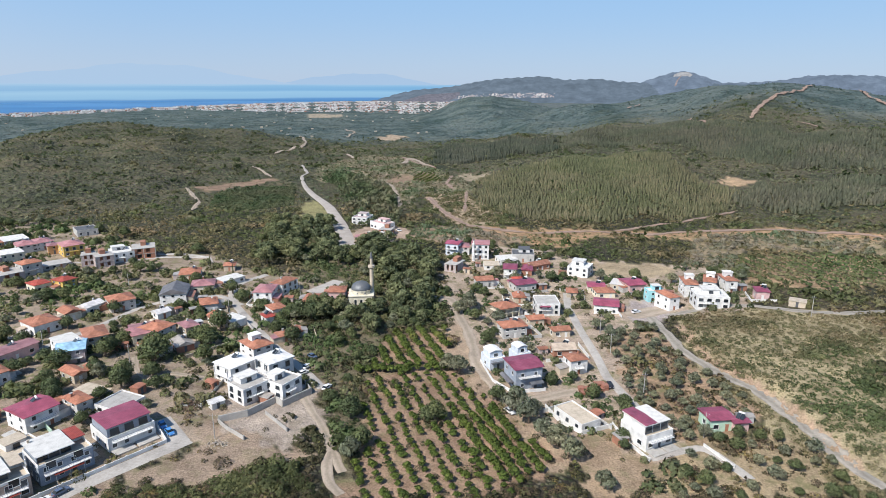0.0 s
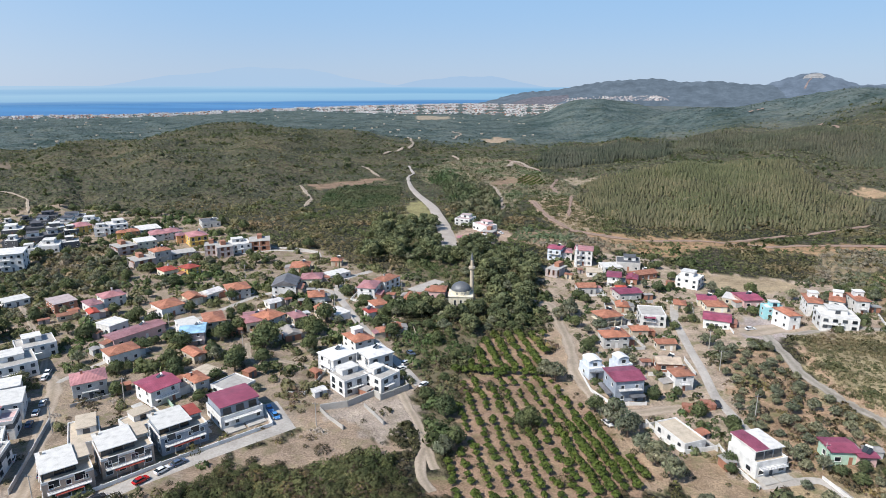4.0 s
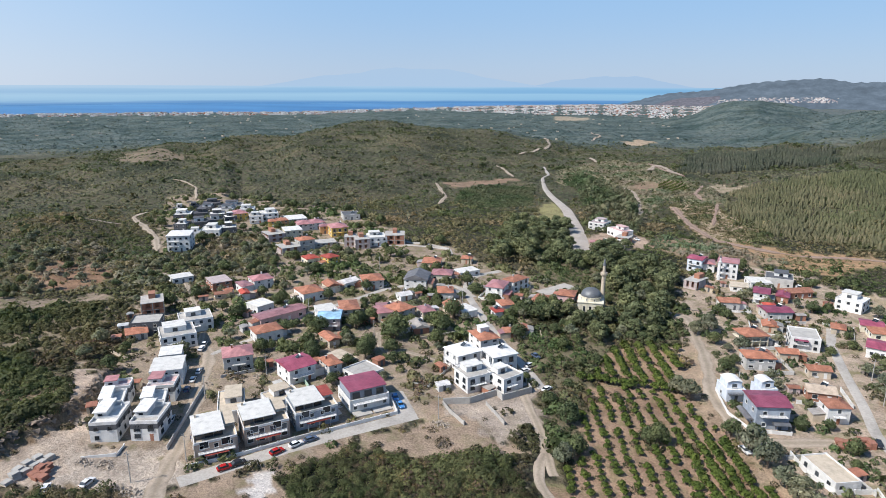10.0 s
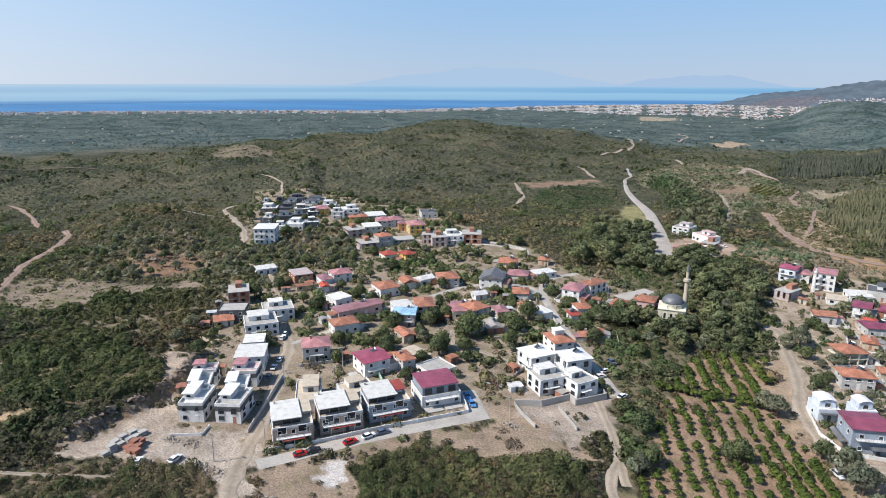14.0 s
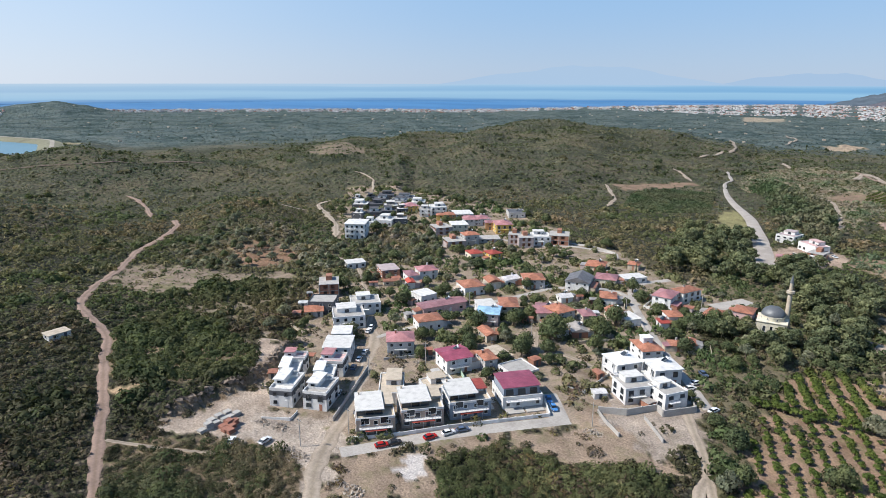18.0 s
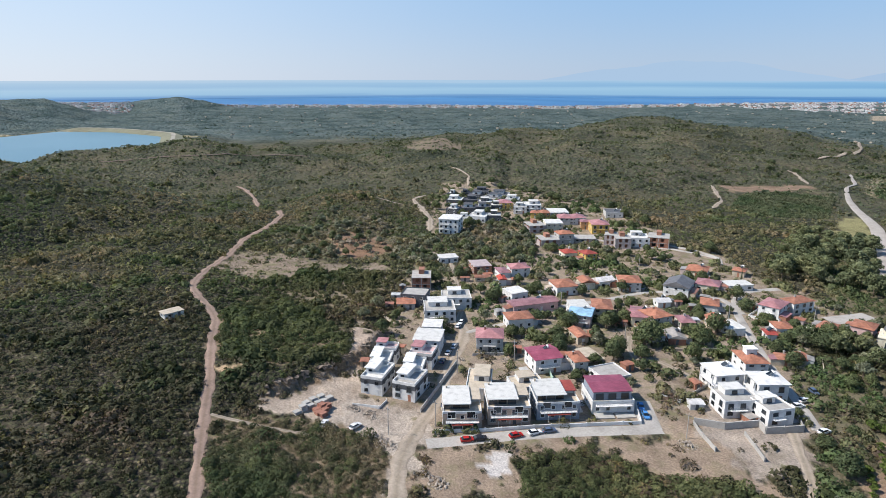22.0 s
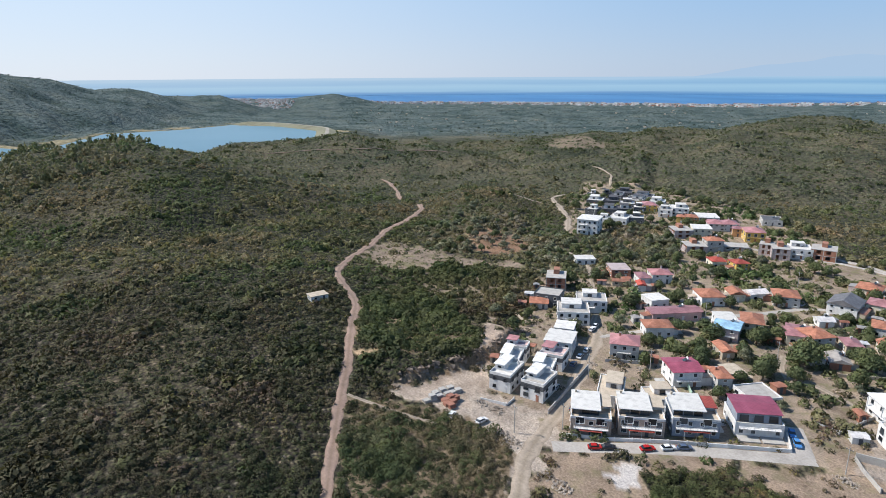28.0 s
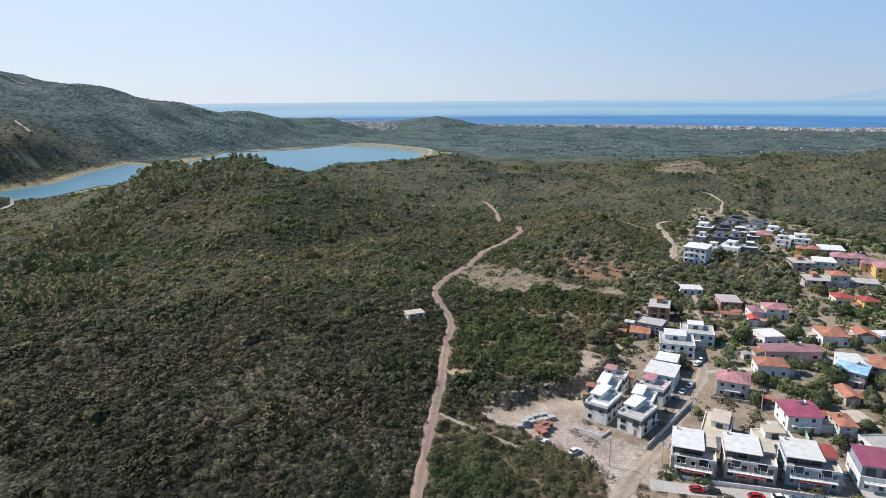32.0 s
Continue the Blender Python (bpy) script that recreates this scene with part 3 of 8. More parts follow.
def ground_material():
    m, n, links, b = shader("dry_ground", 0.95)
    b.inputs["Specular IOR Level"].default_value = 0.08
    at = n.new("ShaderNodeAttribute")
    at.attribute_name = "scrub"
    ea = n.new("ShaderNodeAttribute")
    ea.attribute_name = "earth"
    grain = ramp(n, [(0.32, (0.60, 0.57, 0.54)), (0.5, (1.0, 1.0, 1.0)), (0.68, (1.36, 1.33, 1.28))])
    links.new(noise_tex(n, links, 0.09, 9, 0.72), grain.inputs[0])
    soil = mixed(n, links, 1.0, ea.outputs["Color"], grain.outputs[0], "MULTIPLY")
    pebbles = ramp(n, [(0.36, (0.55, 0.55, 0.55)), (0.64, (1.38, 1.38, 1.38))])
    links.new(noise_tex(n, links, 1.6, 6, 0.7), pebbles.inputs[0])
    soil = mixed(n, links, 0.7, soil, pebbles.outputs[0], "MULTIPLY")
    weeds = ramp(n, [(0.50, (0, 0, 0)), (0.62, (0.85, 0.85, 0.85))])
    links.new(noise_tex(n, links, 0.16, 7, 0.7), weeds.inputs[0])
    grown = n.new("ShaderNodeMath")
    grown.operation, grown.use_clamp = "MULTIPLY", True
    grown.inputs[1].default_value = 14.0
    links.new(at.outputs["Fac"], grown.inputs[0])
    some = n.new("ShaderNodeMath")
    some.operation = "MULTIPLY"
    links.new(weeds.outputs[0], some.inputs[0])
    links.new(grown.outputs[0], some.inputs[1])
    soil = mixed(n, links, some.outputs[0], soil, (0.19, 0.18, 0.09))
    def growth(scale, gap, leaves):
        """Crowns set close together: their colour, and how high they stand."""
        v = n.new("ShaderNodeTexVoronoi")
        v.inputs["Scale"].default_value = scale
        wob = n.new("ShaderNodeVectorMath")
        wob.operation = "MULTIPLY_ADD"
        co = n.new("ShaderNodeTexCoord").outputs["Object"]
        t = n.new("ShaderNodeTexNoise")
        t.inputs["Scale"].default_value, t.inputs["Detail"].default_value = scale * 1.3, 4
        links.new(co, t.inputs["Vector"])
        links.new(t.outputs["Color"], wob.inputs[0])
        wob.inputs[1].default_value = (0.4 / scale,) * 3
        links.new(co, wob.inputs[2])
        links.new(wob.outputs[0], v.inputs["Vector"])
        pick = ramp(n, leaves)
        links.new(v.outputs["Color"], pick.inputs[0])
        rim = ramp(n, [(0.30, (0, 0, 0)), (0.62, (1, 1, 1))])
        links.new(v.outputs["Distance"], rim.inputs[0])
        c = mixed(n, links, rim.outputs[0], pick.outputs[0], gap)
        return c, v.outputs["Distance"]

    # near bushes: the shade between crowns is painted as near-black gaps
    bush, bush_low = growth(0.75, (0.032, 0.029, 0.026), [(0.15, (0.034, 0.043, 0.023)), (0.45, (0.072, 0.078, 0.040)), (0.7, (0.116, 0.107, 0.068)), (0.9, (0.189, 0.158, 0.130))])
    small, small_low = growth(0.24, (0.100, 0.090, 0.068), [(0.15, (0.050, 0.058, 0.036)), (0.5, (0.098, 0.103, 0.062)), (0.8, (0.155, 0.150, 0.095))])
    # distance haze is painted into this blue-grey far growth
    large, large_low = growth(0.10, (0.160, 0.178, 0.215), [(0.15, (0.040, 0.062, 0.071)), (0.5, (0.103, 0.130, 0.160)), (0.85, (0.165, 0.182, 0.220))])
    md = n.new("ShaderNodeAttribute")
    md.attribute_name = "mid"
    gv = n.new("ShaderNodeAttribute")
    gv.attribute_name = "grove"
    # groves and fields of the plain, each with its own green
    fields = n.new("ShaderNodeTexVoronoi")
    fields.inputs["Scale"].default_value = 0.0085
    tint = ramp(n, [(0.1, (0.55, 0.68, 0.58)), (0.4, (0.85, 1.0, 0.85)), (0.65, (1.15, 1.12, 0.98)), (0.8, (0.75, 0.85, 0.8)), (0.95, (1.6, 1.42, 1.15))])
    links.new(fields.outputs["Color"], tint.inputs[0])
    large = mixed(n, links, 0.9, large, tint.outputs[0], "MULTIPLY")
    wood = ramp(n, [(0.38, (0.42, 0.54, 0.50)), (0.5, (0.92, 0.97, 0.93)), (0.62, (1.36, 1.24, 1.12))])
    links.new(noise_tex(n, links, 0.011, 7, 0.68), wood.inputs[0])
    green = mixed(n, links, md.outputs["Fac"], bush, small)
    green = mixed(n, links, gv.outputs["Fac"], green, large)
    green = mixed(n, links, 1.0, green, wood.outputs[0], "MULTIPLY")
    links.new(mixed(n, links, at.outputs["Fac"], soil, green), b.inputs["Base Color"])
    bp = n.new("ShaderNodeBump")
    bp.inputs["Strength"].default_value, bp.inputs["Distance"].default_value = 0.8, 1.2
    links.new(noise_tex(n, links, 0.35, 8, 0.7), bp.inputs["Height"])
    # crowns stand proud of the gaps between them
    last = bp
    for low, how, tall in ((bush_low, at, 0.9), (small_low, md, 2.2), (large_low, gv, 5.0)):
        bq = n.new("ShaderNodeBump")
        bq.invert = True
        bq.inputs["Distance"].default_value = tall
        links.new(how.outputs["Fac"], bq.inputs["Strength"])
        links.new(low, bq.inputs["Height"])
        links.new(last.outputs[0], bq.inputs["Normal"])
        last = bq
    links.new(last.outputs[0], b.inputs["Normal"])
    return m


def paint_zones(ob, x, y):
    d, earth, far = cover(x, y)
    s = np.clip(d * (0.72 + 0.25 * np.maximum(smooth(450, 1200, far), d > 0.6)), 0, 1)
    a = ob.data.attributes.new("scrub", "FLOAT", "POINT")
    a.data.foreach_set("value", s.astype(np.float32).ravel())
    md = ob.data.attributes.new("mid", "FLOAT", "POINT")
    md.data.foreach_set("value", (s * smooth(380, 640, far)).astype(np.float32).ravel())
    # the haze-tinted growth takes over with distance
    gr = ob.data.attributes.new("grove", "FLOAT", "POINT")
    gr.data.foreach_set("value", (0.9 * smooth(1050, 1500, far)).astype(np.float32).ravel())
    c = ob.data.attributes.new("earth", "FLOAT_COLOR", "POINT")
    c.data.foreach_set("color", np.concatenate([earth, np.ones(x.shape + (1,))], -1).astype(np.float32).ravel())


def road_material(kind):
    tone = {"dirt": (0.335, 0.275, 0.215), "dirt_red": (0.280, 0.196, 0.152), "concrete": (0.385, 0.355, 0.32), "asphalt": (0.37, 0.33, 0.29), "gravel": (0.29, 0.262, 0.225), "dirt_dark": (0.15, 0.108, 0.088)}[kind]
    new_road = "road_" + kind not in MATS
    m = plain("road_" + kind, tone, 0.9, 0.26, 0.12, 1.4, 0.25, 0.0, 0.0)
    if new_road and kind not in ("concrete", "asphalt"):
        # wheel ruts are worn pale, and weeds and loose earth lie beside and between them
        n, links = m.node_tree.nodes, m.node_tree.links
        b = n["Principled BSDF"]
        was = b.inputs["Base Color"].links[0].from_socket
        q = n.new("ShaderNodeAttribute")
        q.attribute_name = "across"
        wob = n.new("ShaderNodeMath")
        wob.operation = "MULTIPLY_ADD"
        wob.inputs[1].default_value, wob.inputs[2].default_value = 0.7, -0.35
        links.new(noise_tex(n, links, 0.6, 5, 0.65), wob.inputs[0])
        both = n.new("ShaderNodeMath")
        links.new(q.outputs["Fac"], both.inputs[0])
        links.new(wob.outputs[0], both.inputs[1])
        worn = ramp(n, [(0.0, (0.80, 0.79, 0.74)), (0.25, (0.95, 0.95, 0.94)), (0.45, (1.12, 1.12, 1.12)), (0.65, (0.98, 0.97, 0.95)), (0.9, (0.62, 0.60, 0.52))])
        links.new(both.outputs[0], worn.inputs[0])
        links.new(mixed(n, links, 1.0, was, worn.outputs[0], "MULTIPLY"), b.inputs["Base Color"])
    return m


def road(name, kind, w, pts):
    """A ribbon laid on the ground, with an uneven edge where it is not paved; a pair of widths tapers it."""
    line, run = [], [0.0]
    for (x0, y0), (x1, y1) in zip(pts, pts[1:]):
        k = max(2, int(math.hypot(x1 - x0, y1 - y0) / 2.0))
        line += [(x0 + (x1 - x0) * i / k, y0 + (y1 - y0) * i / k) for i in range(k)]
    line.append(pts[-1])
    p = np.array(line)
    for _ in range(6 if kind != "concrete" else 3):
        p[1:-1] = (p[:-2] + 2 * p[1:-1] + p[2:]) / 4
    t = np.gradient(p, axis=0)
    t /= np.linalg.norm(t, axis=1)[:, None] + 1e-9
    nrm = np.stack([-t[:, 1], t[:, 0]], 1)
    soft = 0.0 if kind in ("concrete", "asphalt") else 0.22
    i = np.arange(len(p))
    w = np.linspace(*w, len(p)) if isinstance(w, tuple) else np.full(len(p), float(w))
    if math.hypot(*pts[0]) > 380:
        # far tracks are half overgrown, and fade out among the shrubs
        w = w * np.clip(np.minimum(i, i[-1] - i) / 6 + 0.15, 0, 1) * (0.78 + 0.22 * np.sin(i * 0.21))
    cols = []
    for q in np.linspace(-1, 1, 7):
        e = 1 + soft * (np.sin(i * 0.55 + q) + np.sin(i * 1.37 + 2 * q)) * abs(q)
        cols.append(p + nrm * (w / 2 * q * e)[:, None])
    g = np.stack(cols, 1)
    far = np.hypot(g[..., 0], g[..., 1])
    lift = 0.07 + 0.0022 * np.maximum(far - 250, 0) * (far > 250)
    edge = np.abs(np.linspace(-1, 1, 7))[None, :] ** 8 * 0.35
    ribbon = sheet(name, g[..., 0], g[..., 1], height(g[..., 0], g[..., 1]) + lift - edge, road_material(kind))
    side = ribbon.data.attributes.new("across", "FLOAT", "POINT")
    side.data.foreach_set("value", np.tile(np.abs(np.linspace(-1, 1, 7)), len(p)).astype(np.float32))
    tagged(ribbon,
           {"dirt": "pale dusty dirt road", "dirt_red": "reddish unpaved dirt track", "concrete": "light concrete village street", "asphalt": "pale worn asphalt road", "gravel": "grey gravel road along the slope", "dirt_dark": "dark brown earth track"}[kind] + " on the ground", "road", kind="structure")


bearings = np.concatenate([np.arange(-46, 120, 0.34), np.linspace(120, 314, 50)])
fars = np.concatenate([[0, 20, 45, 70], 90 * 1.0135 ** np.arange(0, 300)])
fars = fars[fars < 4990]
gb, gf = np.meshgrid(np.radians(bearings), fars)
gx, gy = -gf * np.sin(gb), gf * np.cos(gb)
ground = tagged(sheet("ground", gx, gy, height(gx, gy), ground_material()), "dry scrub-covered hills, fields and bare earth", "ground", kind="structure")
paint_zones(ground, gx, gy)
for r in ROADS:
    road(*r)


def disc_sheet(name, z, near, rim, material, a0, a1):
    b, f = np.meshgrid(np.radians(np.linspace(a0, a1, 120)), np.linspace(near, rim, 40))
    return sheet(name, -f * np.sin(b), f * np.cos(b), np.full(b.shape, z), material)


def water_material(name, deep, streak, rough, scale):
    m, n, links, b = shader(name, rough)
    co = n.new("ShaderNodeTexCoord").outputs["Object"]
    s = noise_tex(n, links, 0.0007, 3, 0.5, co, scale)
    r = ramp(n, [(0.38, deep), (0.62, streak)])
    links.new(s, r.inputs[0])
    links.new(r.outputs[0], b.inputs["Base Color"])
    bp = n.new("ShaderNodeBump")
    bp.inputs["Strength"].default_value, bp.inputs["Distance"].default_value = 0.25, 0.3
    links.new(noise_tex(n, links, 0.25, 4), bp.inputs["Height"])
    links.new(bp.outputs[0], b.inputs["Normal"])
    return m


sea = tagged(disc_sheet("sea", SEA, 2500, 4985, water_material("sea_water", (0.030, 0.140, 0.31), (0.060, 0.195, 0.385), 0.5, (1, 3, 1)), -60, 110), "calm blue sea with pale streaks beyond the coast", "sea", kind="structure")
LAKE_BED = [(-1150 + (x + 1150) * 1.015, 120 + (y - 120) * 1.015, LAKE) for x, y in RESERVOIR]
lake = tagged(obj("lake", LAKE_BED, [list(range(len(LAKE_BED)))], water_material("lake_water", (0.055, 0.165, 0.225), (0.085, 0.205, 0.265), 0.3, (4, 4, 1))), "turquoise reservoir between bare banks", "lake", kind="structure")


def backdrop():
    """The far sea up to the horizon, and the dim islands on it, at the end of the sheet."""
    m, n, links, b = shader("far_sea_haze")
    out = n["Material Output"]
    # glows by itself: the light and haze of far water are in its colour
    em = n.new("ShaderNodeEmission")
    geo = n.new("ShaderNodeNewGeometry")
    sep = n.new("ShaderNodeSeparateXYZ")
    links.new(geo.outputs["Position"], sep.inputs[0])
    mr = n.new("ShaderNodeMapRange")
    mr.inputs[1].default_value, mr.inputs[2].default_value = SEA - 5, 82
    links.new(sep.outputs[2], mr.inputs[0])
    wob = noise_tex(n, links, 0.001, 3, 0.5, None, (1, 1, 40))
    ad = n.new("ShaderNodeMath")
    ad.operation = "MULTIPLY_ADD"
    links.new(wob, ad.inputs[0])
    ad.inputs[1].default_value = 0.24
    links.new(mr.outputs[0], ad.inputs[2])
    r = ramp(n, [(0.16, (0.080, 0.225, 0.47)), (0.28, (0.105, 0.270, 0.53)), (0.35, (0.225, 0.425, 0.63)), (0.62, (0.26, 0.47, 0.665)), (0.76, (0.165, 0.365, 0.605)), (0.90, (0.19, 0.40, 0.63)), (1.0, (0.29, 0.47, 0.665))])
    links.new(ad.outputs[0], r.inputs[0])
    # haze painted over the water, brighter towards the sun
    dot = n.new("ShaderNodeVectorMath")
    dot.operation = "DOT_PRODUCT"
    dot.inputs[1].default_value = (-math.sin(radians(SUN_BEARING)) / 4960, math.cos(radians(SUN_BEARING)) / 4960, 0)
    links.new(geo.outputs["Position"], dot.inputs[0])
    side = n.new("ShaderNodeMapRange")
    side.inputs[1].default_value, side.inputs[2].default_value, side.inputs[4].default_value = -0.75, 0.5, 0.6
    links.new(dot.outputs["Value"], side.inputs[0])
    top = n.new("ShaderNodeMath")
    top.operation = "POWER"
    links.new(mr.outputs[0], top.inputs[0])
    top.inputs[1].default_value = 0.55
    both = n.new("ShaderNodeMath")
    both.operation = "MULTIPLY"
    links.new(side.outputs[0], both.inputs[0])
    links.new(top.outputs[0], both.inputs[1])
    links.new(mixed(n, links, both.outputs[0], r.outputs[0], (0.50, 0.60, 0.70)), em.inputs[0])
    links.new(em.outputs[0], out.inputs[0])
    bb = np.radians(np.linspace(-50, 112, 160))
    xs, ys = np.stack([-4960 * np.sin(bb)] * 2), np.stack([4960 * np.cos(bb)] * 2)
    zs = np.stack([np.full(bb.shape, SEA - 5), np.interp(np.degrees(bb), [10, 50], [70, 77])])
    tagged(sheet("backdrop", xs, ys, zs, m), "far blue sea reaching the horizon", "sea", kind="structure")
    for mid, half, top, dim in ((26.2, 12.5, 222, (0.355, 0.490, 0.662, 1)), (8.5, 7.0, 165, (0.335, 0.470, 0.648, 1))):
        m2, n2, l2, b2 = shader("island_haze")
        # one flat glowing colour, haze included
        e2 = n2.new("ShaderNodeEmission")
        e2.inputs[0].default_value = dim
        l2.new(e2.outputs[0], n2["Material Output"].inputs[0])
        q = np.linspace(-1, 1, 60)
        prof = np.cos(q * math.pi / 2) ** 1.15 * (0.86 + 0.07 * np.cos(q * 5 + mid) + 0.05 * np.sin(q * 13) + 0.02 * np.sin(q * 37))
        a = np.radians(mid + half * q)
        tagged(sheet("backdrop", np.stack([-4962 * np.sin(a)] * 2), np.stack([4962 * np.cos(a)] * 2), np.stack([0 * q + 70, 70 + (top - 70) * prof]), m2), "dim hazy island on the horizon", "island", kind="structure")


backdrop()


CRESTS = []
SLOPES = [(-420, 0.0), (-300, 0.3), (-200, 0.52), (-110, 0.75), (-40, 0.93), (0, 1.0)]


def on_range(k, b, o):
    """Height of the slope of a far range at a bearing, o metres behind its crest."""
    cb, cz = (np.array(v, float) for v in zip(*sorted(CRESTS[k])))
    f = np.interp(o, *zip(*SLOPES))
    return SEA - 2 + (np.interp(b, cb, cz) - SEA + 2) * f


def far_range(d, crest, colour, seed):
    """Hazy mountains behind everything, as a relief at the end of the land."""
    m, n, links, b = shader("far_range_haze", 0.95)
    # emission stands in for lit slopes behind haze
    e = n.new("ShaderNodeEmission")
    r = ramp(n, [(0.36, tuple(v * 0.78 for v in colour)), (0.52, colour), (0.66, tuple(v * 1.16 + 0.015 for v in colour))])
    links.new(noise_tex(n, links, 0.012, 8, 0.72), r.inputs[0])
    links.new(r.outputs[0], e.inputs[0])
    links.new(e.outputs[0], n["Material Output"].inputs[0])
    cb, cz = (np.array(v, float) for v in zip(*sorted(crest)))
    q = np.linspace(cb[0], cb[-1], 260)
    top = np.interp(q, cb, cz) + 3 * np.sin(q * 7 + seed) + 1.5 * np.sin(q * 19)
    a = np.radians(q)
    rows = SLOPES
    CRESTS.append(crest)
    xs = np.stack([-(d + o) * np.sin(a) for o, _ in rows])
    ys = np.stack([(d + o) * np.cos(a) for o, _ in rows])
    zs = np.stack([SEA - 2 + (top - SEA + 2) * f + 14 * np.sin(q * 3.1 + 6 * f + seed) * f * (1 - f) for _, f in rows])
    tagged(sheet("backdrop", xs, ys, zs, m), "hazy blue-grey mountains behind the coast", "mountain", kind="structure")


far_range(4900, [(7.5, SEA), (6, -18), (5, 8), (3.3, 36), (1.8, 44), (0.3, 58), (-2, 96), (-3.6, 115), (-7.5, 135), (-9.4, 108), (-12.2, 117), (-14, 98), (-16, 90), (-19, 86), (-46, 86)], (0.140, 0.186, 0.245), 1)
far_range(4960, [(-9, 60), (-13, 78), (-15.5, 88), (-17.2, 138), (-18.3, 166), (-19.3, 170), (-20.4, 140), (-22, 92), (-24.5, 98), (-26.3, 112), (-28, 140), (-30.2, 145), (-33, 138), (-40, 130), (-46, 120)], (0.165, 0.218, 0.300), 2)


def far_scar(name, label, k, d, bands, colour):
    """A bare scar on a far range: bands of bearing from, bearing to and distance behind the crest."""
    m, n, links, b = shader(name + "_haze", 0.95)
    # self-lit too, with haze mixed into the bare colour
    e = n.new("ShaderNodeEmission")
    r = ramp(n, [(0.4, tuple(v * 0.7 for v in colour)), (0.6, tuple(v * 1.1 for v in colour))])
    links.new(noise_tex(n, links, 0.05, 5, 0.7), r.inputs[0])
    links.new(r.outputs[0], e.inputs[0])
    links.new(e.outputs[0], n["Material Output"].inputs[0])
    q = [np.linspace(b0, b1, 12) for b0, b1, _ in bands]
    o = [np.full(12, v) for _, _, v in bands]
    xs, ys = np.stack([-(d + u - 9) * np.sin(np.radians(v)) for v, u in zip(q, o)]), np.stack([(d + u - 9) * np.cos(np.radians(v)) for v, u in zip(q, o)])
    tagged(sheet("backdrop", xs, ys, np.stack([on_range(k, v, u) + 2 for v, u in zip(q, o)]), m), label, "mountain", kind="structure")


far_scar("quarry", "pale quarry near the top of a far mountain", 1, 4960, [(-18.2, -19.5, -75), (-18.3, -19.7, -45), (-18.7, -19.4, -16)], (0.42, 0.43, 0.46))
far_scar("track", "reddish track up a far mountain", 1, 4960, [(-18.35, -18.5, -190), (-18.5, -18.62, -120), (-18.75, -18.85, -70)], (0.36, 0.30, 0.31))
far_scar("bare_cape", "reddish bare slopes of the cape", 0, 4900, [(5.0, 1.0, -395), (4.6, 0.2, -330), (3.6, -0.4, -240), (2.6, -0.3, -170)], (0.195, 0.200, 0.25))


def dam():
    """The long embankment that holds the reservoir, with a gravel road on its crest."""
    p = np.array([(-1575, 352), (-1500, 405), (-1420, 442), (-1262, 476), (-1150, 432), (-1075, 398), (-1030, 372)], float)
    u = np.linspace(0, len(p) - 1, 60)
    p = np.column_stack([np.interp(u, np.arange(len(p)), p[:, k]) for k in (0, 1)])
    for _ in range(4):
        p[1:-1] = (p[:-2] + 2 * p[1:-1] + p[2:]) / 4
    t = np.gradient(p, axis=0)
    t /= np.linalg.norm(t, axis=1)[:, None]
    side = np.stack([-t[:, 1], t[:, 0]], 1)
    rise = smooth(0, 6, u * 10) * smooth(0, 6, (u[-1] - u) * 10)
    for name, label, rows, tone in (("embankment", "low grassy embankment dam of the reservoir", ((-24, -0.5), (-5, 6.0), (5, 6.0), (24, -2.0)), (0.20, 0.195, 0.125)), ("road", "pale gravel road on the crest of the dam", ((-3.5, 6.15), (3.5, 6.15)), (0.36, 0.33, 0.27))):
        xs, ys = (np.stack([p[:, k] + side[:, k] * o for o, _ in rows]) for k in (0, 1))
        zs = np.stack([LAKE + z * rise for _, z in rows])
        tagged(sheet(name, xs, ys, zs, plain("dam_" + name, tone, 0.95, 0.3, 0.05, 0.6, 0.2)), label, "dam", kind="structure")


dam()


# ---- houses ----
PAINT = {
    "white": (0.73, 0.72, 0.70), "cream": (0.70, 0.64, 0.50), "grey": (0.50, 0.49, 0.47), "slate": (0.10, 0.105, 0.115), "slateblue": (0.30, 0.34, 0.40),
    "bluegrey": (0.62, 0.67, 0.74), "tan": (0.52, 0.44, 0.34), "pink": (0.62, 0.42, 0.40), "pinkgrey": (0.46, 0.38, 0.37), "brick": (0.36, 0.17, 0.11),
    "concrete": (0.42, 0.40, 0.37), "yellow": (0.68, 0.46, 0.13), "orange": (0.58, 0.33, 0.16), "green": (0.42, 0.58, 0.46), "cyan": (0.35, 0.66, 0.70),
    "pale": (0.56, 0.53, 0.50), "chalk": (0.64, 0.625, 0.59), "taupe": (0.42, 0.325, 0.26), "hut": (0.62, 0.62, 0.60), "dark": (0.09, 0.09, 0.10), "red": (0.42, 0.08, 0.06),
}
SHEETS = {"magenta": (0.31, 0.075, 0.122), "pink": (0.41, 0.20, 0.205), "blue": (0.30, 0.52, 0.70), "red": (0.42, 0.075, 0.05), "rust": (0.36, 0.16, 0.10),
          "orange": (0.37, 0.160, 0.098), "slate": (0.14, 0.145, 0.155), "grey": (0.34, 0.33, 0.31), "white": (0.68, 0.68, 0.67), "tan": (0.50, 0.42, 0.33)}
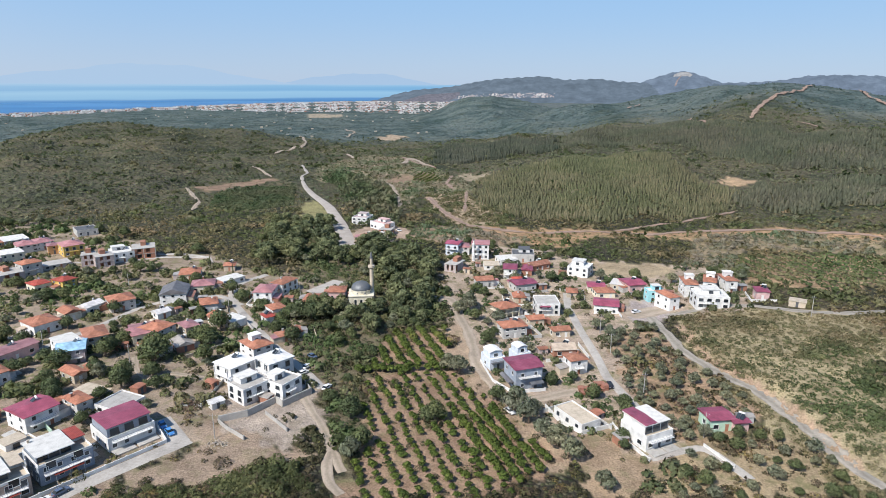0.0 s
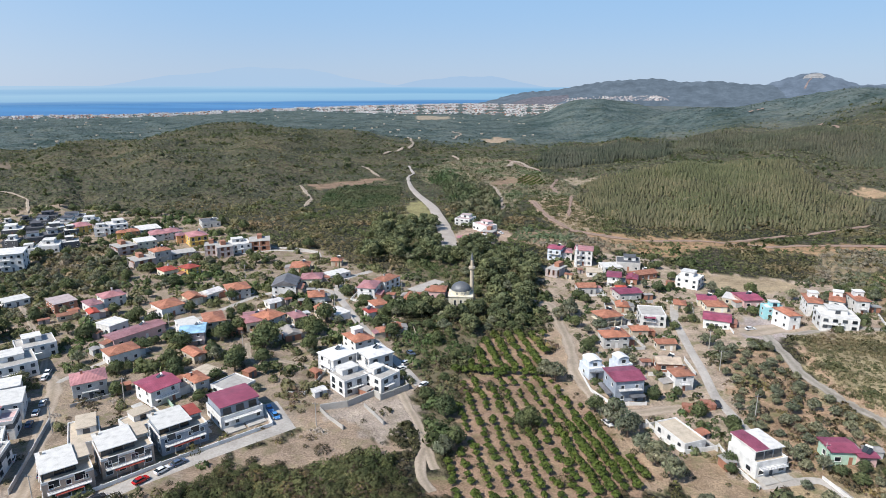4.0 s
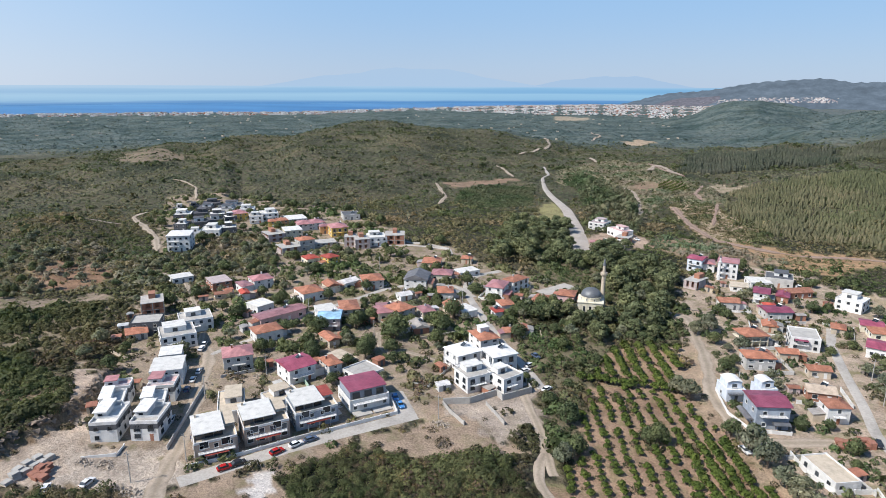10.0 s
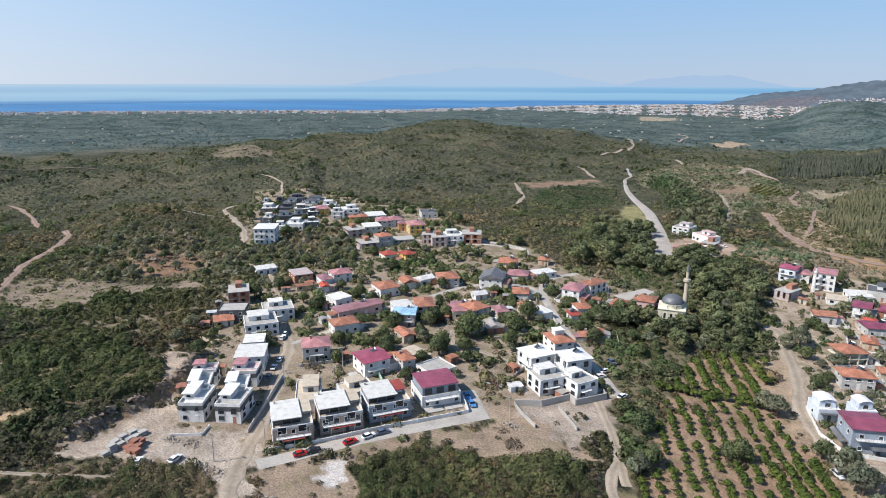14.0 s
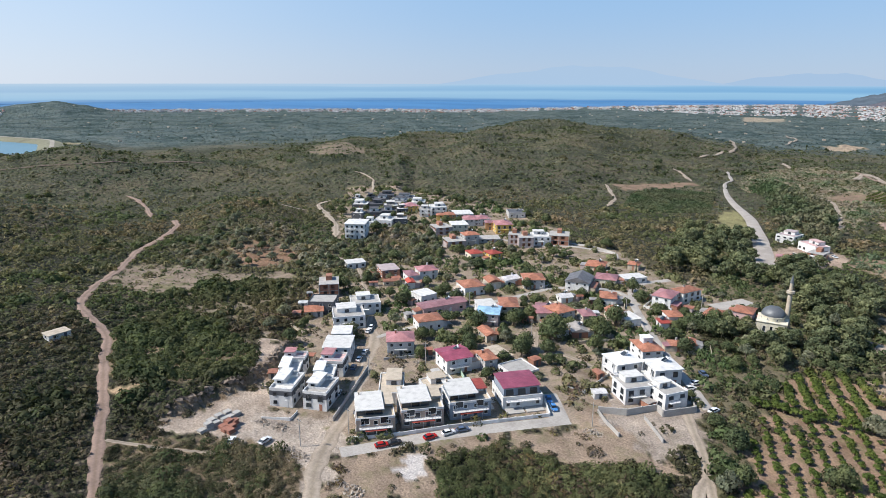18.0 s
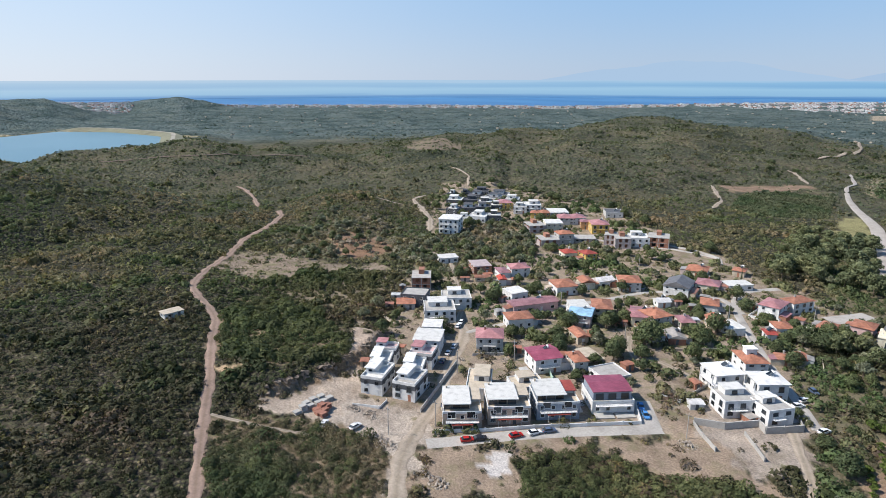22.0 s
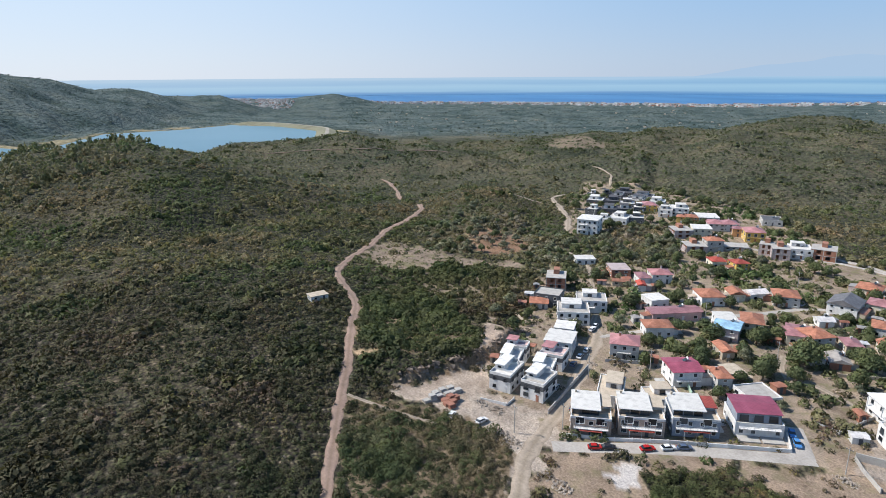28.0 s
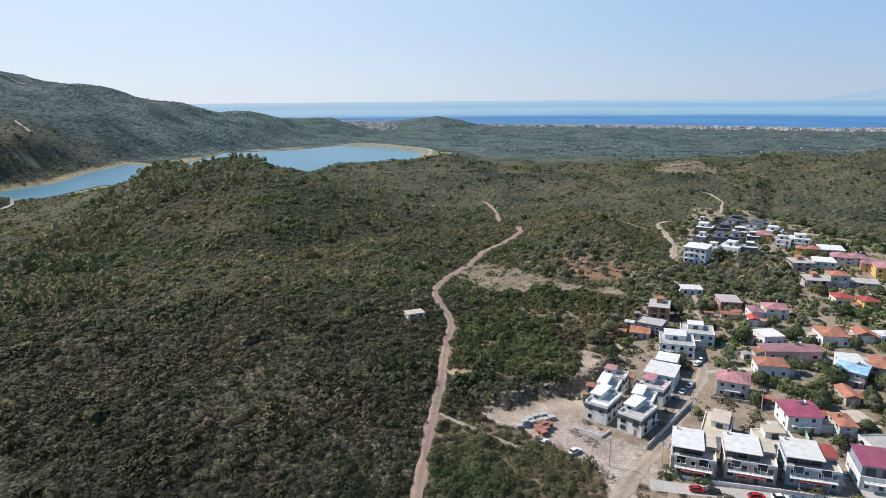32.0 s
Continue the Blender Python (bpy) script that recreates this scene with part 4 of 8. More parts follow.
WORDS = {"magenta": "crimson metal", "pink": "faded pink metal", "blue": "light blue metal", "red": "red", "rust": "weathered brown tile", "orange": "orange tile",
         "slate": "dark grey", "grey": "grey fibre-cement", "white": "white", "tan": "tan", "brick": "brick", "concrete": "bare concrete", "pinkgrey": "pinkish grey", "dark": "black"}


def wall_paint(c):
    return plain("wall_" + c, PAINT[c], 0.85, 0.24, 0.5, 6.0, 0.08, 0.0, 0.14)


def roof_cover(c, tiles):
    """Roof cover with courses (tiles) or ribs (sheet metal) running down the slope."""
    name = ("tile_" if tiles else "sheet_") + c
    if name in MATS:
        return MATS[name]
    m, n, links, b = shader(name, 0.8 if tiles else 0.5)
    base = SHEETS[c]
    co = n.new("ShaderNodeTexCoord").outputs["Object"]
    r = ramp(n, [(0.30, tuple(v * 0.55 for v in base)), (0.5, base), (0.70, tuple(min(1, v * 1.32 + 0.03) for v in base))])
    links.new(noise_tex(n, links, 0.5 if tiles else 0.25, 7, 0.7, co), r.inputs[0])
    fine = noise_tex(n, links, 5.0, 3, 0.6, co)
    col = mixed(n, links, 0.5 if tiles else 0.2, r.outputs[0], fine, "OVERLAY")
    info = n.new("ShaderNodeObjectInfo")
    sh = ramp(n, [(0.0, (0.72, 0.74, 0.76)), (1.0, (1.08, 1.0, 0.96))])
    links.new(info.outputs["Random"], sh.inputs[0])
    links.new(mixed(n, links, 1.0, col, sh.outputs[0], "MULTIPLY"), b.inputs["Base Color"])
    wv = n.new("ShaderNodeTexWave")
    wv.inputs["Scale"].default_value = 1.1 if tiles else 0.8
    wv.inputs["Distortion"].default_value = 0.4
    links.new(co, wv.inputs[0])
    bp = n.new("ShaderNodeBump")
    bp.inputs["Strength"].default_value, bp.inputs["Distance"].default_value = 0.5, 0.08
    links.new(wv.outputs[0], bp.inputs["Height"])
    links.new(bp.outputs[0], b.inputs["Normal"])
    MATS[name] = m
    return m


def glass_dark():
    if "window_glass" not in MATS:
        m, n, links, b = shader("window_glass", 0.08)
        r = ramp(n, [(0.3, (0.015, 0.02, 0.025)), (0.8, (0.06, 0.07, 0.08))])
        info = n.new("ShaderNodeObjectInfo")
        links.new(info.outputs["Random"], r.inputs[0])
        links.new(r.outputs[0], b.inputs["Base Color"])
        MATS["window_glass"] = m
    return MATS["window_glass"]


def box(bm, x0, x1, y0, y1, z0, z1):
    v = [bm.verts.new(p) for p in ((x0, y0, z0), (x1, y0, z0), (x1, y1, z0), (x0, y1, z0), (x0, y0, z1), (x1, y0, z1), (x1, y1, z1), (x0, y1, z1))]
    for f in ((3, 2, 1, 0), (4, 5, 6, 7), (0, 1, 5, 4), (1, 2, 6, 5), (2, 3, 7, 6), (3, 0, 4, 7)):
        bm.faces.new([v[i] for i in f])
    return bm


def part(name, bm, material, parent, label=""):
    me = bpy.data.meshes.new(name)
    bm.to_mesh(me)
    bm.free()
    me.materials.append(material)
    ob = new(name, me)
    ob.parent = parent
    if label:
        ob["label"] = label
    return ob


def block(name, x0, x1, y0, y1, z0, z1, material, parent, label=""):
    return part(name, box(bmesh.new(), x0, x1, y0, y1, z0, z1), material, parent, label)


SHARED = {}


def shared(key, make, material):
    if key not in SHARED:
        bm = make()
        SHARED[key] = bpy.data.meshes.new(key)
        bm.to_mesh(SHARED[key])
        bm.free()
        SHARED[key].materials.append(material)
    return SHARED[key]


def window_frame(w, h):
    """A frame round the pane in one piece, its foot drawn out as a sill."""
    bm = bmesh.new()
    t = 0.07
    rings = []
    for x, z0, z1, y in ((w / 2, 0, h, -0.07), (w / 2 - t, t, h - t, -0.07), (w / 2 - t, t, h - t, 0.02), (w / 2, 0, h, 0.02)):
        rings.append([bm.verts.new(q) for q in ((-x, y, z0), (x, y, z0), (x, y, z1), (-x, y, z1))])
    for a in range(4):
        r, s = rings[a], rings[(a + 1) % 4]
        for i in range(4):
            bm.faces.new((r[i], r[(i + 1) % 4], s[(i + 1) % 4], s[i]))
    for v in rings[0][:2]:
        v.co.y, v.co.x = -0.2, v.co.x * 1.1
    return bm


def window(parent, m, w=1.3, h=1.3, frame_paint="white", deep=True):
    """A window with its pane; far ones carry the pane in the same mesh."""
    key = "window_%s_%.1f_%.1f" % (frame_paint, w, h)
    f = new("window", shared(key + ("" if deep else "_far"), lambda: window_frame(w, h) if deep else box(window_frame(w, h), -w / 2 + 0.07, w / 2 - 0.07, -0.03, 0.0, 0.07, h - 0.07), wall_paint(frame_paint)))
    f.parent, f.matrix_local = parent, m
    if not deep:
        if len(f.data.materials) == 1:
            f.data.materials.append(glass_dark())
            for q in list(f.data.polygons)[-6:]:
                q.material_index = 1
        return f
    p = new("pane", shared("pane_%.1f_%.1f" % (w, h), lambda: box(bmesh.new(), -w / 2 + 0.07, w / 2 - 0.07, -0.03, 0.0, 0.07, h - 0.07), glass_dark()))
    p.parent = f
    return f


def door(parent, m, paint="slate"):
    p = new("door", shared("door_" + paint, lambda: box(box(bmesh.new(), -0.5, 0.5, -0.05, 0.02, 0, 2.1), -0.62, 0.62, -0.08, 0.02, 2.1, 2.25), wall_paint(paint)))
    p.parent, p.matrix_local = parent, m
    return p


def hip_roof(w, d, z, rise, over, gable=False, along=True, thick=0.14):
    """A hip, gable or low pitched roof as one closed shell with eaves of some thickness."""
    bm = bmesh.new()
    a, b = w / 2 + over, d / 2 + over
    if along:
        e = a if gable else max(a - b, 0.2)
        r0, r1 = (-e, 0), (e, 0)
    else:
        e = b if gable else max(b - a, 0.2)
        r0, r1 = (0, -e), (0, e)
    low = [bm.verts.new((sx * a, sy * b, z - thick)) for sx, sy in ((-1, -1), (1, -1), (1, 1), (-1, 1))]
    eav = [bm.verts.new((sx * a, sy * b, z)) for sx, sy in ((-1, -1), (1, -1), (1, 1), (-1, 1))]
    rid = [bm.verts.new((*r, z + rise)) for r in (r0, r1)]
    bm.faces.new(low[::-1])
    for i in range(4):
        bm.faces.new((low[i], low[(i + 1) % 4], eav[(i + 1) % 4], eav[i]))
    if along:
        bm.faces.new((eav[0], eav[1], rid[1], rid[0]))
        bm.faces.new((eav[1], eav[2], rid[1]))
        bm.faces.new((eav[2], eav[3], rid[0], rid[1]))
        bm.faces.new((eav[3], eav[0], rid[0]))
    else:
        bm.faces.new((eav[0], eav[1], rid[0]))
        bm.faces.new((eav[1], eav[2], rid[1], rid[0]))
        bm.faces.new((eav[2], eav[3], rid[1]))
        bm.faces.new((eav[3], eav[0], rid[0], rid[1]))
    return bm


def ring(x0, x1, y0, y1, z0, z1, t):
    bm = bmesh.new()
    box(bm, x0, x1, y0, y0 + t, z0, z1)
    box(bm, x0, x1, y1 - t, y1, z0, z1)
    box(bm, x0, x0 + t, y0 + t, y1 - t, z0, z1)
    box(bm, x1 - t, x1, y0 + t, y1 - t, z0, z1)
    return bm


def rail(parent, x0, x1, y0, y1, z, material):
    """A balcony: its slab and a light balustrade on three sides."""
    s = block("balcony", x0, x1, y0, y1, z - 0.16, z, material, parent)
    bm = bmesh.new()
    for zz in (z + 0.5, z + 0.95):
        box(bm, x0, x1, y0, y0 + 0.05, zz, zz + 0.06)
        box(bm, x0, x0 + 0.05, y0 + 0.05, y1, zz, zz + 0.06)
        box(bm, x1 - 0.05, x1, y0 + 0.05, y1, zz, zz + 0.06)
    k = max(2, int((x1 - x0) / 0.9))
    for i in range(k + 1):
        xx = x0 + (x1 - x0 - 0.05) * i / k
        box(bm, xx, xx + 0.05, y0, y0 + 0.05, z + 0.004, z + 0.5)
    part("balustrade", bm, plain("rail_metal", (0.30, 0.31, 0.33), 0.4, 0.1), s)


def facade(root, w, d, h, far, rng, ground_door=True, frame_paint="white", z0=0.0, sides=True, bays=None):
    """Windows storey by storey on the front, the two flanks and the back, and a front door."""
    storeys = max(1, int(round(h / 3.0)))
    sh = h / storeys
    big = rng.random() < 0.4
    ww, wh = (1.7, 1.45) if big else (1.2, 1.3)
    for s in range(storeys):
        z = z0 + s * sh + (0.35 if sh > 2.6 and big and s else 0.95)
        hh = min(wh + (0.55 if big and s else 0), sh - (z - z0 - s * sh) - 0.35)
        hh = max(0.8, round(hh, 1))
        walls = [(w, pose(0, -d / 2, z)), (d, pose(w / 2, 0, z, 0, 0, 90)), (d, pose(-w / 2, 0, z, 0, 0, -90))]
        if far < 190:
            walls.append((w, pose(0, d / 2, z, 0, 0, 180)))
        for i, (span, m) in enumerate(walls):
            n = int((span - 0.8) / (3.0 if i == 0 else 3.6))
            n = max(1, min(n, 4 if i == 0 else 3)) if span > 3.4 else 0
            if far > 330 and i:
                n = min(n, 2)
            if i == 3:
                n = min(n, 2)
            for k in range(n):
                off = (k - (n - 1) / 2) * span / n
                if s == 0 and i == 0 and k == n // 2 and ground_door:
                    door(root, pose(off, -d / 2, z0 + 0.02), rng.choice(["slate", "brick", "white"]))
                    continue
                window(root, m @ pose(off, 0, 0), ww, hh, frame_paint, far < 290)


FOOT = []
SOLAR = []
MANY = {"count": 0}


def house(x, y, rot, w, d, h, kind, roof, wall):
    MANY["count"] += 1
    rng = random.Random(MANY["count"] * 7 + 3)
    h = max(2.6, h * {"twin": 0.92, "pent": 0.86, "pentred": 0.66, "pentsplit": 0.74, "frame": 0.86, "modern": 0.8, "block": 1.0}.get(kind, 0.8))
    z, far = float(height(x, y)), math.hypot(x, y)
    FOOT.append((x, y, radians(rot), w / 2, d / 2))
    wp = wall_paint(wall)
    storeys = max(1, int(round(h / 3.0)))
    many = {1: "single-storey", 2: "two-storey", 3: "three-storey"}.get(storeys, "four-storey")
    shape = {"hip": "hip roof", "gable": "gabled roof", "shed": "roof", "shedwin": "roof", "flat": "flat roof", "para": "flat roof behind a parapet", "pent": "roof over a set-back top floor",
             "pentred": "roof over a set-back top floor", "pentsplit": "and white roof, set-back top floor", "twin": "canopy on its roof terrace", "hippent": "hip roof and stair tower", "villa": "roof and wide balconies", "block": "roof and small balconies",
             "frame": "infill, still unfinished", "framehip": "hip roof and open columns", "modern": "roof and set-back top floor", "blue": "vaulted roof", "paraaw": "flat roof and crimson awning"}[kind]
    wcol = {"hut": "weathered white", "slateblue": "blue-grey", "bluegrey": "pale blue", "slate": "charcoal", "pinkgrey": "pinkish grey", "concrete": "concrete", "brick": "red brick"}.get(wall, wall)
    root = tagged(new("house"), "%s %s house with %s %s" % (wcol, many, WORDS.get(roof, roof), shape), "house", "houses of the village")
    root.matrix_world = pose(x, y, z, 0, 0, rot)
    tiles = roof in ("orange", "rust", "red")
    flatpaint = wall_paint("chalk" if roof == "white" or roof not in PAINT else roof)
    a, b = w / 2, d / 2
    along = w >= d
    if kind in ("blue", "modern"):
        h -= 2.3 if kind == "blue" else 1.7

    def body(top, x0=-a, x1=a, y0=-b, y1=b, low=-1.2, name="wall", paint=wp):
        return block(name, x0, x1, y0, y1, low, top, paint, root)

    if kind in ("hip", "gable", "hippent", "framehip"):
        rise = 0.36 * min(a, b) if kind != "gable" else 0.42 * (b if along else a)
        if kind == "framehip":
            body(h - 0.15, y0=-b + 2.2, x0=-a + 2.0)
            block("slab", -a, a, -b, b, h / 2 - 0.12, h / 2 + 0.12, wp, root)
            for sx in (-1, -0.33, 0.33, 1):
                block("column", sx * (a - 0.2) - 0.18, sx * (a - 0.2) + 0.18, -b, -b + 0.36, -1, h - 0.15, wp, root)
        else:
            body(h - 0.15)
            facade(root, w, d, h - 0.2, far, rng)
        r = part("roof", hip_roof(w, d, h, rise, 0.45, kind == "gable", along), roof_cover(roof if roof in SHEETS else "orange", tiles), root)
        if kind == "gable":
            bm = bmesh.new()
            g = a if along else b
            for s in (-1, 1):
                if along:
                    q = [(s * g, -b, h - 0.15), (s * g, b, h - 0.15), (s * g, 0, h + rise * 0.86)]
                    t = [(s * (g - 0.2), p[1], p[2]) for p in q]
                else:
                    q = [(-a, s * g, h - 0.15), (a, s * g, h - 0.15), (0, s * g, h + rise * 0.86)]
                    t = [(p[0], s * (g - 0.2), p[2]) for p in q]
                v = [bm.verts.new(p) for p in q + t]
                for f in ((0, 1, 2), (5, 4, 3), (0, 3, 4, 1), (1, 4, 5, 2), (2, 5, 3, 0)):
                    bm.faces.new([v[i] for i in f])
            part("gable_wall", bm, wp, root)
        if rng.random() < 0.7:
            cx, cy = a * rng.uniform(-0.5, 0.5), b * rng.uniform(0.1, 0.4)
            ch = block("chimney", cx - 0.3, cx + 0.3, cy - 0.3, cy + 0.3, h, h + rise + 0.7, wall_paint(rng.choice(["white", "brick", "grey"])), r)
            block("cap", cx - 0.4, cx + 0.4, cy - 0.4, cy + 0.4, h + rise + 0.704, h + rise + 0.82, wall_paint("concrete"), ch)
        if kind == "hippent":
            block("stair_tower", -1.8, 1.8, -0.6, 2.6, h - 0.1, h + rise + 1.5, wall_paint("white"), root)
            block("tower_roof", -2.1, 2.1, -0.9, 2.9, h + rise + 1.504, h + rise + 1.7, wall_paint("white"), root)
            window(root, pose(0, -0.6, h + rise * 0.6, 0, 0, 0), 1.2, 0.9)
        if h > 5.5 and rng.random() < 0.5:
            rail(root, -a * 0.5, a * 0.5, -b - 1.3, -b - 0.004, h / 2, wp)
        if rng.random() < 0.3:
            SOLAR.append((x, y, z + h + rise * 0.45, rot, w, d))
    elif kind in ("shed", "shedwin"):
        low = 1.9 if kind == "shedwin" else 0.0
        body(h - 0.3)
        facade(root, w, d, h - 0.35, far, rng, frame_paint="white")
        part("roof", hip_roof(w, d, h, 0.1 * min(w, d), 0.55, True, True, 0.16), roof_cover(roof if roof in SHEETS else "pink", False), root)
        bm = bmesh.new()
        rise = 0.1 * min(w, d)
        for s in (-1, 1):
            q = [(s * a, -b, h - 0.3), (s * a, b, h - 0.3), (s * a, b, h - 0.17), (s * a, 0, h + rise * 0.8), (s * a, -b, h - 0.17)]
            v = [bm.verts.new(p) for p in q] + [bm.verts.new((s * (a - 0.2), p[1], p[2])) for p in q]
            for f in ((0, 1, 2, 3, 4), (9, 8, 7, 6, 5), (0, 5, 6, 1), (1, 6, 7, 2), (2, 7, 8, 3), (3, 8, 9, 4), (4, 9, 5, 0)):
                bm.faces.new([v[i] for i in f])
        part("gable_wall", bm, wp, root)
        if h > 4.6:
            rail(root, -a * 0.8, a * 0.8, -b - 1.4, -b - 0.004, h - 3.0, wall_paint("white"))
        if kind == "shedwin":
            aw = part("awning", hip_roof(w * 0.5, 2.4, 2.6, 0.5, 0, True, True, 0.08), roof_cover("slate", False), root, "dark grey lean-to awning")
            aw.location = (w * 0.22, -b - 1.3, 0)
            aw = part("awning", hip_roof(2.2, d * 0.8, 2.6, 0.5, 0, True, False, 0.08), roof_cover("slate", False), root, "dark grey lean-to awning")
            aw.location = (-a - 1.2, 0, 0)
            for sx in (0, w * 0.46):
                block("post", sx - 0.06, sx + 0.06, -b - 2.45, -b - 2.33, -0.5, 2.45, wall_paint("slate"), root)
        if rng.random() < 0.6:
            SOLAR.append((x, y, z + h + 0.3, rot, w, d))
    elif kind == "flat":
        body(h - 0.22)
        facade(root, w, d, h - 0.25, far, rng)
        block("roof", -a - 0.25, a + 0.25, -b - 0.25, b + 0.25, h - 0.216, h, flatpaint, root)
    elif kind in ("para", "paraaw", "modern", "blue", "twin"):
        par = 0.5 if kind != "twin" else 0.9
        body(h - par)
        if wall in ("white", "bluegrey") and kind == "twin":
            part("dark_band", ring(-a - 0.03, a + 0.03, -b - 0.03, b + 0.03, h - 2.5, h - 0.95, 0.028), wall_paint("slate"), root, "charcoal band under the roof terrace")
        part("parapet", ring(-a, a, -b, b, h - par + 0.004, h, 0.22), wall_paint("white") if kind == "twin" else wp, root)
        block("roof", -a + 0.224, a - 0.224, -b + 0.224, b - 0.224, h - par + 0.004, h - par + 0.08, wall_paint("concrete") if roof == "white" and kind != "modern" and rng.random() < 0.35 else flatpaint, root)
        facade(root, w, d, h - par, far, rng, frame_paint="white" if wall != "white" else "slate")
        if kind == "twin":
            zt = h + 1.3
            paint = roof_cover("pink", False) if roof == "pink" else wall_paint("white")
            block("roof_room", -a + 0.25, -0.2, -b * 0.35, b - 0.25, h - par + 0.084, zt, wall_paint("white"), root)
            block("canopy", -a + 0.05, 0.2, -b * 0.5, b - 0.05, zt + 0.004, zt + 0.2, paint, root)
            block("divider", -a + 0.23, a - 0.23, -b * 0.42, -b * 0.42 + 0.16, h - par + 0.084, h, wall_paint("white"), root)
            window(root, pose(-a * 0.5, -b * 0.35, h - par + 0.2), 1.2, 1.3, "slate")
        elif kind == "blue":
            bm = bmesh.new()
            k = 9
            up = [(-a * 0.8 + 1.6 * a * i / (k - 1), h + 2.0 + 0.6 * math.sin(math.pi * i / (k - 1))) for i in range(k)]
            f = [bm.verts.new((px, -b * 0.6, pz)) for px, pz in up] + [bm.verts.new((px, b * 0.9, pz)) for px, pz in up]
            lo = [bm.verts.new((v.co.x, v.co.y, v.co.z - 0.15)) for v in f]
            for i in range(k - 1):
                bm.faces.new((f[i], f[i + 1], f[k + i + 1], f[k + i]))
                bm.faces.new((lo[k + i], lo[k + i + 1], lo[i + 1], lo[i]))
                bm.faces.new((lo[i], lo[i + 1], f[i + 1], f[i]))
                bm.faces.new((f[k + i], f[k + i + 1], lo[k + i + 1], lo[k + i]))
            bm.faces.new((f[0], f[k], lo[k], lo[0]))
            bm.faces.new((lo[k - 1], lo[2 * k - 1], f[2 * k - 1], f[k - 1]))
            part("vault", bm, wall_paint("white"), root, "white vaulted roof shell")
            block("roof_room", -a * 0.75, a * 0.75, -b * 0.5, b * 0.85, h - par + 0.084, h + 1.95, wp, root)
            window(root, pose(0, -b * 0.5, h - 0.1), 1.7, 1.4)
            rail(root, -a * 0.9, a * 0.9, -b - 1.3, -b - 0.004, 3.0, wall_paint("slate"))
        else:
            if kind == "modern" or (w > 7.5 and h > 4 and rng.random() < 0.8):
                rx = rng.uniform(-0.25, 0.25) * a
                rw, rd = a * rng.uniform(0.45, 0.62), b * rng.uniform(0.4, 0.6)
                zt = h + (1.9 if kind == "modern" else 1.5)
                paint = wp if rng.random() < 0.6 else wall_paint("white")
                block("roof_room", rx - rw, rx + rw, b - 2 * rd, b - 0.25, h - par + 0.084, zt, paint, root)
                block("room_roof", rx - rw - 0.25, rx + rw + 0.25, b - 2 * rd - 0.4, b - 0.1, zt + 0.004, zt + 0.2, flatpaint, root)
                window(root, pose(rx, b - 2 * rd, h - par + 0.2), 1.7, 1.4, "slate")
            if kind == "modern" and rng.random() < 0.8:
                for i in range(4):
                    xx = -a + 0.3 + (w - 0.8) * i / 3
                    block("pergola_beam", xx, xx + 0.14, -b + 0.1, b * 0.1, h + 1.7, h + 1.84, wall_paint("slate"), root)
            if h > 5.5:
                rail(root, -a * 0.7, a * 0.2, -b - 1.2, -b - 0.004, h / 2, wall_paint("white"))
            if kind == "paraaw":
                part("awning", hip_roof(w * 0.45, 1.6, h - 1.0, 0.35, 0, True, True, 0.08), roof_cover("magenta", False), root, "crimson awning over the terrace").location = (-w * 0.15, -b - 0.85, 0)
            if rng.random() < 0.35:
                SOLAR.append((x, y, z + h - par + 0.1, rot, w, d))
    elif kind in ("pent", "pentred", "pentsplit"):
        body(h - 0.6)
        part("parapet", ring(-a, a, -b, b, h - 0.596, h + 0.1, 0.22), wall_paint("white"), root)
        block("terrace", -a + 0.224, a - 0.224, -b + 0.224, b - 0.224, h - 0.596, h - 0.5, wall_paint("tan"), root)
        facade(root, w, d, h - 0.6, far, rng, frame_paint="white")
        x0, x1, y0 = (-a + 0.5, a * rng.uniform(0.15, 0.4), -b + 2.4) if kind == "pent" else (-a + 0.6, a - 0.6, -b + 1.6)
        block("top_floor", x0, x1, y0, b - 0.25, h - 0.496, h + (2.3 if kind != "pent" else 1.8), wp if kind == "pent" else wall_paint("white" if kind == "pentsplit" else "slateblue"), root)
        if kind == "pent":
            block("top_roof", x0 - 0.5, x1 + 0.5, y0 - 1.5, b + 0.1, h + 1.804, h + 2.0, wall_paint("chalk"), root)
            block("roof_room", x1 + 0.7, a - 0.3, b * 0.1, b - 0.3, h - 0.496, h + 1.3, wall_paint("white"), root)
            block("canopy", x1 + 0.52, a + 0.1, -b * 0.25, b - 0.1, h + 1.304, h + 1.44, roof_cover("red", False) if wall == "slateblue" else wall_paint("tan"), root)
            for sx in (x1 + 0.75, a - 0.2):
                block("post", sx - 0.06, sx + 0.06, -b * 0.22, -b * 0.22 + 0.12, h - 0.496, h + 1.3, wall_paint("white"), root)
            part("chimney", box(box(bmesh.new(), x0 + 0.6, x0 + 1.1, b - 1.6, b - 1.1, h + 2.004, h + 2.7), x0 + 0.5, x0 + 1.2, b - 1.7, b - 1.0, h + 2.7, h + 2.8), wall_paint("tan"), root)
            # wide dark panes stand in for the shade inside recessed balconies
            for sx in (-0.55, 0.45):
                window(root, pose(sx * a, -b, 3.9), 2.4, 2.0, "white")
            aw = part("awning", hip_roof(w * 0.55, 1.5, 2.5, 0.3, 0, True, True, 0.07), roof_cover("red", False), root, "red awning over the ground-floor terrace")
            aw.location = (0, -b - 0.9, 0)
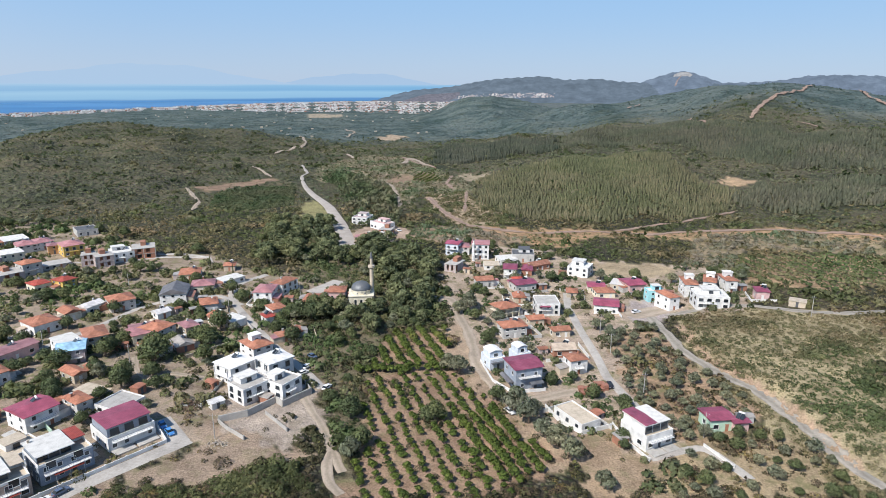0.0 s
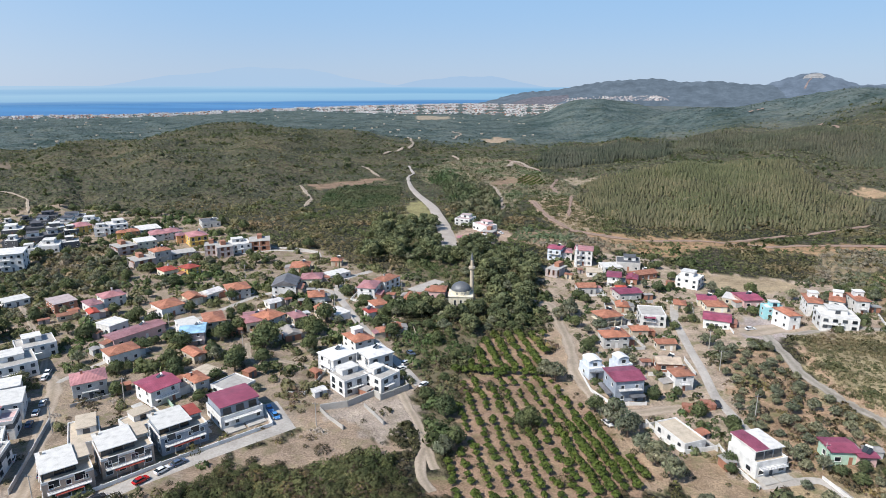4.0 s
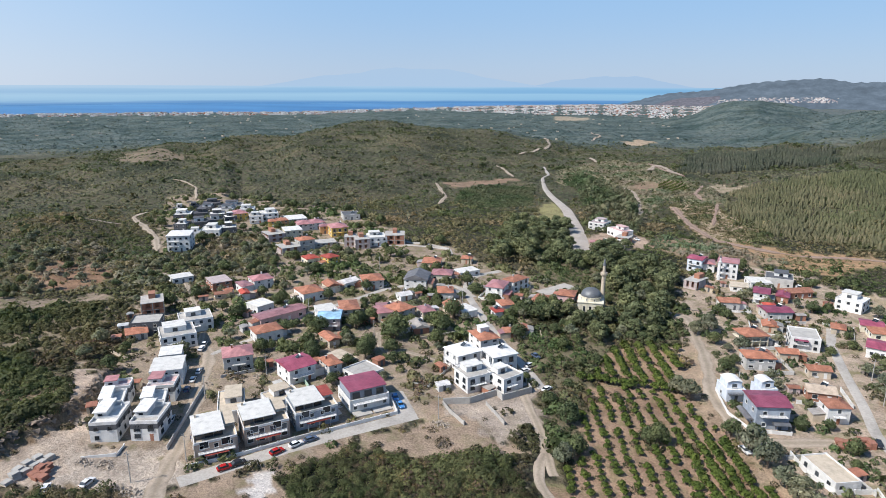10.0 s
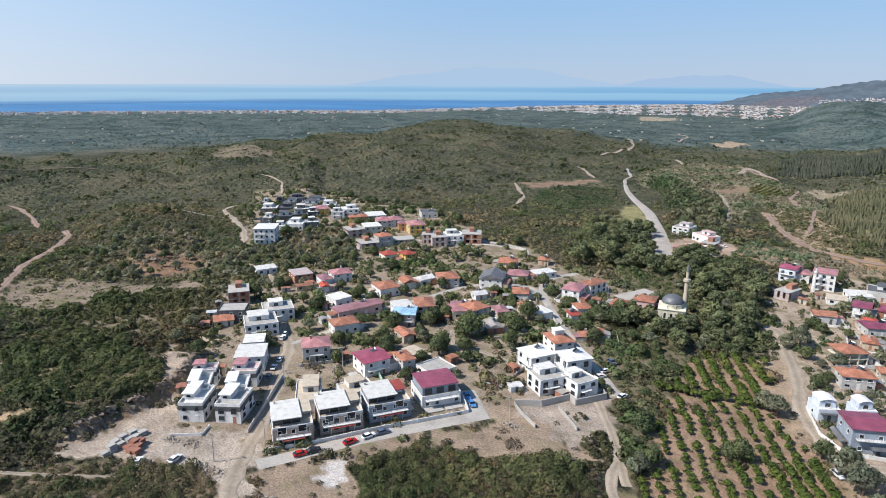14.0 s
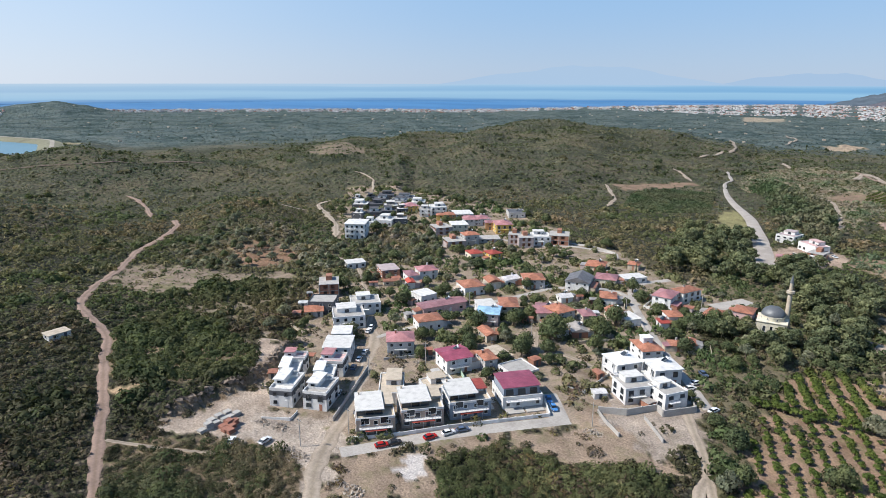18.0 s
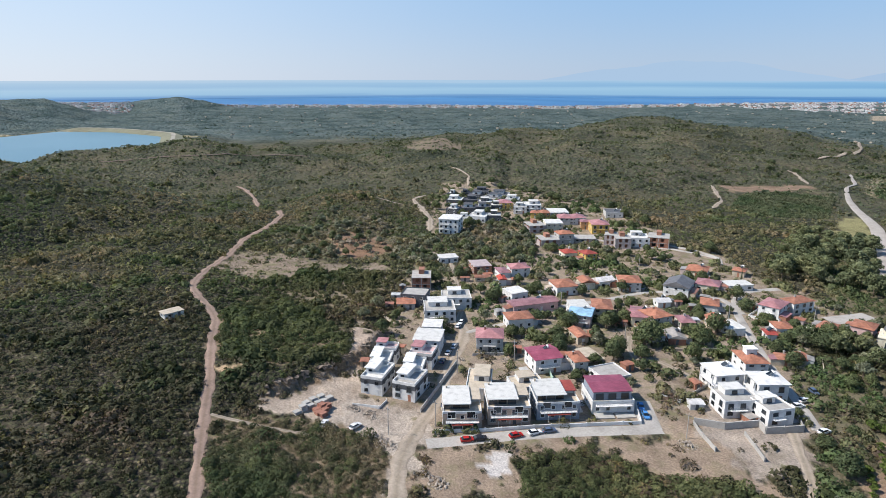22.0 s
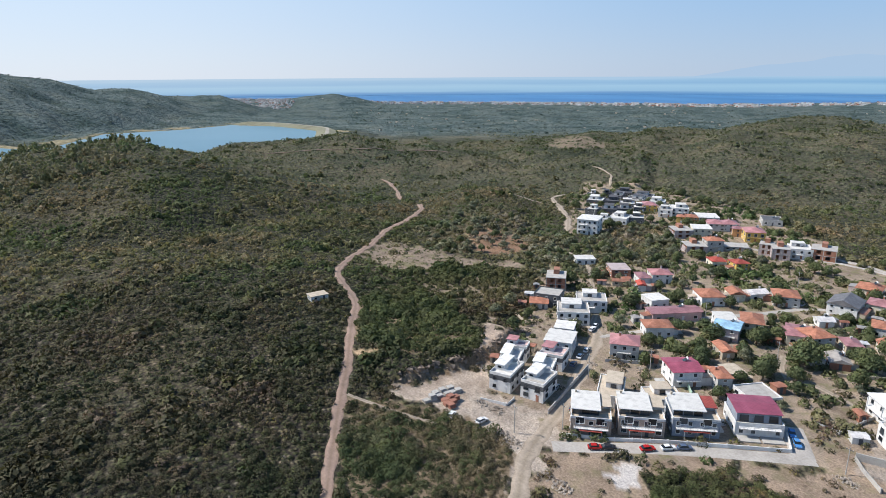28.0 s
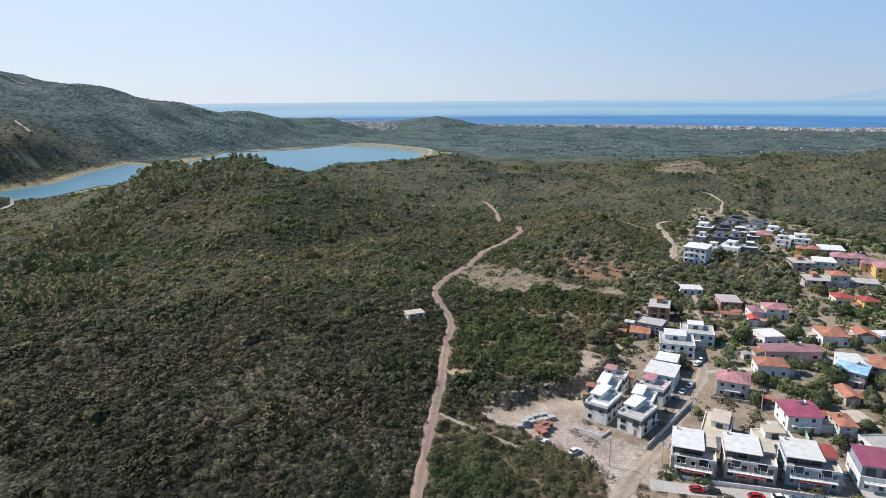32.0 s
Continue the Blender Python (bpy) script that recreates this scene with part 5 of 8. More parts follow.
            for sx in (-0.26, 0, 0.26):
                block("post", sx * w - 0.05, sx * w + 0.05, -b - 1.7, -b - 1.6, -0.6, 2.35, wall_paint("white"), root)
        else:
            block("top_roof", x0 - 0.2, x1 + 0.2, y0 - 0.2, b + 0.1, h + 2.304, h + 2.4, wall_paint("slate"), root)
            if kind == "pentsplit":
                block("white_roof", x0 - 0.4, x1 + 0.4, y0 - 0.6, b + 0.2, h + 2.404, h + 2.56, wall_paint("chalk"), root)
                part("roof_sheet", hip_roof((x1 - x0) * 0.48, b - y0 + 1.0, h + 2.75, 0.35, 0.0, True, True, 0.18), roof_cover("magenta", False), root).location = (x0 + (x1 - x0) * 0.22, (y0 + b) / 2, 0)
            else:
                part("roof_sheet", hip_roof(x1 - x0 + 0.6, b - y0 + 0.8, h + 2.55, 0.5, 0.0, True, True, 0.14), roof_cover("magenta", False), root).location = ((x0 + x1) / 2, (y0 + b) / 2 - 0.1, 0)
            for sx in (-1, 1):
                block("garden_terrace", sx * a * 0.5 - a * 0.45, sx * a * 0.5 + a * 0.45, -b - 3.4, -b - 0.004, -1.2, 0.35, wall_paint("concrete"), root)
        for k in range(3):
            window(root, pose(x0 + (x1 - x0) * (k + 0.5) / 3, y0, h - 0.3), 2.4, 2.1, "slate")
        rail(root, -a * 0.85, a * 0.85, -b - 1.4, -b - 0.004, 3.0, wall_paint("white"))
    elif kind in ("villa", "block"):
        body(h - 0.2)
        facade(root, w, d, h - 0.25, far, rng, frame_paint="slate")
        part("roof", hip_roof(w, d, h, 0.6, 0.5, False, along, 0.2), wall_paint("white") if roof == "white" else roof_cover(roof, False), root)
        n = 2 if kind == "villa" else storeys
        for s in range(1, n + (0 if kind == "block" else 1)):
            zz = h * s / storeys
            if zz > h - 2:
                continue
            rail(root, -a - (1.5 if kind == "villa" else -0.6), a * 0.1, -b - 1.5, -b - 0.004, zz, wall_paint("white"))
            if kind == "villa":
                block("side_terrace", -a - 1.5, -a - 0.004, -b, b * 0.6, zz - 0.16, zz, wall_paint("white"), root)
        if kind == "villa":
            for yy in (-b, b * 0.55):
                block("column", -a - 1.45, -a - 1.2, yy, yy + 0.25, -1, h / storeys * 2 - 0.16, wall_paint("white"), root)
            SOLAR.append((x, y, z + h + 0.3, rot, w, d))
    elif kind == "frame":
        sh = h / storeys
        for s in range(storeys + 1):
            block("slab", -a, a, -b, b, s * sh - 0.2, s * sh + (0.02 if s else 0.0), wall_paint("concrete"), root)
        bm_c = [(sx, sy) for sx in (-1, 0, 1) for sy in (-1, 0, 1)]
        for sx, sy in bm_c:
            block("column", sx * (a - 0.2) - 0.17, sx * (a - 0.2) + 0.17, sy * (b - 0.2) - 0.17, sy * (b - 0.2) + 0.17, -1, h - 0.2, wall_paint("concrete"), root)
        for s in range(storeys):
            z0, z1 = s * sh + 0.024, (s + 1) * sh - 0.204
            block("core", -a * 0.8, a * 0.8, -b * 0.4, b * 0.8, z0, z1, wall_paint("dark" if rng.random() < 0.3 else "brick"), root)
            for i, (sx0, sx1) in enumerate(((-a + 0.4, -a * 0.55), (-a * 0.2, a * 0.2), (a * 0.55, a - 0.4))):
                block("brick_panel", sx0, sx1, -b + 0.1, -b + 0.3, z0, z1, wall_paint("brick" if wall == "brick" else "pinkgrey"), root)
            block("brick_panel", -a + 0.4, a - 0.4, -b + 0.1, -b + 0.3, z0, z0 + 0.9, wall_paint("brick" if wall == "brick" else "pinkgrey"), root).location.y = 0.004
            for sx in (-1, 1):
                block("brick_panel", sx * (a - 0.15) - 0.1, sx * (a - 0.15) + 0.1, -b * 0.6, b * 0.6, z0, z1 - (0 if rng.random() < 0.5 else 1.2), wall_paint("brick" if wall == "brick" else "pinkgrey"), root)
        block("stair_tower", -1.4, 1.4, 0.2, b - 0.5, h + 0.024, h + 2.2, wall_paint("brick"), root)
    # a lean-to or shed against the house, as most older houses have
    if kind in ("hip", "gable", "shed") and far < 420 and h < 7.6 and rng.random() < 0.75:
        s = rng.choice((-1, 1))
        aw, ad, ah = rng.uniform(2.2, 3.6), rng.uniform(2.6, d * 0.75), rng.uniform(2.2, 2.7)
        x0, x1 = (a + 0.02, a + aw) if s > 0 else (-a - aw, -a - 0.02)
        y0 = rng.uniform(-b, b - ad)
        ann = block("annex", x0, x1, y0, y0 + ad, -1.0, ah, wall_paint(rng.choice(("tan", "grey", "brick", "white", "pinkgrey"))), root)
        bm = bmesh.new()
        lo, hi = (x1 + 0.25, x0) if s > 0 else (x0 - 0.25, x1)
        q = [(lo, y0 - 0.2, ah + 0.03), (hi, y0 - 0.2, ah + 0.5), (hi, y0 + ad + 0.2, ah + 0.5), (lo, y0 + ad + 0.2, ah + 0.03)]
        v = [bm.verts.new(p) for p in q] + [bm.verts.new((p[0], p[1], p[2] + 0.08)) for p in q]
        for f in ((3, 2, 1, 0), (4, 5, 6, 7), (0, 1, 5, 4), (1, 2, 6, 5), (2, 3, 7, 6), (3, 0, 4, 7)):
            bm.faces.new([v[i] for i in f])
        bmesh.ops.recalc_face_normals(bm, faces=bm.faces)
        part("annex_roof", bm, roof_cover(rng.choice(("rust", "grey", "orange", "tan", "pink")), False), ann)
        FOOT.append((x + math.cos(radians(rot)) * (x0 + x1) / 2 - math.sin(radians(rot)) * (y0 + ad / 2), y + math.sin(radians(rot)) * (x0 + x1) / 2 + math.cos(radians(rot)) * (y0 + ad / 2), radians(rot), aw / 2, ad / 2))
    return root


# the houses
# twin terraces
house(-153.5, 115.8, 30, 7.4, 11.8, 7, "twin", "white", "white")
house(-160.2, 122.3, 41, 6.8, 11.6, 7, "twin", "white", "white")
house(-168.1, 131.2, 38, 7.8, 5.9, 6.5, "twin", "pink", "white")
house(-143.5, 121.2, 26, 7.8, 11, 7, "twin", "white", "white")
house(-149.6, 128.1, 39, 7, 10.3, 7, "twin", "white", "white")
house(-156.9, 138.8, 32, 8.5, 7.9, 6.5, "twin", "pink", "white")
house(-165.3, 149.1, 38, 10.1, 11.5, 7.5, "flat", "white", "white")
house(-173.5, 158.6, 40, 7.3, 8.2, 7, "flat", "white", "white")
house(-186.6, 174.5, 51, 13, 13.2, 7, "para", "white", "white")
house(-192.0, 189.9, 50, 12.9, 11.4, 7, "para", "white", "white")
house(-206.5, 178.4, 36, 11.4, 10.4, 7.5, "para", "white", "slate")
house(-222.5, 196.2, 47, 9.4, 12, 7.5, "frame", "brick", "brick")
house(-206.0, 172.3, 49, 7.7, 7.5, 3.5, "gable", "orange", "grey")
# street row
house(-120.7, 121.8, 48, 11.3, 12.4, 6.9, "pent", "white", "taupe")
house(-113.0, 133.7, 49, 12.8, 11.6, 6.8, "pent", "white", "taupe")
house(-104.8, 146.4, 51, 13, 11.7, 6.7, "pent", "white", "slateblue")
house(-95.6, 162.0, 50, 13.1, 12.2, 6.3, "pentred", "magenta", "white")
house(-129.5, 139.1, 40, 8, 14.4, 5.5, "para", "tan", "white")
house(-117.7, 148.8, 59, 10.6, 8.7, 5.5, "para", "tan", "white")
# village front
house(-150.3, 166.8, 43, 9.9, 9.4, 7.5, "hip", "pink", "grey")
house(-126.0, 168.2, 61, 9.6, 10.6, 7, "shed", "magenta", "white")
house(-116.7, 175.5, 59, 4.8, 8.3, 6, "hip", "orange", "grey")
house(-104.7, 177.7, 67, 10.4, 10.3, 3.6, "para", "white", "white")
house(-119.1, 185.6, 69, 5.6, 7.3, 3.2, "flat", "tan", "tan")
house(-131.1, 197.4, 59, 4.4, 9, 4, "gable", "orange", "tan")
house(-76.1, 200.5, 55, 9.7, 9.3, 7.6, "villa", "white", "white")
house(-62.9, 203.5, 47, 9.5, 8.9, 8, "villa", "white", "white")
house(-66.0, 186.8, 51, 11.5, 9.1, 7.2, "para", "white", "white")
house(-56.3, 189.4, 59, 8.7, 8.7, 7, "para", "white", "white")
house(-74.4, 219.6, 46, 7.9, 10.7, 6, "hippent", "orange", "white")
house(-157.5, 192.2, 57, 10.5, 8.4, 5.5, "hip", "orange", "white")
house(-165.2, 211.1, 65, 21.3, 7.7, 5, "shed", "pink", "pink")
house(-179.5, 216.2, 72, 8.4, 8.8, 5.5, "flat", "white", "white")
house(-202.7, 246.1, 57, 9.7, 9.4, 6, "hip", "pink", "white")
house(-205.3, 236.5, 59, 5.1, 9.7, 5, "hip", "pink", "white")
house(-198.5, 228.3, 52, 3.6, 6.5, 4, "gable", "red", "white")
house(-220.1, 235.5, 58, 9.4, 11.9, 6, "flat", "pinkgrey", "brick")
house(-208.0, 224.6, 46, 7.6, 3.8, 3, "gable", "rust", "tan")
house(-245.9, 236.5, 59, 10.2, 8.3, 4, "flat", "white", "white")
house(-296.4, 288.0, 33, 13, 15.1, 10, "block", "white", "white")
house(-170.2, 240.7, 58, 10.3, 11.5, 5.5, "hip", "orange", "white")
house(-166.6, 254.4, 54, 6.4, 8.5, 4.5, "gable", "orange", "cream")
house(-161.5, 262.1, 69, 8.8, 6.2, 4.5, "gable", "white", "white")
house(-151.2, 268.0, 40, 10.3, 11.2, 6, "hip", "orange", "grey")
house(-141.3, 214.1, 26, 9, 10.9, 6.5, "shed", "blue", "pinkgrey")
house(-146.1, 218.7, 51, 7.6, 10.4, 7.2, "flat", "white", "white")
house(-140.1, 227.2, 37, 7.9, 12.3, 6.5, "hip", "orange", "tan")
house(-125.1, 234.3, 30, 8.4, 10.8, 5, "shed", "pink", "white")
house(-131.2, 279.7, 15, 11.4, 13.4, 6, "gable", "slate", "white")
house(-138.3, 314.7, 17, 9.9, 11.5, 4, "hip", "orange", "cream")
house(-122.4, 328.7, 12, 5.8, 6.8, 4, "hip", "orange", "tan")
house(-123.5, 294.4, 17, 10.4, 10.2, 4.5, "hip", "pink", "cream")
house(-114.1, 305.0, 53, 12.3, 7.9, 4, "flat", "white", "white")
house(-110.3, 266.8, 24, 7.1, 9.5, 5, "hip", "orange", "grey")
house(-127.6, 256.7, 53, 5.8, 5.7, 3.5, "gable", "white", "white")
house(-124.1, 232.0, 40, 8.6, 8.9, 5, "shed", "pink", "cream")
house(-119.1, 235.0, 68, 9.1, 10.3, 6, "hip", "orange", "grey")
house(-109.2, 241.3, 46, 5.5, 8.3, 4, "hip", "pink", "tan")
house(-99.7, 249.1, 35, 6.7, 8.7, 4.5, "gable", "orange", "tan")
house(-93.6, 249.0, 55, 7.1, 9.5, 4, "flat", "white", "white")
house(-104.5, 223.9, 40, 6.4, 8.6, 3.5, "gable", "grey", "brick")
house(-88.6, 280.8, 1, 8.4, 12, 7, "hip", "pink", "white")
house(-83.1, 293.0, 66, 11.6, 7.1, 7, "hip", "orange", "white")
house(-78.5, 261.1, 40, 6.3, 7.6, 5, "hip", "orange", "white")
house(-79.7, 252.3, 40, 3.4, 5.5, 4, "shed", "red", "white")
house(-65.6, 274.9, -3, 6.6, 11.1, 4, "hip", "rust", "tan")
house(-55.6, 285.3, 3, 7.7, 9.1, 5, "hip", "orange", "pink")
house(-67.7, 233.2, 35, 5.2, 5.5, 3.5, "hip", "rust", "tan")
house(-63.6, 237.5, 20, 3.6, 6.1, 3.5, "gable", "orange", "tan")
# upper estate
house(-252.1, 341.2, 47, 11.3, 13.1, 7.5, "flat", "white", "cream")
house(-225.9, 317.8, 57, 9.5, 8.8, 8.5, "hip", "orange", "grey")
house(-230.7, 307.7, 55, 12, 12.6, 5, "frame", "concrete", "concrete")
house(-258.5, 329.9, 58, 11.9, 13.1, 6, "frame", "concrete", "concrete")
house(-203.7, 291.2, 58, 7.4, 8.6, 5, "hip", "red", "cream")
house(-193.3, 295.1, 66, 7.4, 8.6, 6, "hip", "red", "yellow")
house(-227.2, 358.2, 45, 11.2, 13, 8, "hip", "pink", "yellow")
house(-239.1, 360.1, 38, 6.4, 7.5, 6.5, "hip", "pink", "orange")
house(-204.1, 336.2, 28, 7.6, 8.8, 7.5, "frame", "brick", "concrete")
house(-195.1, 334.5, 39, 9.2, 10.6, 7.5, "frame", "brick", "concrete")
house(-190.6, 345.6, 39, 11.3, 13, 7.5, "para", "white", "white")
house(-181.1, 352.7, 26, 12.5, 13.1, 7.5, "frame", "brick", "brick")
house(-257.7, 362.5, 48, 10.4, 12.1, 6, "hip", "pink", "white")
house(-252.3, 369.3, 50, 10.2, 11.8, 6, "hip", "pink", "white")
house(-282.1, 360.1, 35, 6.4, 7.5, 6, "hip", "orange", "yellow")
house(-278.0, 364.9, 48, 7.8, 9.1, 6, "hip", "orange", "orange")
house(-302.9, 368.0, 38, 9.7, 11.2, 7, "para", "white", "white")
house(-301.3, 380.4, 44, 12.5, 14.3, 7, "para", "white", "white")
house(-322.7, 371.8, 55, 10.8, 12.5, 6, "hip", "pink", "yellow")
house(-273.4, 374.9, 47, 13.6, 15.7, 6, "flat", "white", "white")
house(-246.7, 407.2, 40, 12.5, 14.4, 5, "para", "slate", "grey")
house(-220.2, 331.2, 44, 13.2, 10.2, 3.2, "flat", "concrete", "concrete")
# new estate
house(-330.8, 324.0, 27, 8.5, 9.8, 9, "modern", "white", "slate")
house(-311.1, 314.6, 36, 7.9, 9.1, 7, "modern", "white", "white")
house(-306.1, 325.5, 29, 13, 14.9, 7.5, "modern", "white", "white")
house(-299.7, 334.9, 41, 9.9, 11.4, 7.5, "modern", "white", "slate")
house(-328.7, 337.9, 42, 10.8, 12.4, 7.5, "modern", "dark", "slate")
house(-324.1, 348.2, 47, 10.9, 12.6, 7.5, "modern", "dark", "slate")
house(-361.6, 356.7, 36, 12.6, 14.4, 7, "modern", "white", "slate")
house(-353.2, 365.4, 41, 10.7, 12.3, 7, "modern", "dark", "slate")
house(-339.1, 367.6, 44, 11.4, 13.2, 7, "modern", "white", "slate")
house(-322.6, 362.6, 48, 8.6, 9.9, 7, "modern", "white", "slate")
house(-371.6, 390.2, 31, 11.6, 13.4, 6.5, "modern", "dark", "slate")
house(-352.9, 392.4, 26, 13.5, 15.6, 6.5, "modern", "dark", "white")
house(-389.0, 378.9, 17, 6, 6.9, 6, "modern", "white", "slate")
house(-384.6, 391.7, 45, 7.7, 8.9, 6, "modern", "dark", "slate")
house(-378.4, 405.1, 41, 12.7, 14.6, 6, "modern", "dark", "slate")
house(-355.2, 404.0, 34, 14.3, 16.4, 6.5, "modern", "dark", "white")
house(-332.0, 393.3, 34, 11, 12.6, 6.5, "modern", "white", "white")
# far valley
house(-67.0, 448.9, -14, 11.5, 13.0, 6.4, "para", "pinkgrey", "white")
house(-50.5, 430.9, -45, 15.5, 9.5, 6.2, "para", "pink", "white")
house(-45.7, 413.1, -10, 8.9, 10.2, 5, "frame", "brick", "brick")
house(-45.6, 399.8, -8, 8.5, 9.8, 5, "para", "white", "white")
house(-57.3, 398.5, 11, 8.1, 9.4, 3.5, "hip", "orange", "brick")
# right bank, upper
house(-0.3, 365.7, -17, 7.8, 9.1, 9, "shed", "magenta", "bluegrey")
house(4.1, 367.9, 2, 9, 10, 6, "hip", "pink", "white")
house(15.2, 358.8, -4, 9.8, 10.6, 9, "block", "pink", "white")
house(39.5, 353.9, -4, 12.6, 12.3, 6, "para", "slate", "grey")
house(29.5, 347.1, 15, 10.1, 10.3, 4, "flat", "white", "white")
house(44.8, 334.9, 32, 14.3, 6.9, 4, "gable", "rust", "brick")
house(67.1, 325.3, -26, 11, 10.6, 9, "modern", "white", "white")
house(29.4, 320.7, -6, 6.5, 9.6, 7, "shed", "magenta", "white")
house(39.0, 326.3, -8, 5.3, 8.5, 4, "gable", "magenta", "brick")
house(0.2, 332.7, -26, 7.1, 12.1, 5, "frame", "rust", "white")
house(14.8, 305.4, 13, 8.6, 6.7, 4.5, "gable", "rust", "grey")
house(33.9, 299.9, 20, 10.8, 8.7, 5, "shed", "magenta", "grey")
house(32.0, 305.4, 11, 4.9, 6.5, 4.5, "hip", "red", "grey")
house(20.3, 336.0, 2, 8.1, 8.5, 3.5, "flat", "tan", "white")
# right bank, lower
house(22.3, 263.5, 28, 10, 8.8, 6, "framehip", "orange", "cream")
house(23.6, 240.9, 17, 10.1, 7.2, 6, "hip", "orange", "grey")
house(41.3, 268.9, 2, 10.3, 12, 7, "paraaw", "white", "white")
house(30.4, 282.4, 2, 5.4, 6.3, 3.5, "gable", "orange", "tan")
house(56.6, 290.2, -8, 4.9, 6.8, 3.5, "hip", "orange", "tan")
house(69.7, 298.1, -6, 7.8, 8.1, 4, "shed", "magenta", "cream")
house(71.5, 288.9, 5, 8.7, 8, 4, "hip", "orange", "cream")
house(67.8, 267.9, -13, 10.2, 9.7, 5, "shed", "magenta", "white")
house(34.4, 252.7, 12, 6.5, 5, 4, "gable", "rust", "tan")
house(43.0, 240.4, 11, 7.1, 4.6, 4, "gable", "orange", "tan")
house(41.2, 222.4, 7, 8.3, 6.5, 4, "gable", "tan", "brick")
house(14.4, 212.3, 23, 6.4, 7.8, 8, "blue", "white", "bluegrey")
house(24.4, 216.3, 28, 5.6, 6.4, 8, "blue", "white", "bluegrey")
house(23.7, 198.8, 19, 9.7, 9.8, 9.5, "shedwin", "magenta", "slateblue")
house(43.1, 207.7, 18, 6.5, 6, 7, "hip", "orange", "white")
house(37.5, 173.3, 30, 7.3, 12.9, 4, "para", "tan", "white")
house(55.6, 163.7, 27, 9.8, 10.5, 6.3, "pentsplit", "magenta", "white")
house(77.2, 168.6, 8, 6.8, 6.6, 5, "shed", "magenta", "green")
house(82.9, 166.3, 8, 4.4, 3.3, 4, "shed", "magenta", "pink")
house(87.3, 297.6, 15, 8.5, 10.7, 5, "shed", "magenta", "pink")
house(82.9, 300.3, -24, 9.6, 9.7, 4, "flat", "white", "tan")
house(91.9, 277.2, 5, 7.9, 5.9, 6.5, "para", "white", "cyan")
house(93.3, 264.3, 20, 5, 10.1, 8, "hip", "orange", "white")
house(108.8, 281.9, -7, 5.8, 12.7, 8, "hippent", "orange", "white")
house(118.4, 281.9, -22, 5.3, 11.7, 8, "hippent", "orange", "white")
house(126.1, 281.3, 0, 5, 10.9, 8, "hippent", "orange", "white")
house(110.6, 261.7, -6, 13.4, 11.6, 7, "para", "white", "white")
house(134.5, 265.8, -13, 5.2, 7.1, 5, "hip", "magenta", "pink")
house(143.6, 252.7, -33, 6.2, 4.9, 3, "flat", "tan", "tan")
# hut on the track
house(-246.7, 84.4, 91, 7.6, 5.3, 3, "flat", "tan", "hut")


def taper(bm, p0, p1, r0, r1, sides=7):
    d = Vector(p1) - Vector(p0)
    q = d.to_track_quat("Z", "Y").to_matrix()
    rings = []
    for p, r in ((p0, r0), (p1, r1)):
        rings.append([bm.verts.new(Vector(p) + q @ Vector((r * math.cos(2 * math.pi * i / sides), r * math.sin(2 * math.pi * i / sides), 0))) for i in range(sides)])
    for i in range(sides):
        bm.faces.new((rings[0][i], rings[0][(i + 1) % sides], rings[1][(i + 1) % sides], rings[1][i]))
    bm.faces.new(rings[1])


# ---- things about the village ----
def garden_wall(name, tall, thick, paint, pts):
    """A wall along a line, stepping with the ground, with a coping; each stretch between corners is a part."""
    x, y = pts[0]
    label = {"retaining": "grey concrete retaining wall below the white villas", "fence": "green sheet fence beside a house"}.get(name, {"white": "white rendered", "grey": "grey rendered", "tan": "tan stone"}.get(paint, "grey") + " low garden wall beside the street")
    root = tagged(new("fence" if name == "fence" else "garden_wall"), label, "wall")
    root.location = (x, y, float(height(x, y)))
    for (x0, y0), (x1, y1) in zip(pts, pts[1:]):
        n = max(1, int(math.hypot(x1 - x0, y1 - y0) / 4.5))
        a = math.atan2(y1 - y0, x1 - x0)
        ln = math.hypot(x1 - x0, y1 - y0) / n
        for i in range(n):
            px, py = x0 + (x1 - x0) * (i + 0.5) / n, y0 + (y1 - y0) * (i + 0.5) / n
            pz = float(height(px, py))
            key = "bay_%s_%.1f_%.1f_%.2f" % (paint, ln, tall, thick)

            def bay():
                bm = box(bmesh.new(), -ln / 2, ln / 2 - 0.3, -thick / 2, thick / 2, -0.8, tall)
                return box(bm, ln / 2 - 0.3, ln / 2, -thick / 2 - 0.06, thick / 2 + 0.06, -0.8, tall + 0.2)

            o = new("panel", shared(key, bay, wall_paint(paint)))
            o.parent = root
            o.matrix_local = pose(px - x, py - y, pz - root.location.z, 0, 0, math.degrees(a))


def car_body(bm, w, prof):
    """A closed shell through side profiles of x, z."""
    k = len(prof)
    l = [bm.verts.new((px, -w / 2 * q, pz)) for px, pz, q in prof]
    r = [bm.verts.new((px, w / 2 * q, pz)) for px, pz, q in prof]
    for i in range(k):
        j = (i + 1) % k
        bm.faces.new((l[i], l[j], r[j], r[i]))
    bm.faces.new(l[::-1])
    bm.faces.new(r)
    bmesh.ops.recalc_face_normals(bm, faces=bm.faces)
    return bm


def car_paint(c):
    return plain("car_" + c, {"red": (0.45, 0.02, 0.02), "white": (0.78, 0.78, 0.78), "slateblue": (0.10, 0.14, 0.22), "dark": (0.03, 0.03, 0.035), "blue": (0.08, 0.25, 0.55)}[c], 0.25, 0.05, 1.0, 8.0, 0.0)


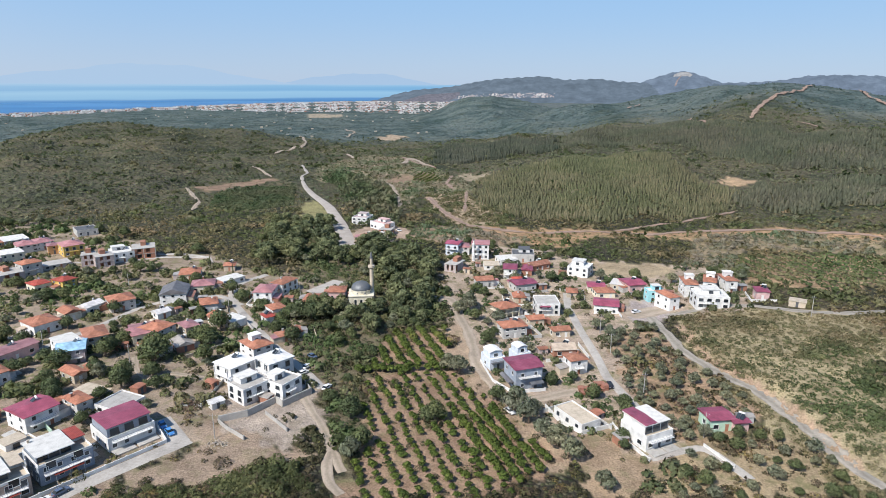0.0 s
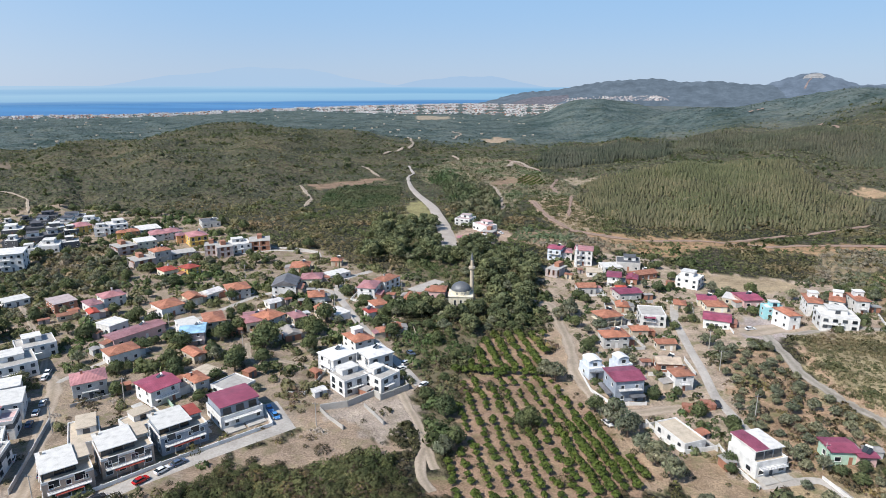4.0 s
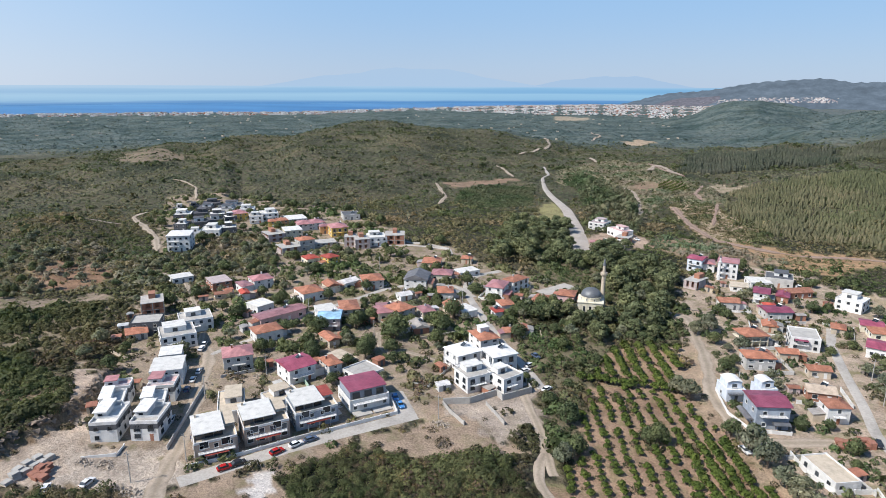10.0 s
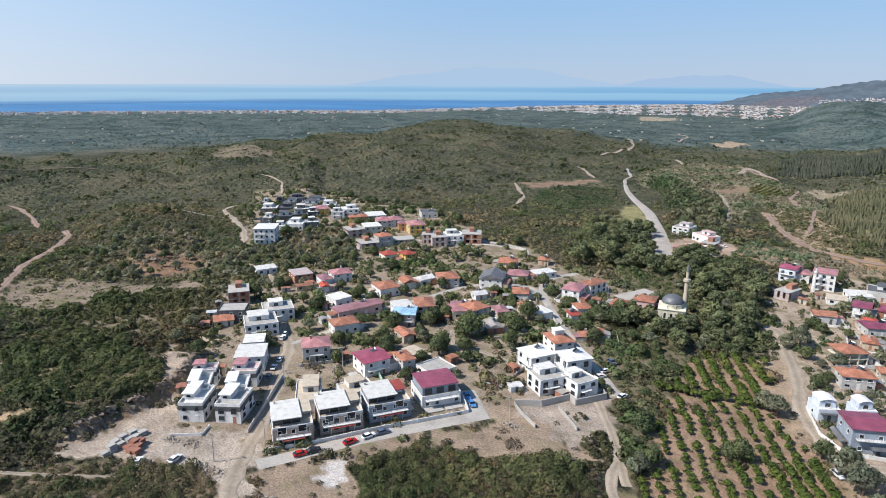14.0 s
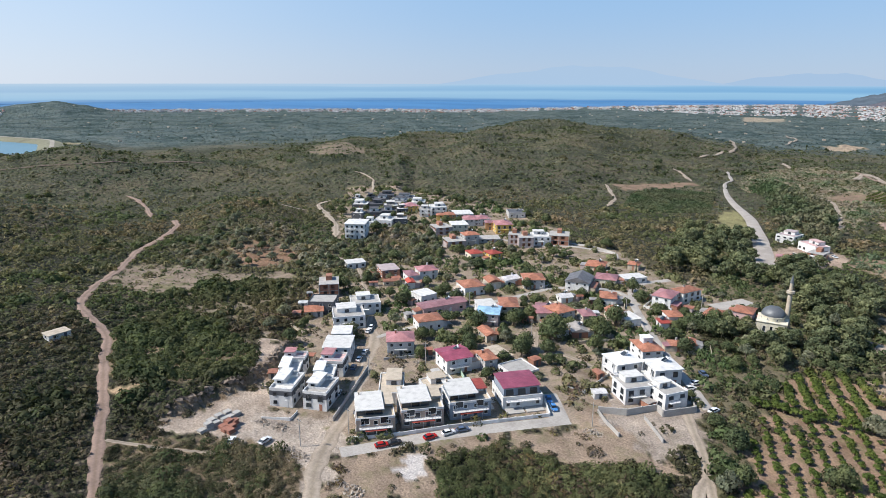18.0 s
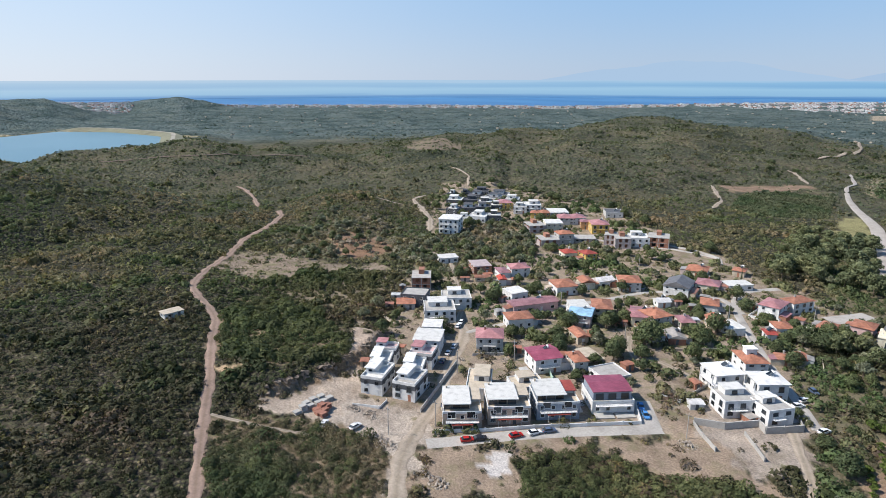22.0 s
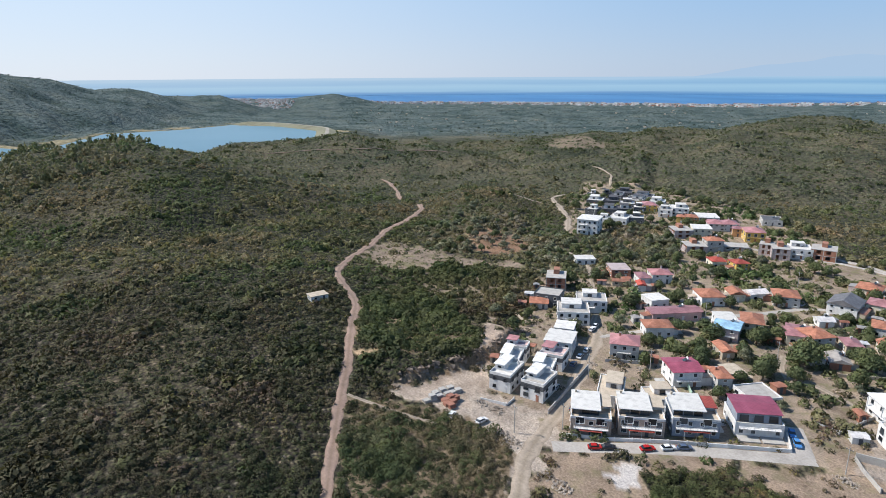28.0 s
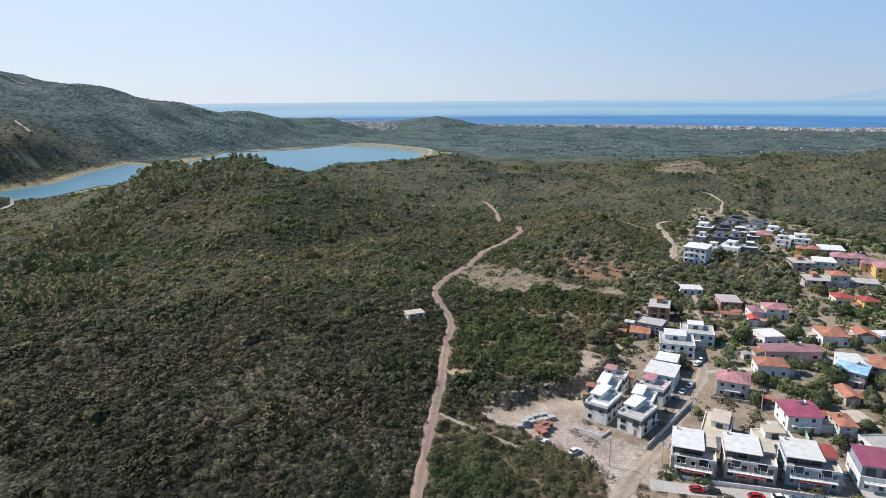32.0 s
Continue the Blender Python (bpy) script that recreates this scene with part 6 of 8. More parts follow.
def car(x, y, rot, paint):
    """A parked hatchback: shell, glasshouse, four wheels, lamps."""
    root = tagged(new("car"), "%s hatchback parked on the street" % {"slateblue": "dark blue", "dark": "black"}.get(paint, paint), "car", "parked cars")
    root.matrix_world = pose(x, y, float(height(x, y)) + 0.1, 0, 0, rot)

    def hung(name, me, loc=(0, 0, 0), under=root):
        o = new(name, me)
        o.parent, o.location = under, loc
        return o

    hung("body", shared("car_body_" + paint, lambda: car_body(bmesh.new(), 1.75, [(-2.05, 0.35, 0.92), (2.05, 0.3, 0.9), (2.1, 0.6, 0.92), (1.95, 0.8, 0.95), (1.0, 0.95, 1), (-1.9, 1.0, 0.98), (-2.1, 0.7, 0.95)]), car_paint(paint)))
    hung("glasshouse", shared("car_glass", lambda: car_body(bmesh.new(), 1.6, [(1.05, 0.94, 1), (0.35, 1.40, 0.84), (-1.2, 1.42, 0.84), (-1.85, 0.98, 0.98)]), glass_dark()))
    hung("roof", shared("car_roof_" + paint, lambda: car_body(bmesh.new(), 1.36, [(0.35, 1.404, 0.98), (0.3, 1.45, 0.95), (-1.15, 1.47, 0.95), (-1.25, 1.424, 0.98)]), car_paint(paint)))

    def tyre():
        bm = bmesh.new()
        bmesh.ops.create_cone(bm, cap_ends=True, segments=14, radius1=0.31, radius2=0.31, depth=0.2, matrix=Matrix.Rotation(math.pi / 2, 4, "X"))
        return bm

    def rim():
        bm = bmesh.new()
        bmesh.ops.create_cone(bm, cap_ends=True, segments=10, radius1=0.19, radius2=0.17, depth=0.22, matrix=Matrix.Rotation(math.pi / 2, 4, "X"))
        return bm

    for wx in (-1.3, 1.3):
        for wy in (-0.8, 0.8):
            t = hung("wheel", shared("car_tyre", tyre, plain("rubber", (0.025, 0.025, 0.025), 0.9)), (wx, wy, 0.31))
            hung("rim", shared("car_rim", rim, plain("rim_metal", (0.5, 0.5, 0.5), 0.3, 0.1, metal=0.8)), (0, 0, 0), t)
    for wy in (-0.6, 0.6):
        hung("headlight", shared("car_lamp", lambda: box(bmesh.new(), -0.03, 0.03, -0.16, 0.16, -0.08, 0.08), plain("lamp_glass", (0.8, 0.8, 0.8), 0.1, 0.02)), (2.08, wy, 0.66))
        hung("tail_light", shared("car_tail", lambda: box(bmesh.new(), -0.03, 0.03, -0.12, 0.12, -0.12, 0.12), plain("tail_glass", (0.4, 0.01, 0.01), 0.2, 0.02)), (-2.06, wy, 0.76))


def utility_pole(x, y, tall):
    root = tagged(new("utility_pole"), "thin grey utility pole with a crossarm", "pole", "utility poles")
    root.location = (x, y, float(height(x, y)))
    bm = bmesh.new()
    taper(bm, (0, 0, -0.5), (0, 0, tall), 0.16, 0.1, 8)
    part("shaft", bm, wall_paint("concrete"), root)
    part("crossarm", box(bmesh.new(), -0.9, 0.9, -0.06, 0.06, tall - 0.8, tall - 0.66), wall_paint("slate"), root)
    for s in (-0.8, 0.0, 0.8):
        bm = bmesh.new()
        taper(bm, (s, 0, tall - 0.656), (s, 0, tall - 0.42), 0.05, 0.03, 6)
        part("insulator", bm, wall_paint("white"), root)


def pallet(x, y, kind, rng):
    """A pallet stacked with courses of blocks or bricks."""
    root = tagged(new("brick_stack" if kind == "brick" else "block_stack"), "stack of red hollow bricks on bare ground" if kind == "brick" else "stack of grey concrete blocks on bare ground", "building material", "building material stacks")
    root.matrix_world = pose(x, y, float(height(x, y)), 0, 0, 96 + rng.uniform(-8, 8)) @ Matrix.Diagonal((1.45, 1.3, 1, 1))
    block("pallet", -0.75, 0.75, -0.75, 0.75, -0.1, 0.14, wall_paint("tan"), root)
    for i in range(rng.choice((3, 4, 5, 6, 7))):
        j = rng.uniform(-0.09, 0.09)
        block("course", -0.72 + j, 0.72 + j, -0.72 - j, 0.72 - j, 0.144 + 0.26 * i, 0.39 + 0.26 * i, plain("hollow_brick", (0.32, 0.145, 0.10), 0.9, 0.35, 2.5, 9) if kind == "brick" else wall_paint("concrete"), root)


def ringed(bm, rows, sides=24):
    """A turned shape from rows of radius, height."""
    rs = [[bm.verts.new((r * math.cos(2 * math.pi * i / sides), r * math.sin(2 * math.pi * i / sides), z)) for i in range(sides)] for r, z in rows]
    for a, b in zip(rs, rs[1:]):
        for i in range(sides):
            bm.faces.new((a[i], a[(i + 1) % sides], b[(i + 1) % sides], b[i]))
    bm.faces.new(rs[-1])
    bm.faces.new(rs[0][::-1])
    return bm


def mosque(x, y):
    root = tagged(new("mosque"), "small pale yellow village mosque with grey lead dome", "mosque")
    z = float(height(x, y))
    root.matrix_world = pose(x, y, z, 0, 0, 8)
    cream = wall_paint("cream")
    block("prayer_hall", -5.4, 5.4, -5.4, 5.4, -1, 6.2, cream, root)
    block("cornice", -5.7, 5.7, -5.7, 5.7, 6.204, 6.5, cream, root)
    part("drum", ringed(bmesh.new(), [(4.5, 6.504), (4.5, 8.0), (4.7, 8.05), (4.7, 8.3)], 16), cream, root)
    part("dome", ringed(bmesh.new(), [(4.5 * math.cos(a), 8.304 + 3.5 * math.sin(a)) for a in [i * math.pi / 2 / 9 for i in range(9)]] + [(0.1, 11.9)], 32), plain("lead_roof", (0.16, 0.17, 0.18), 0.5, 0.3, 0.8, 5.0, 0.1, 0.3), root)
    part("finial", ringed(bmesh.new(), [(0.06, 11.904), (0.16, 12.2), (0.05, 12.5), (0.02, 13.2)], 8), plain("brass", (0.5, 0.38, 0.12), 0.35, 0.1, metal=1.0), root)
    for s in range(4):
        for o in (-2.6, 0, 2.6):
            window(root, pose(0, 0, 0, 0, 0, 90 * s) @ pose(o, -5.4, 2.2), 1.1, 2.6)
    for i in range(8):
        a = 2 * math.pi * (i + 0.5) / 8
        window(root, pose(4.46 * math.cos(a), 4.46 * math.sin(a), 6.7, 0, 0, math.degrees(a) + 90), 0.7, 1.0)
    FOOT.append((x, y, 0.14, 5.7, 5.7))


def minaret(x, y, tall, wide, label):
    root = tagged(new("minaret"), label, "minaret")
    root.location = (x, y, float(height(x, y)))
    stone = wall_paint("tan") if tall > 18 else wall_paint("white")
    part("base", ringed(bmesh.new(), [(wide * 1.5, -1), (wide * 1.5, tall * 0.2), (wide, tall * 0.27)], 8), stone, root)
    part("shaft", ringed(bmesh.new(), [(wide, tall * 0.27 + 0.004), (wide * 0.92, tall * 0.66)], 14), stone, root)
    part("gallery", ringed(bmesh.new(), [(wide * 0.95, tall * 0.66 + 0.004), (wide * 1.6, tall * 0.69), (wide * 1.6, tall * 0.73), (wide * 1.45, tall * 0.73)], 14), stone, root)
    part("lantern", ringed(bmesh.new(), [(wide * 0.72, tall * 0.73 + 0.004), (wide * 0.7, tall * 0.86)], 12), stone, root)
    part("spire", ringed(bmesh.new(), [(wide * 0.82, tall * 0.86 + 0.004), (wide * 0.4, tall * 0.94), (0.05, tall)], 12), plain("lead_roof", (0.16, 0.17, 0.18), 0.5), root)


def solar_heater(x, y, z, rot):
    root = tagged(new("solar_water_heater"), "solar water heater with dark panels and white tank on a roof", "water heater", "solar water heaters")
    root.matrix_world = pose(x, y, z, 0, 0, rot)
    for s in (-0.55, 0.55):
        p = part("collector", box(bmesh.new(), -0.5, 0.5, -0.95, 0.95, 0, 0.09), glass_dark(), root)
        p.matrix_local = pose(s, -0.6, 0.62, 38, 0, 0)
    bm = bmesh.new()
    bmesh.ops.create_cone(bm, cap_ends=True, segments=14, radius1=0.3, radius2=0.3, depth=1.8, matrix=Matrix.Translation((0, 0.45, 1.35)) @ Matrix.Rotation(math.pi / 2, 4, "Y"))
    part("tank", bm, wall_paint("white"), root)
    for sx in (-0.95, 0.95):
        bm = bmesh.new()
        taper(bm, (sx, 0.45, -0.5), (sx, 0.45, 1.1), 0.035, 0.035, 5)
        part("leg", bm, plain("rail_metal", (0.30, 0.31, 0.33), 0.4, 0.1), root)


stack_rng = random.Random(4)
garden_wall("front", 1.1, 0.25, "white", [(-120.5, 110.8), (-110.7, 121.9), (-102.1, 133.7), (-92.1, 145.8), (-81.6, 158.6)])
garden_wall("front", 1.2, 0.25, "white", [(-81.6, 158.6), (-87.1, 165.4)])
garden_wall("retaining", 2.2, 0.35, "concrete", [(-70.9, 169.8), (-63.2, 173.7), (-56.9, 182.5), (-54.0, 179.7), (-46.8, 188.8)])
garden_wall("retaining", 1.3, 0.25, "concrete", [(-70.9, 169.8), (-66.9, 165.8), (-60.0, 160.4)])
garden_wall("retaining", 1.2, 0.25, "concrete", [(-58.1, 175.0), (-53.2, 170.0), (-48.8, 165.2)])
garden_wall("retaining", 1.6, 0.25, "concrete", [(-46.8, 188.8), (-52.6, 199.4)])
garden_wall("yard", 1.5, 0.2, "grey", [(-131.8, 115.2), (-140.0, 130.7), (-148.6, 147.3)])
garden_wall("yard", 0.8, 0.2, "white", [(-149.2, 102.1), (-141.8, 107.0), (-143.9, 111.6)])
garden_wall("yard", 1.0, 0.2, "grey", [(-86.6, 178.3), (-79.7, 179.0), (-78.9, 196.8)])
garden_wall("garden", 1.1, 0.2, "white", [(9.8, 215.0), (13.5, 198.8), (19.7, 190.4), (30.7, 192.7)])
garden_wall("garden", 1.1, 0.2, "white", [(47.8, 171.3), (49.9, 160.8), (53.5, 152.3)])
garden_wall("garden", 1.4, 0.2, "white", [(29.1, 181.3), (32.2, 172.5), (37.7, 165.7), (47.2, 169.8)])
garden_wall("garden", 1.0, 0.2, "white", [(70.4, 159.0), (74.7, 148.7)])
garden_wall("fence", 1.8, 0.08, "green", [(-128.5, 171.8), (-116.2, 161.4)])
garden_wall("garden", 1.2, 0.2, "tan", [(-99.6, 214.9), (-87.8, 227.7)])
garden_wall("garden", 1.2, 0.2, "grey", [(-95.2, 260.2), (-81.5, 240.4)])
garden_wall("garden", 1.0, 0.2, "white", [(71.8, 270.7), (72.1, 257.2)])
garden_wall("garden", 1.1, 0.2, "grey", [(-149.5, 156.6), (-141.8, 165.6)])
garden_wall("garden", 1.1, 0.2, "tan", [(-203.4, 156.9), (-192.2, 154.3)])
car(-102.7, 126.1, 67, "red")
car(-100.0, 131.2, 67, "white")
car(-97.7, 135.1, 59, "slateblue")
car(-110.7, 114.4, 58, "red")
car(-108.7, 117.5, 59, "dark")
car(-174.8, 175.9, -63, "white")
car(-172.9, 172.6, 113, "white")
car(-159.4, 156.8, 121, "white")
car(-130.1, 123.8, 125, "slateblue")
car(-137.5, 94.7, 100, "white")
car(-144.3, 88.5, 128, "white")
car(-86.5, 166.9, -51, "blue")
car(-82.8, 163.2, -46, "blue")
car(-52.9, 202.9, 58, "white")
car(-52.7, 208.0, 64, "white")
car(17.6, 177.9, -55, "white")
car(52.6, 194.9, -87, "dark")
car(14.0, 223.4, 31, "red")
car(15.1, 216.4, -51, "white")
car(-38.3, 422.1, -43, "white")
utility_pole(-128.6, 100.0, 9)
utility_pole(-143.3, 142.5, 9)
utility_pole(-122.9, 113.2, 8.5)
utility_pole(-68.7, 161.0, 8)
utility_pole(-98.0, 257.8, 8)
utility_pole(-72.1, 279.7, 9)
utility_pole(61.2, 186.2, 9)
utility_pole(141.7, 238.7, 9)
utility_pole(59.4, 241.1, 8)
utility_pole(16.5, 215.2, 8)
utility_pole(71.9, 163.0, 8)
utility_pole(58.9, 221.2, 8)
utility_pole(-136.2, 164.7, 8)
utility_pole(-157.3, 221.7, 8)
utility_pole(-117.3, 208.7, 8)
utility_pole(-160.5, 293.9, 8)
pallet(-154.8, 85.9, "block", stack_rng)
pallet(-155.2, 88.3, "block", stack_rng)
pallet(-155.5, 91.0, "block", stack_rng)
pallet(-155.9, 93.7, "block", stack_rng)
pallet(-156.0, 95.9, "block", stack_rng)
pallet(-156.2, 98.1, "block", stack_rng)
pallet(-157.3, 90.4, "block", stack_rng)
pallet(-157.6, 93.3, "block", stack_rng)
pallet(-158.2, 96.4, "block", stack_rng)
pallet(-152.4, 91.2, "brick", stack_rng)
pallet(-152.6, 93.2, "brick", stack_rng)
pallet(-150.4, 90.8, "brick", stack_rng)
pallet(-150.6, 92.7, "brick", stack_rng)
pallet(-152.0, 94.6, "brick", stack_rng)
pallet(-148.7, 91.2, "brick", stack_rng)
pallet(42.5, 192.8, "brick", stack_rng)
pallet(44.4, 193.5, "brick", stack_rng)
pallet(46.2, 194.2, "brick", stack_rng)
pallet(47.9, 194.5, "brick", stack_rng)
pallet(49.8, 195.1, "brick", stack_rng)
pallet(43.0, 190.4, "brick", stack_rng)
pallet(45.0, 191.1, "brick", stack_rng)
pallet(47.0, 191.8, "brick", stack_rng)
pallet(49.0, 192.4, "brick", stack_rng)
pallet(50.5, 193.1, "brick", stack_rng)
mosque(-42.5, 273.6)
minaret(-38.1, 277.6, 25.0, 0.95, "slender grey stone minaret beside the mosque")
minaret(10.9, 350.1, 14.0, 0.55, "thin white minaret among hillside houses")
car(-143.1, 128.0, 126, "white")
car(-153.2, 144.7, 121, "slateblue")
car(-156.7, 151.1, 121, "white")
car(-42.4, 192.3, 69, "white")
car(-52.7, 216.6, -42, "slateblue")
car(42.2, 239.9, -88, "white")
car(79.3, 260.8, 22, "white")
for sx, sy, sz, sr, sw, sd in SOLAR[:46]:
    q = pose(sx, sy, sz, 0, 0, sr) @ pose(sw * 0.18, sd * 0.12, 0)
    solar_heater(q.translation.x, q.translation.y, q.translation.z, SUN_BEARING - 180)


# ---- plants ----
def foliage(name, stops, patch=0.02, patch_tint=((0.66, 0.84, 0.58), (1.32, 1.08, 1.02)), mottle=0.8, thin=0.3):
    """Leaves: a shade for each clump, with larger patches of growth."""
    if name in MATS:
        return MATS[name]
    m, n, links, b = shader(name, 0.75)
    geo = n.new("ShaderNodeNewGeometry")
    r = ramp(n, stops)
    own = n.new("ShaderNodeAttribute")
    own.attribute_name = "hue"
    leafy = n.new("ShaderNodeMath")
    leafy.operation = "MULTIPLY"
    leafy.inputs[1].default_value = 0.28
    links.new(geo.outputs["Random Per Island"], leafy.inputs[0])
    both = n.new("ShaderNodeMath")
    both.operation = "MULTIPLY_ADD"
    both.inputs[1].default_value = 0.72
    links.new(own.outputs["Fac"], both.inputs[0])
    links.new(leafy.outputs[0], both.inputs[2])
    links.new(both.outputs[0], r.inputs[0])
    p = ramp(n, [(0.38, patch_tint[0]), (0.62, patch_tint[1])])
    links.new(noise_tex(n, links, patch, 4, 0.6), p.inputs[0])
    fine = ramp(n, [(0.36, (0.35, 0.35, 0.35)), (0.5, (0.95, 0.95, 0.95)), (0.64, (1.6, 1.6, 1.6))])
    links.new(noise_tex(n, links, 3.5, 5, 0.75), fine.inputs[0])
    col = mixed(n, links, 1.0, r.outputs[0], p.outputs[0], "MULTIPLY")
    col = mixed(n, links, mottle, col, fine.outputs[0], "MULTIPLY")
    info = n.new("ShaderNodeObjectInfo")
    sh = ramp(n, [(0.0, (0.75, 0.8, 0.8)), (1.0, (1.15, 1.1, 1.0))])
    links.new(info.outputs["Random"], sh.inputs[0])
    col = mixed(n, links, 1.0, col, sh.outputs[0], "MULTIPLY")
    links.new(col, b.inputs["Base Color"])
    b.inputs["Specular IOR Level"].default_value = 0.2
    # thin leaves let some sun through
    lit = n.new("ShaderNodeBsdfTranslucent")
    links.new(mixed(n, links, 1.0, col, (1.4, 1.44, 1.1), "MULTIPLY"), lit.inputs[0])
    mx = n.new("ShaderNodeMixShader")
    mx.inputs[0].default_value = thin
    links.new(b.outputs[0], mx.inputs[1])
    links.new(lit.outputs[0], mx.inputs[2])
    links.new(mx.outputs[0], n["Material Output"].inputs[0])
    MATS[name] = m
    return m


# one leaf colour twice: near copy darkened for backlight, next ring's brighter
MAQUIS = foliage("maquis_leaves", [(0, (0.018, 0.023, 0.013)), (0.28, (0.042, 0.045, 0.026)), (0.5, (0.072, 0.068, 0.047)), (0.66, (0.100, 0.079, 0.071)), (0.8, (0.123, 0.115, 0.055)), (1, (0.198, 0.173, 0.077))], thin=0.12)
BRIGHTMAQUIS = foliage("bright_maquis_leaves", [(0, (0.026, 0.032, 0.019)), (0.28, (0.060, 0.065, 0.037)), (0.5, (0.103, 0.097, 0.067)), (0.66, (0.143, 0.113, 0.101)), (0.8, (0.175, 0.164, 0.079)), (1, (0.283, 0.247, 0.110))], thin=0.2)
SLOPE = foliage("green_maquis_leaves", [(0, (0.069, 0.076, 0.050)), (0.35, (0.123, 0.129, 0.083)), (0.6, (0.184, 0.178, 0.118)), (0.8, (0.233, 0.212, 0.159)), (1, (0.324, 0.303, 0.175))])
# distance haze is in these colours: paler hill scrub, bluer far groves
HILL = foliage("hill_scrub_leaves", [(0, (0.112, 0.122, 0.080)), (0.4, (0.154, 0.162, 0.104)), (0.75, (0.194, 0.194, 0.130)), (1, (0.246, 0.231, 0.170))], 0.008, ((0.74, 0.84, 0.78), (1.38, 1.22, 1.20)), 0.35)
HAZEWOOD = foliage("hazed_grove_leaves", [(0.0, (0.043, 0.066, 0.069)), (0.5, (0.079, 0.105, 0.110)), (1.0, (0.130, 0.145, 0.156))], 0.012, ((0.80, 0.90, 0.76), (1.16, 1.06, 1.06)), 0.3)
BROAD = foliage("broad_leaves", [(0.0, (0.060, 0.078, 0.045)), (0.5, (0.116, 0.138, 0.082)), (1.0, (0.196, 0.212, 0.130))], thin=0.17)
OLIVE = foliage("olive_leaves", [(0.0, (0.140, 0.144, 0.122)), (0.5, (0.228, 0.232, 0.200)), (1.0, (0.340, 0.336, 0.305))])
PINE = foliage("pine_needles", [(0.0, (0.082, 0.099, 0.062)), (0.5, (0.152, 0.170, 0.110)), (1.0, (0.256, 0.264, 0.180))], thin=0.17)
YOUNG = foliage("young_pine_needles", [(0.0, (0.072, 0.081, 0.054)), (0.5, (0.122, 0.131, 0.083)), (1.0, (0.190, 0.185, 0.120))], 0.012, ((0.896, 0.954, 0.851), (1.16, 1.06, 1.06)), 0.3)
DARKPINE = foliage("dark_pine_needles", [(0.0, (0.056, 0.067, 0.052)), (0.5, (0.096, 0.106, 0.080)), (1.0, (0.156, 0.158, 0.116))], 0.012, ((0.944, 0.990, 0.912), (1.16, 1.06, 1.06)), 0.3)
CITRUS = foliage("citrus_leaves", [(0.0, (0.055, 0.080, 0.024)), (0.5, (0.108, 0.146, 0.042)), (1.0, (0.200, 0.225, 0.072))], thin=0.17)
SHRUB = foliage("dark_shrub_leaves", [(0.0, (0.051, 0.058, 0.030)), (0.5, (0.096, 0.104, 0.055)), (1.0, (0.166, 0.159, 0.088))], thin=0.17)
THICKET = foliage("green_thicket_leaves", [(0.0, (0.034, 0.045, 0.024)), (0.45, (0.083, 0.098, 0.050)), (0.8, (0.146, 0.158, 0.082)), (1.0, (0.23, 0.225, 0.115))], 0.05, ((0.82, 0.92, 0.78), (1.15, 1.06, 1.0)), 0.6)
BARK = plain("bark", (0.16, 0.12, 0.09), 0.95, 0.35, 2.0, 12.0, 0.4)


def leaf_cloud(centres, radii, per, size, seed, low=-0.15):
    """Corners of three-cornered leaf clumps strewn over ellipsoids, and normals that round each crown."""
    g = np.random.default_rng(seed)
    n = len(centres)
    d = g.normal(size=(n, per, 3))
    d[..., 2] = np.abs(d[..., 2]) * (1 + 0.15) + low * 0.6
    d /= np.linalg.norm(d, axis=-1, keepdims=True)
    r = radii[:, None, :]
    p = centres[:, None, :] + d * r * g.uniform(0.72, 1.05, (n, per, 1))
    nn = d / r * r.mean(-1, keepdims=True) + g.normal(size=d.shape) * 0.42
    nn /= np.linalg.norm(nn, axis=-1, keepdims=True)
    t = np.cross(nn, g.normal(size=d.shape))
    t /= np.linalg.norm(t, axis=-1, keepdims=True) + 1e-9
    b = np.cross(nn, t)
    s = size * np.cbrt(r.prod(-1, keepdims=True)) * g.uniform(0.65, 1.35, (n, per, 1))
    out = []
    for u, v in ((-1.0, -0.7), (1.0, -0.6), (0.1, 1.15)):
        ju, jv = g.uniform(0.7, 1.3, (n, per, 1)), g.uniform(0.7, 1.3, (n, per, 1))
        out.append(p + t * s * (u * ju + 0.2) + b * s * v * jv)
    soft = d / r * r.mean(-1, keepdims=True)
    soft = soft / np.linalg.norm(soft, axis=-1, keepdims=True) * 0.75 + nn * 0.45
    soft /= np.linalg.norm(soft, axis=-1, keepdims=True)
    # each crown has its own shade, and neighbours are alike
    x, y = centres[:, 0], centres[:, 1]
    hue = 0.62 * g.random(n) + 0.38 * (0.5 + 0.5 * np.sin(x / 7 + 2 * np.sin(y / 11)) * np.sin(y / 6 + 1.7 * np.sin(x / 9)))
    # backlit shade on the hillside west of the track, painted as darker leaves
    old = smooth(84, 98, np.degrees(np.arctan2(-x, y))) * (1 - smooth(190, 340, np.hypot(x, y)))
    hue = np.clip(hue * (1 - 0.55 * old) + 0.17 * waves(x / 1.7, y / 1.7), 0, 1)
    return np.stack(out, 2).reshape(-1, 3, 3), np.repeat(soft.reshape(-1, 3), 3, 0), np.repeat(hue, per * 3)


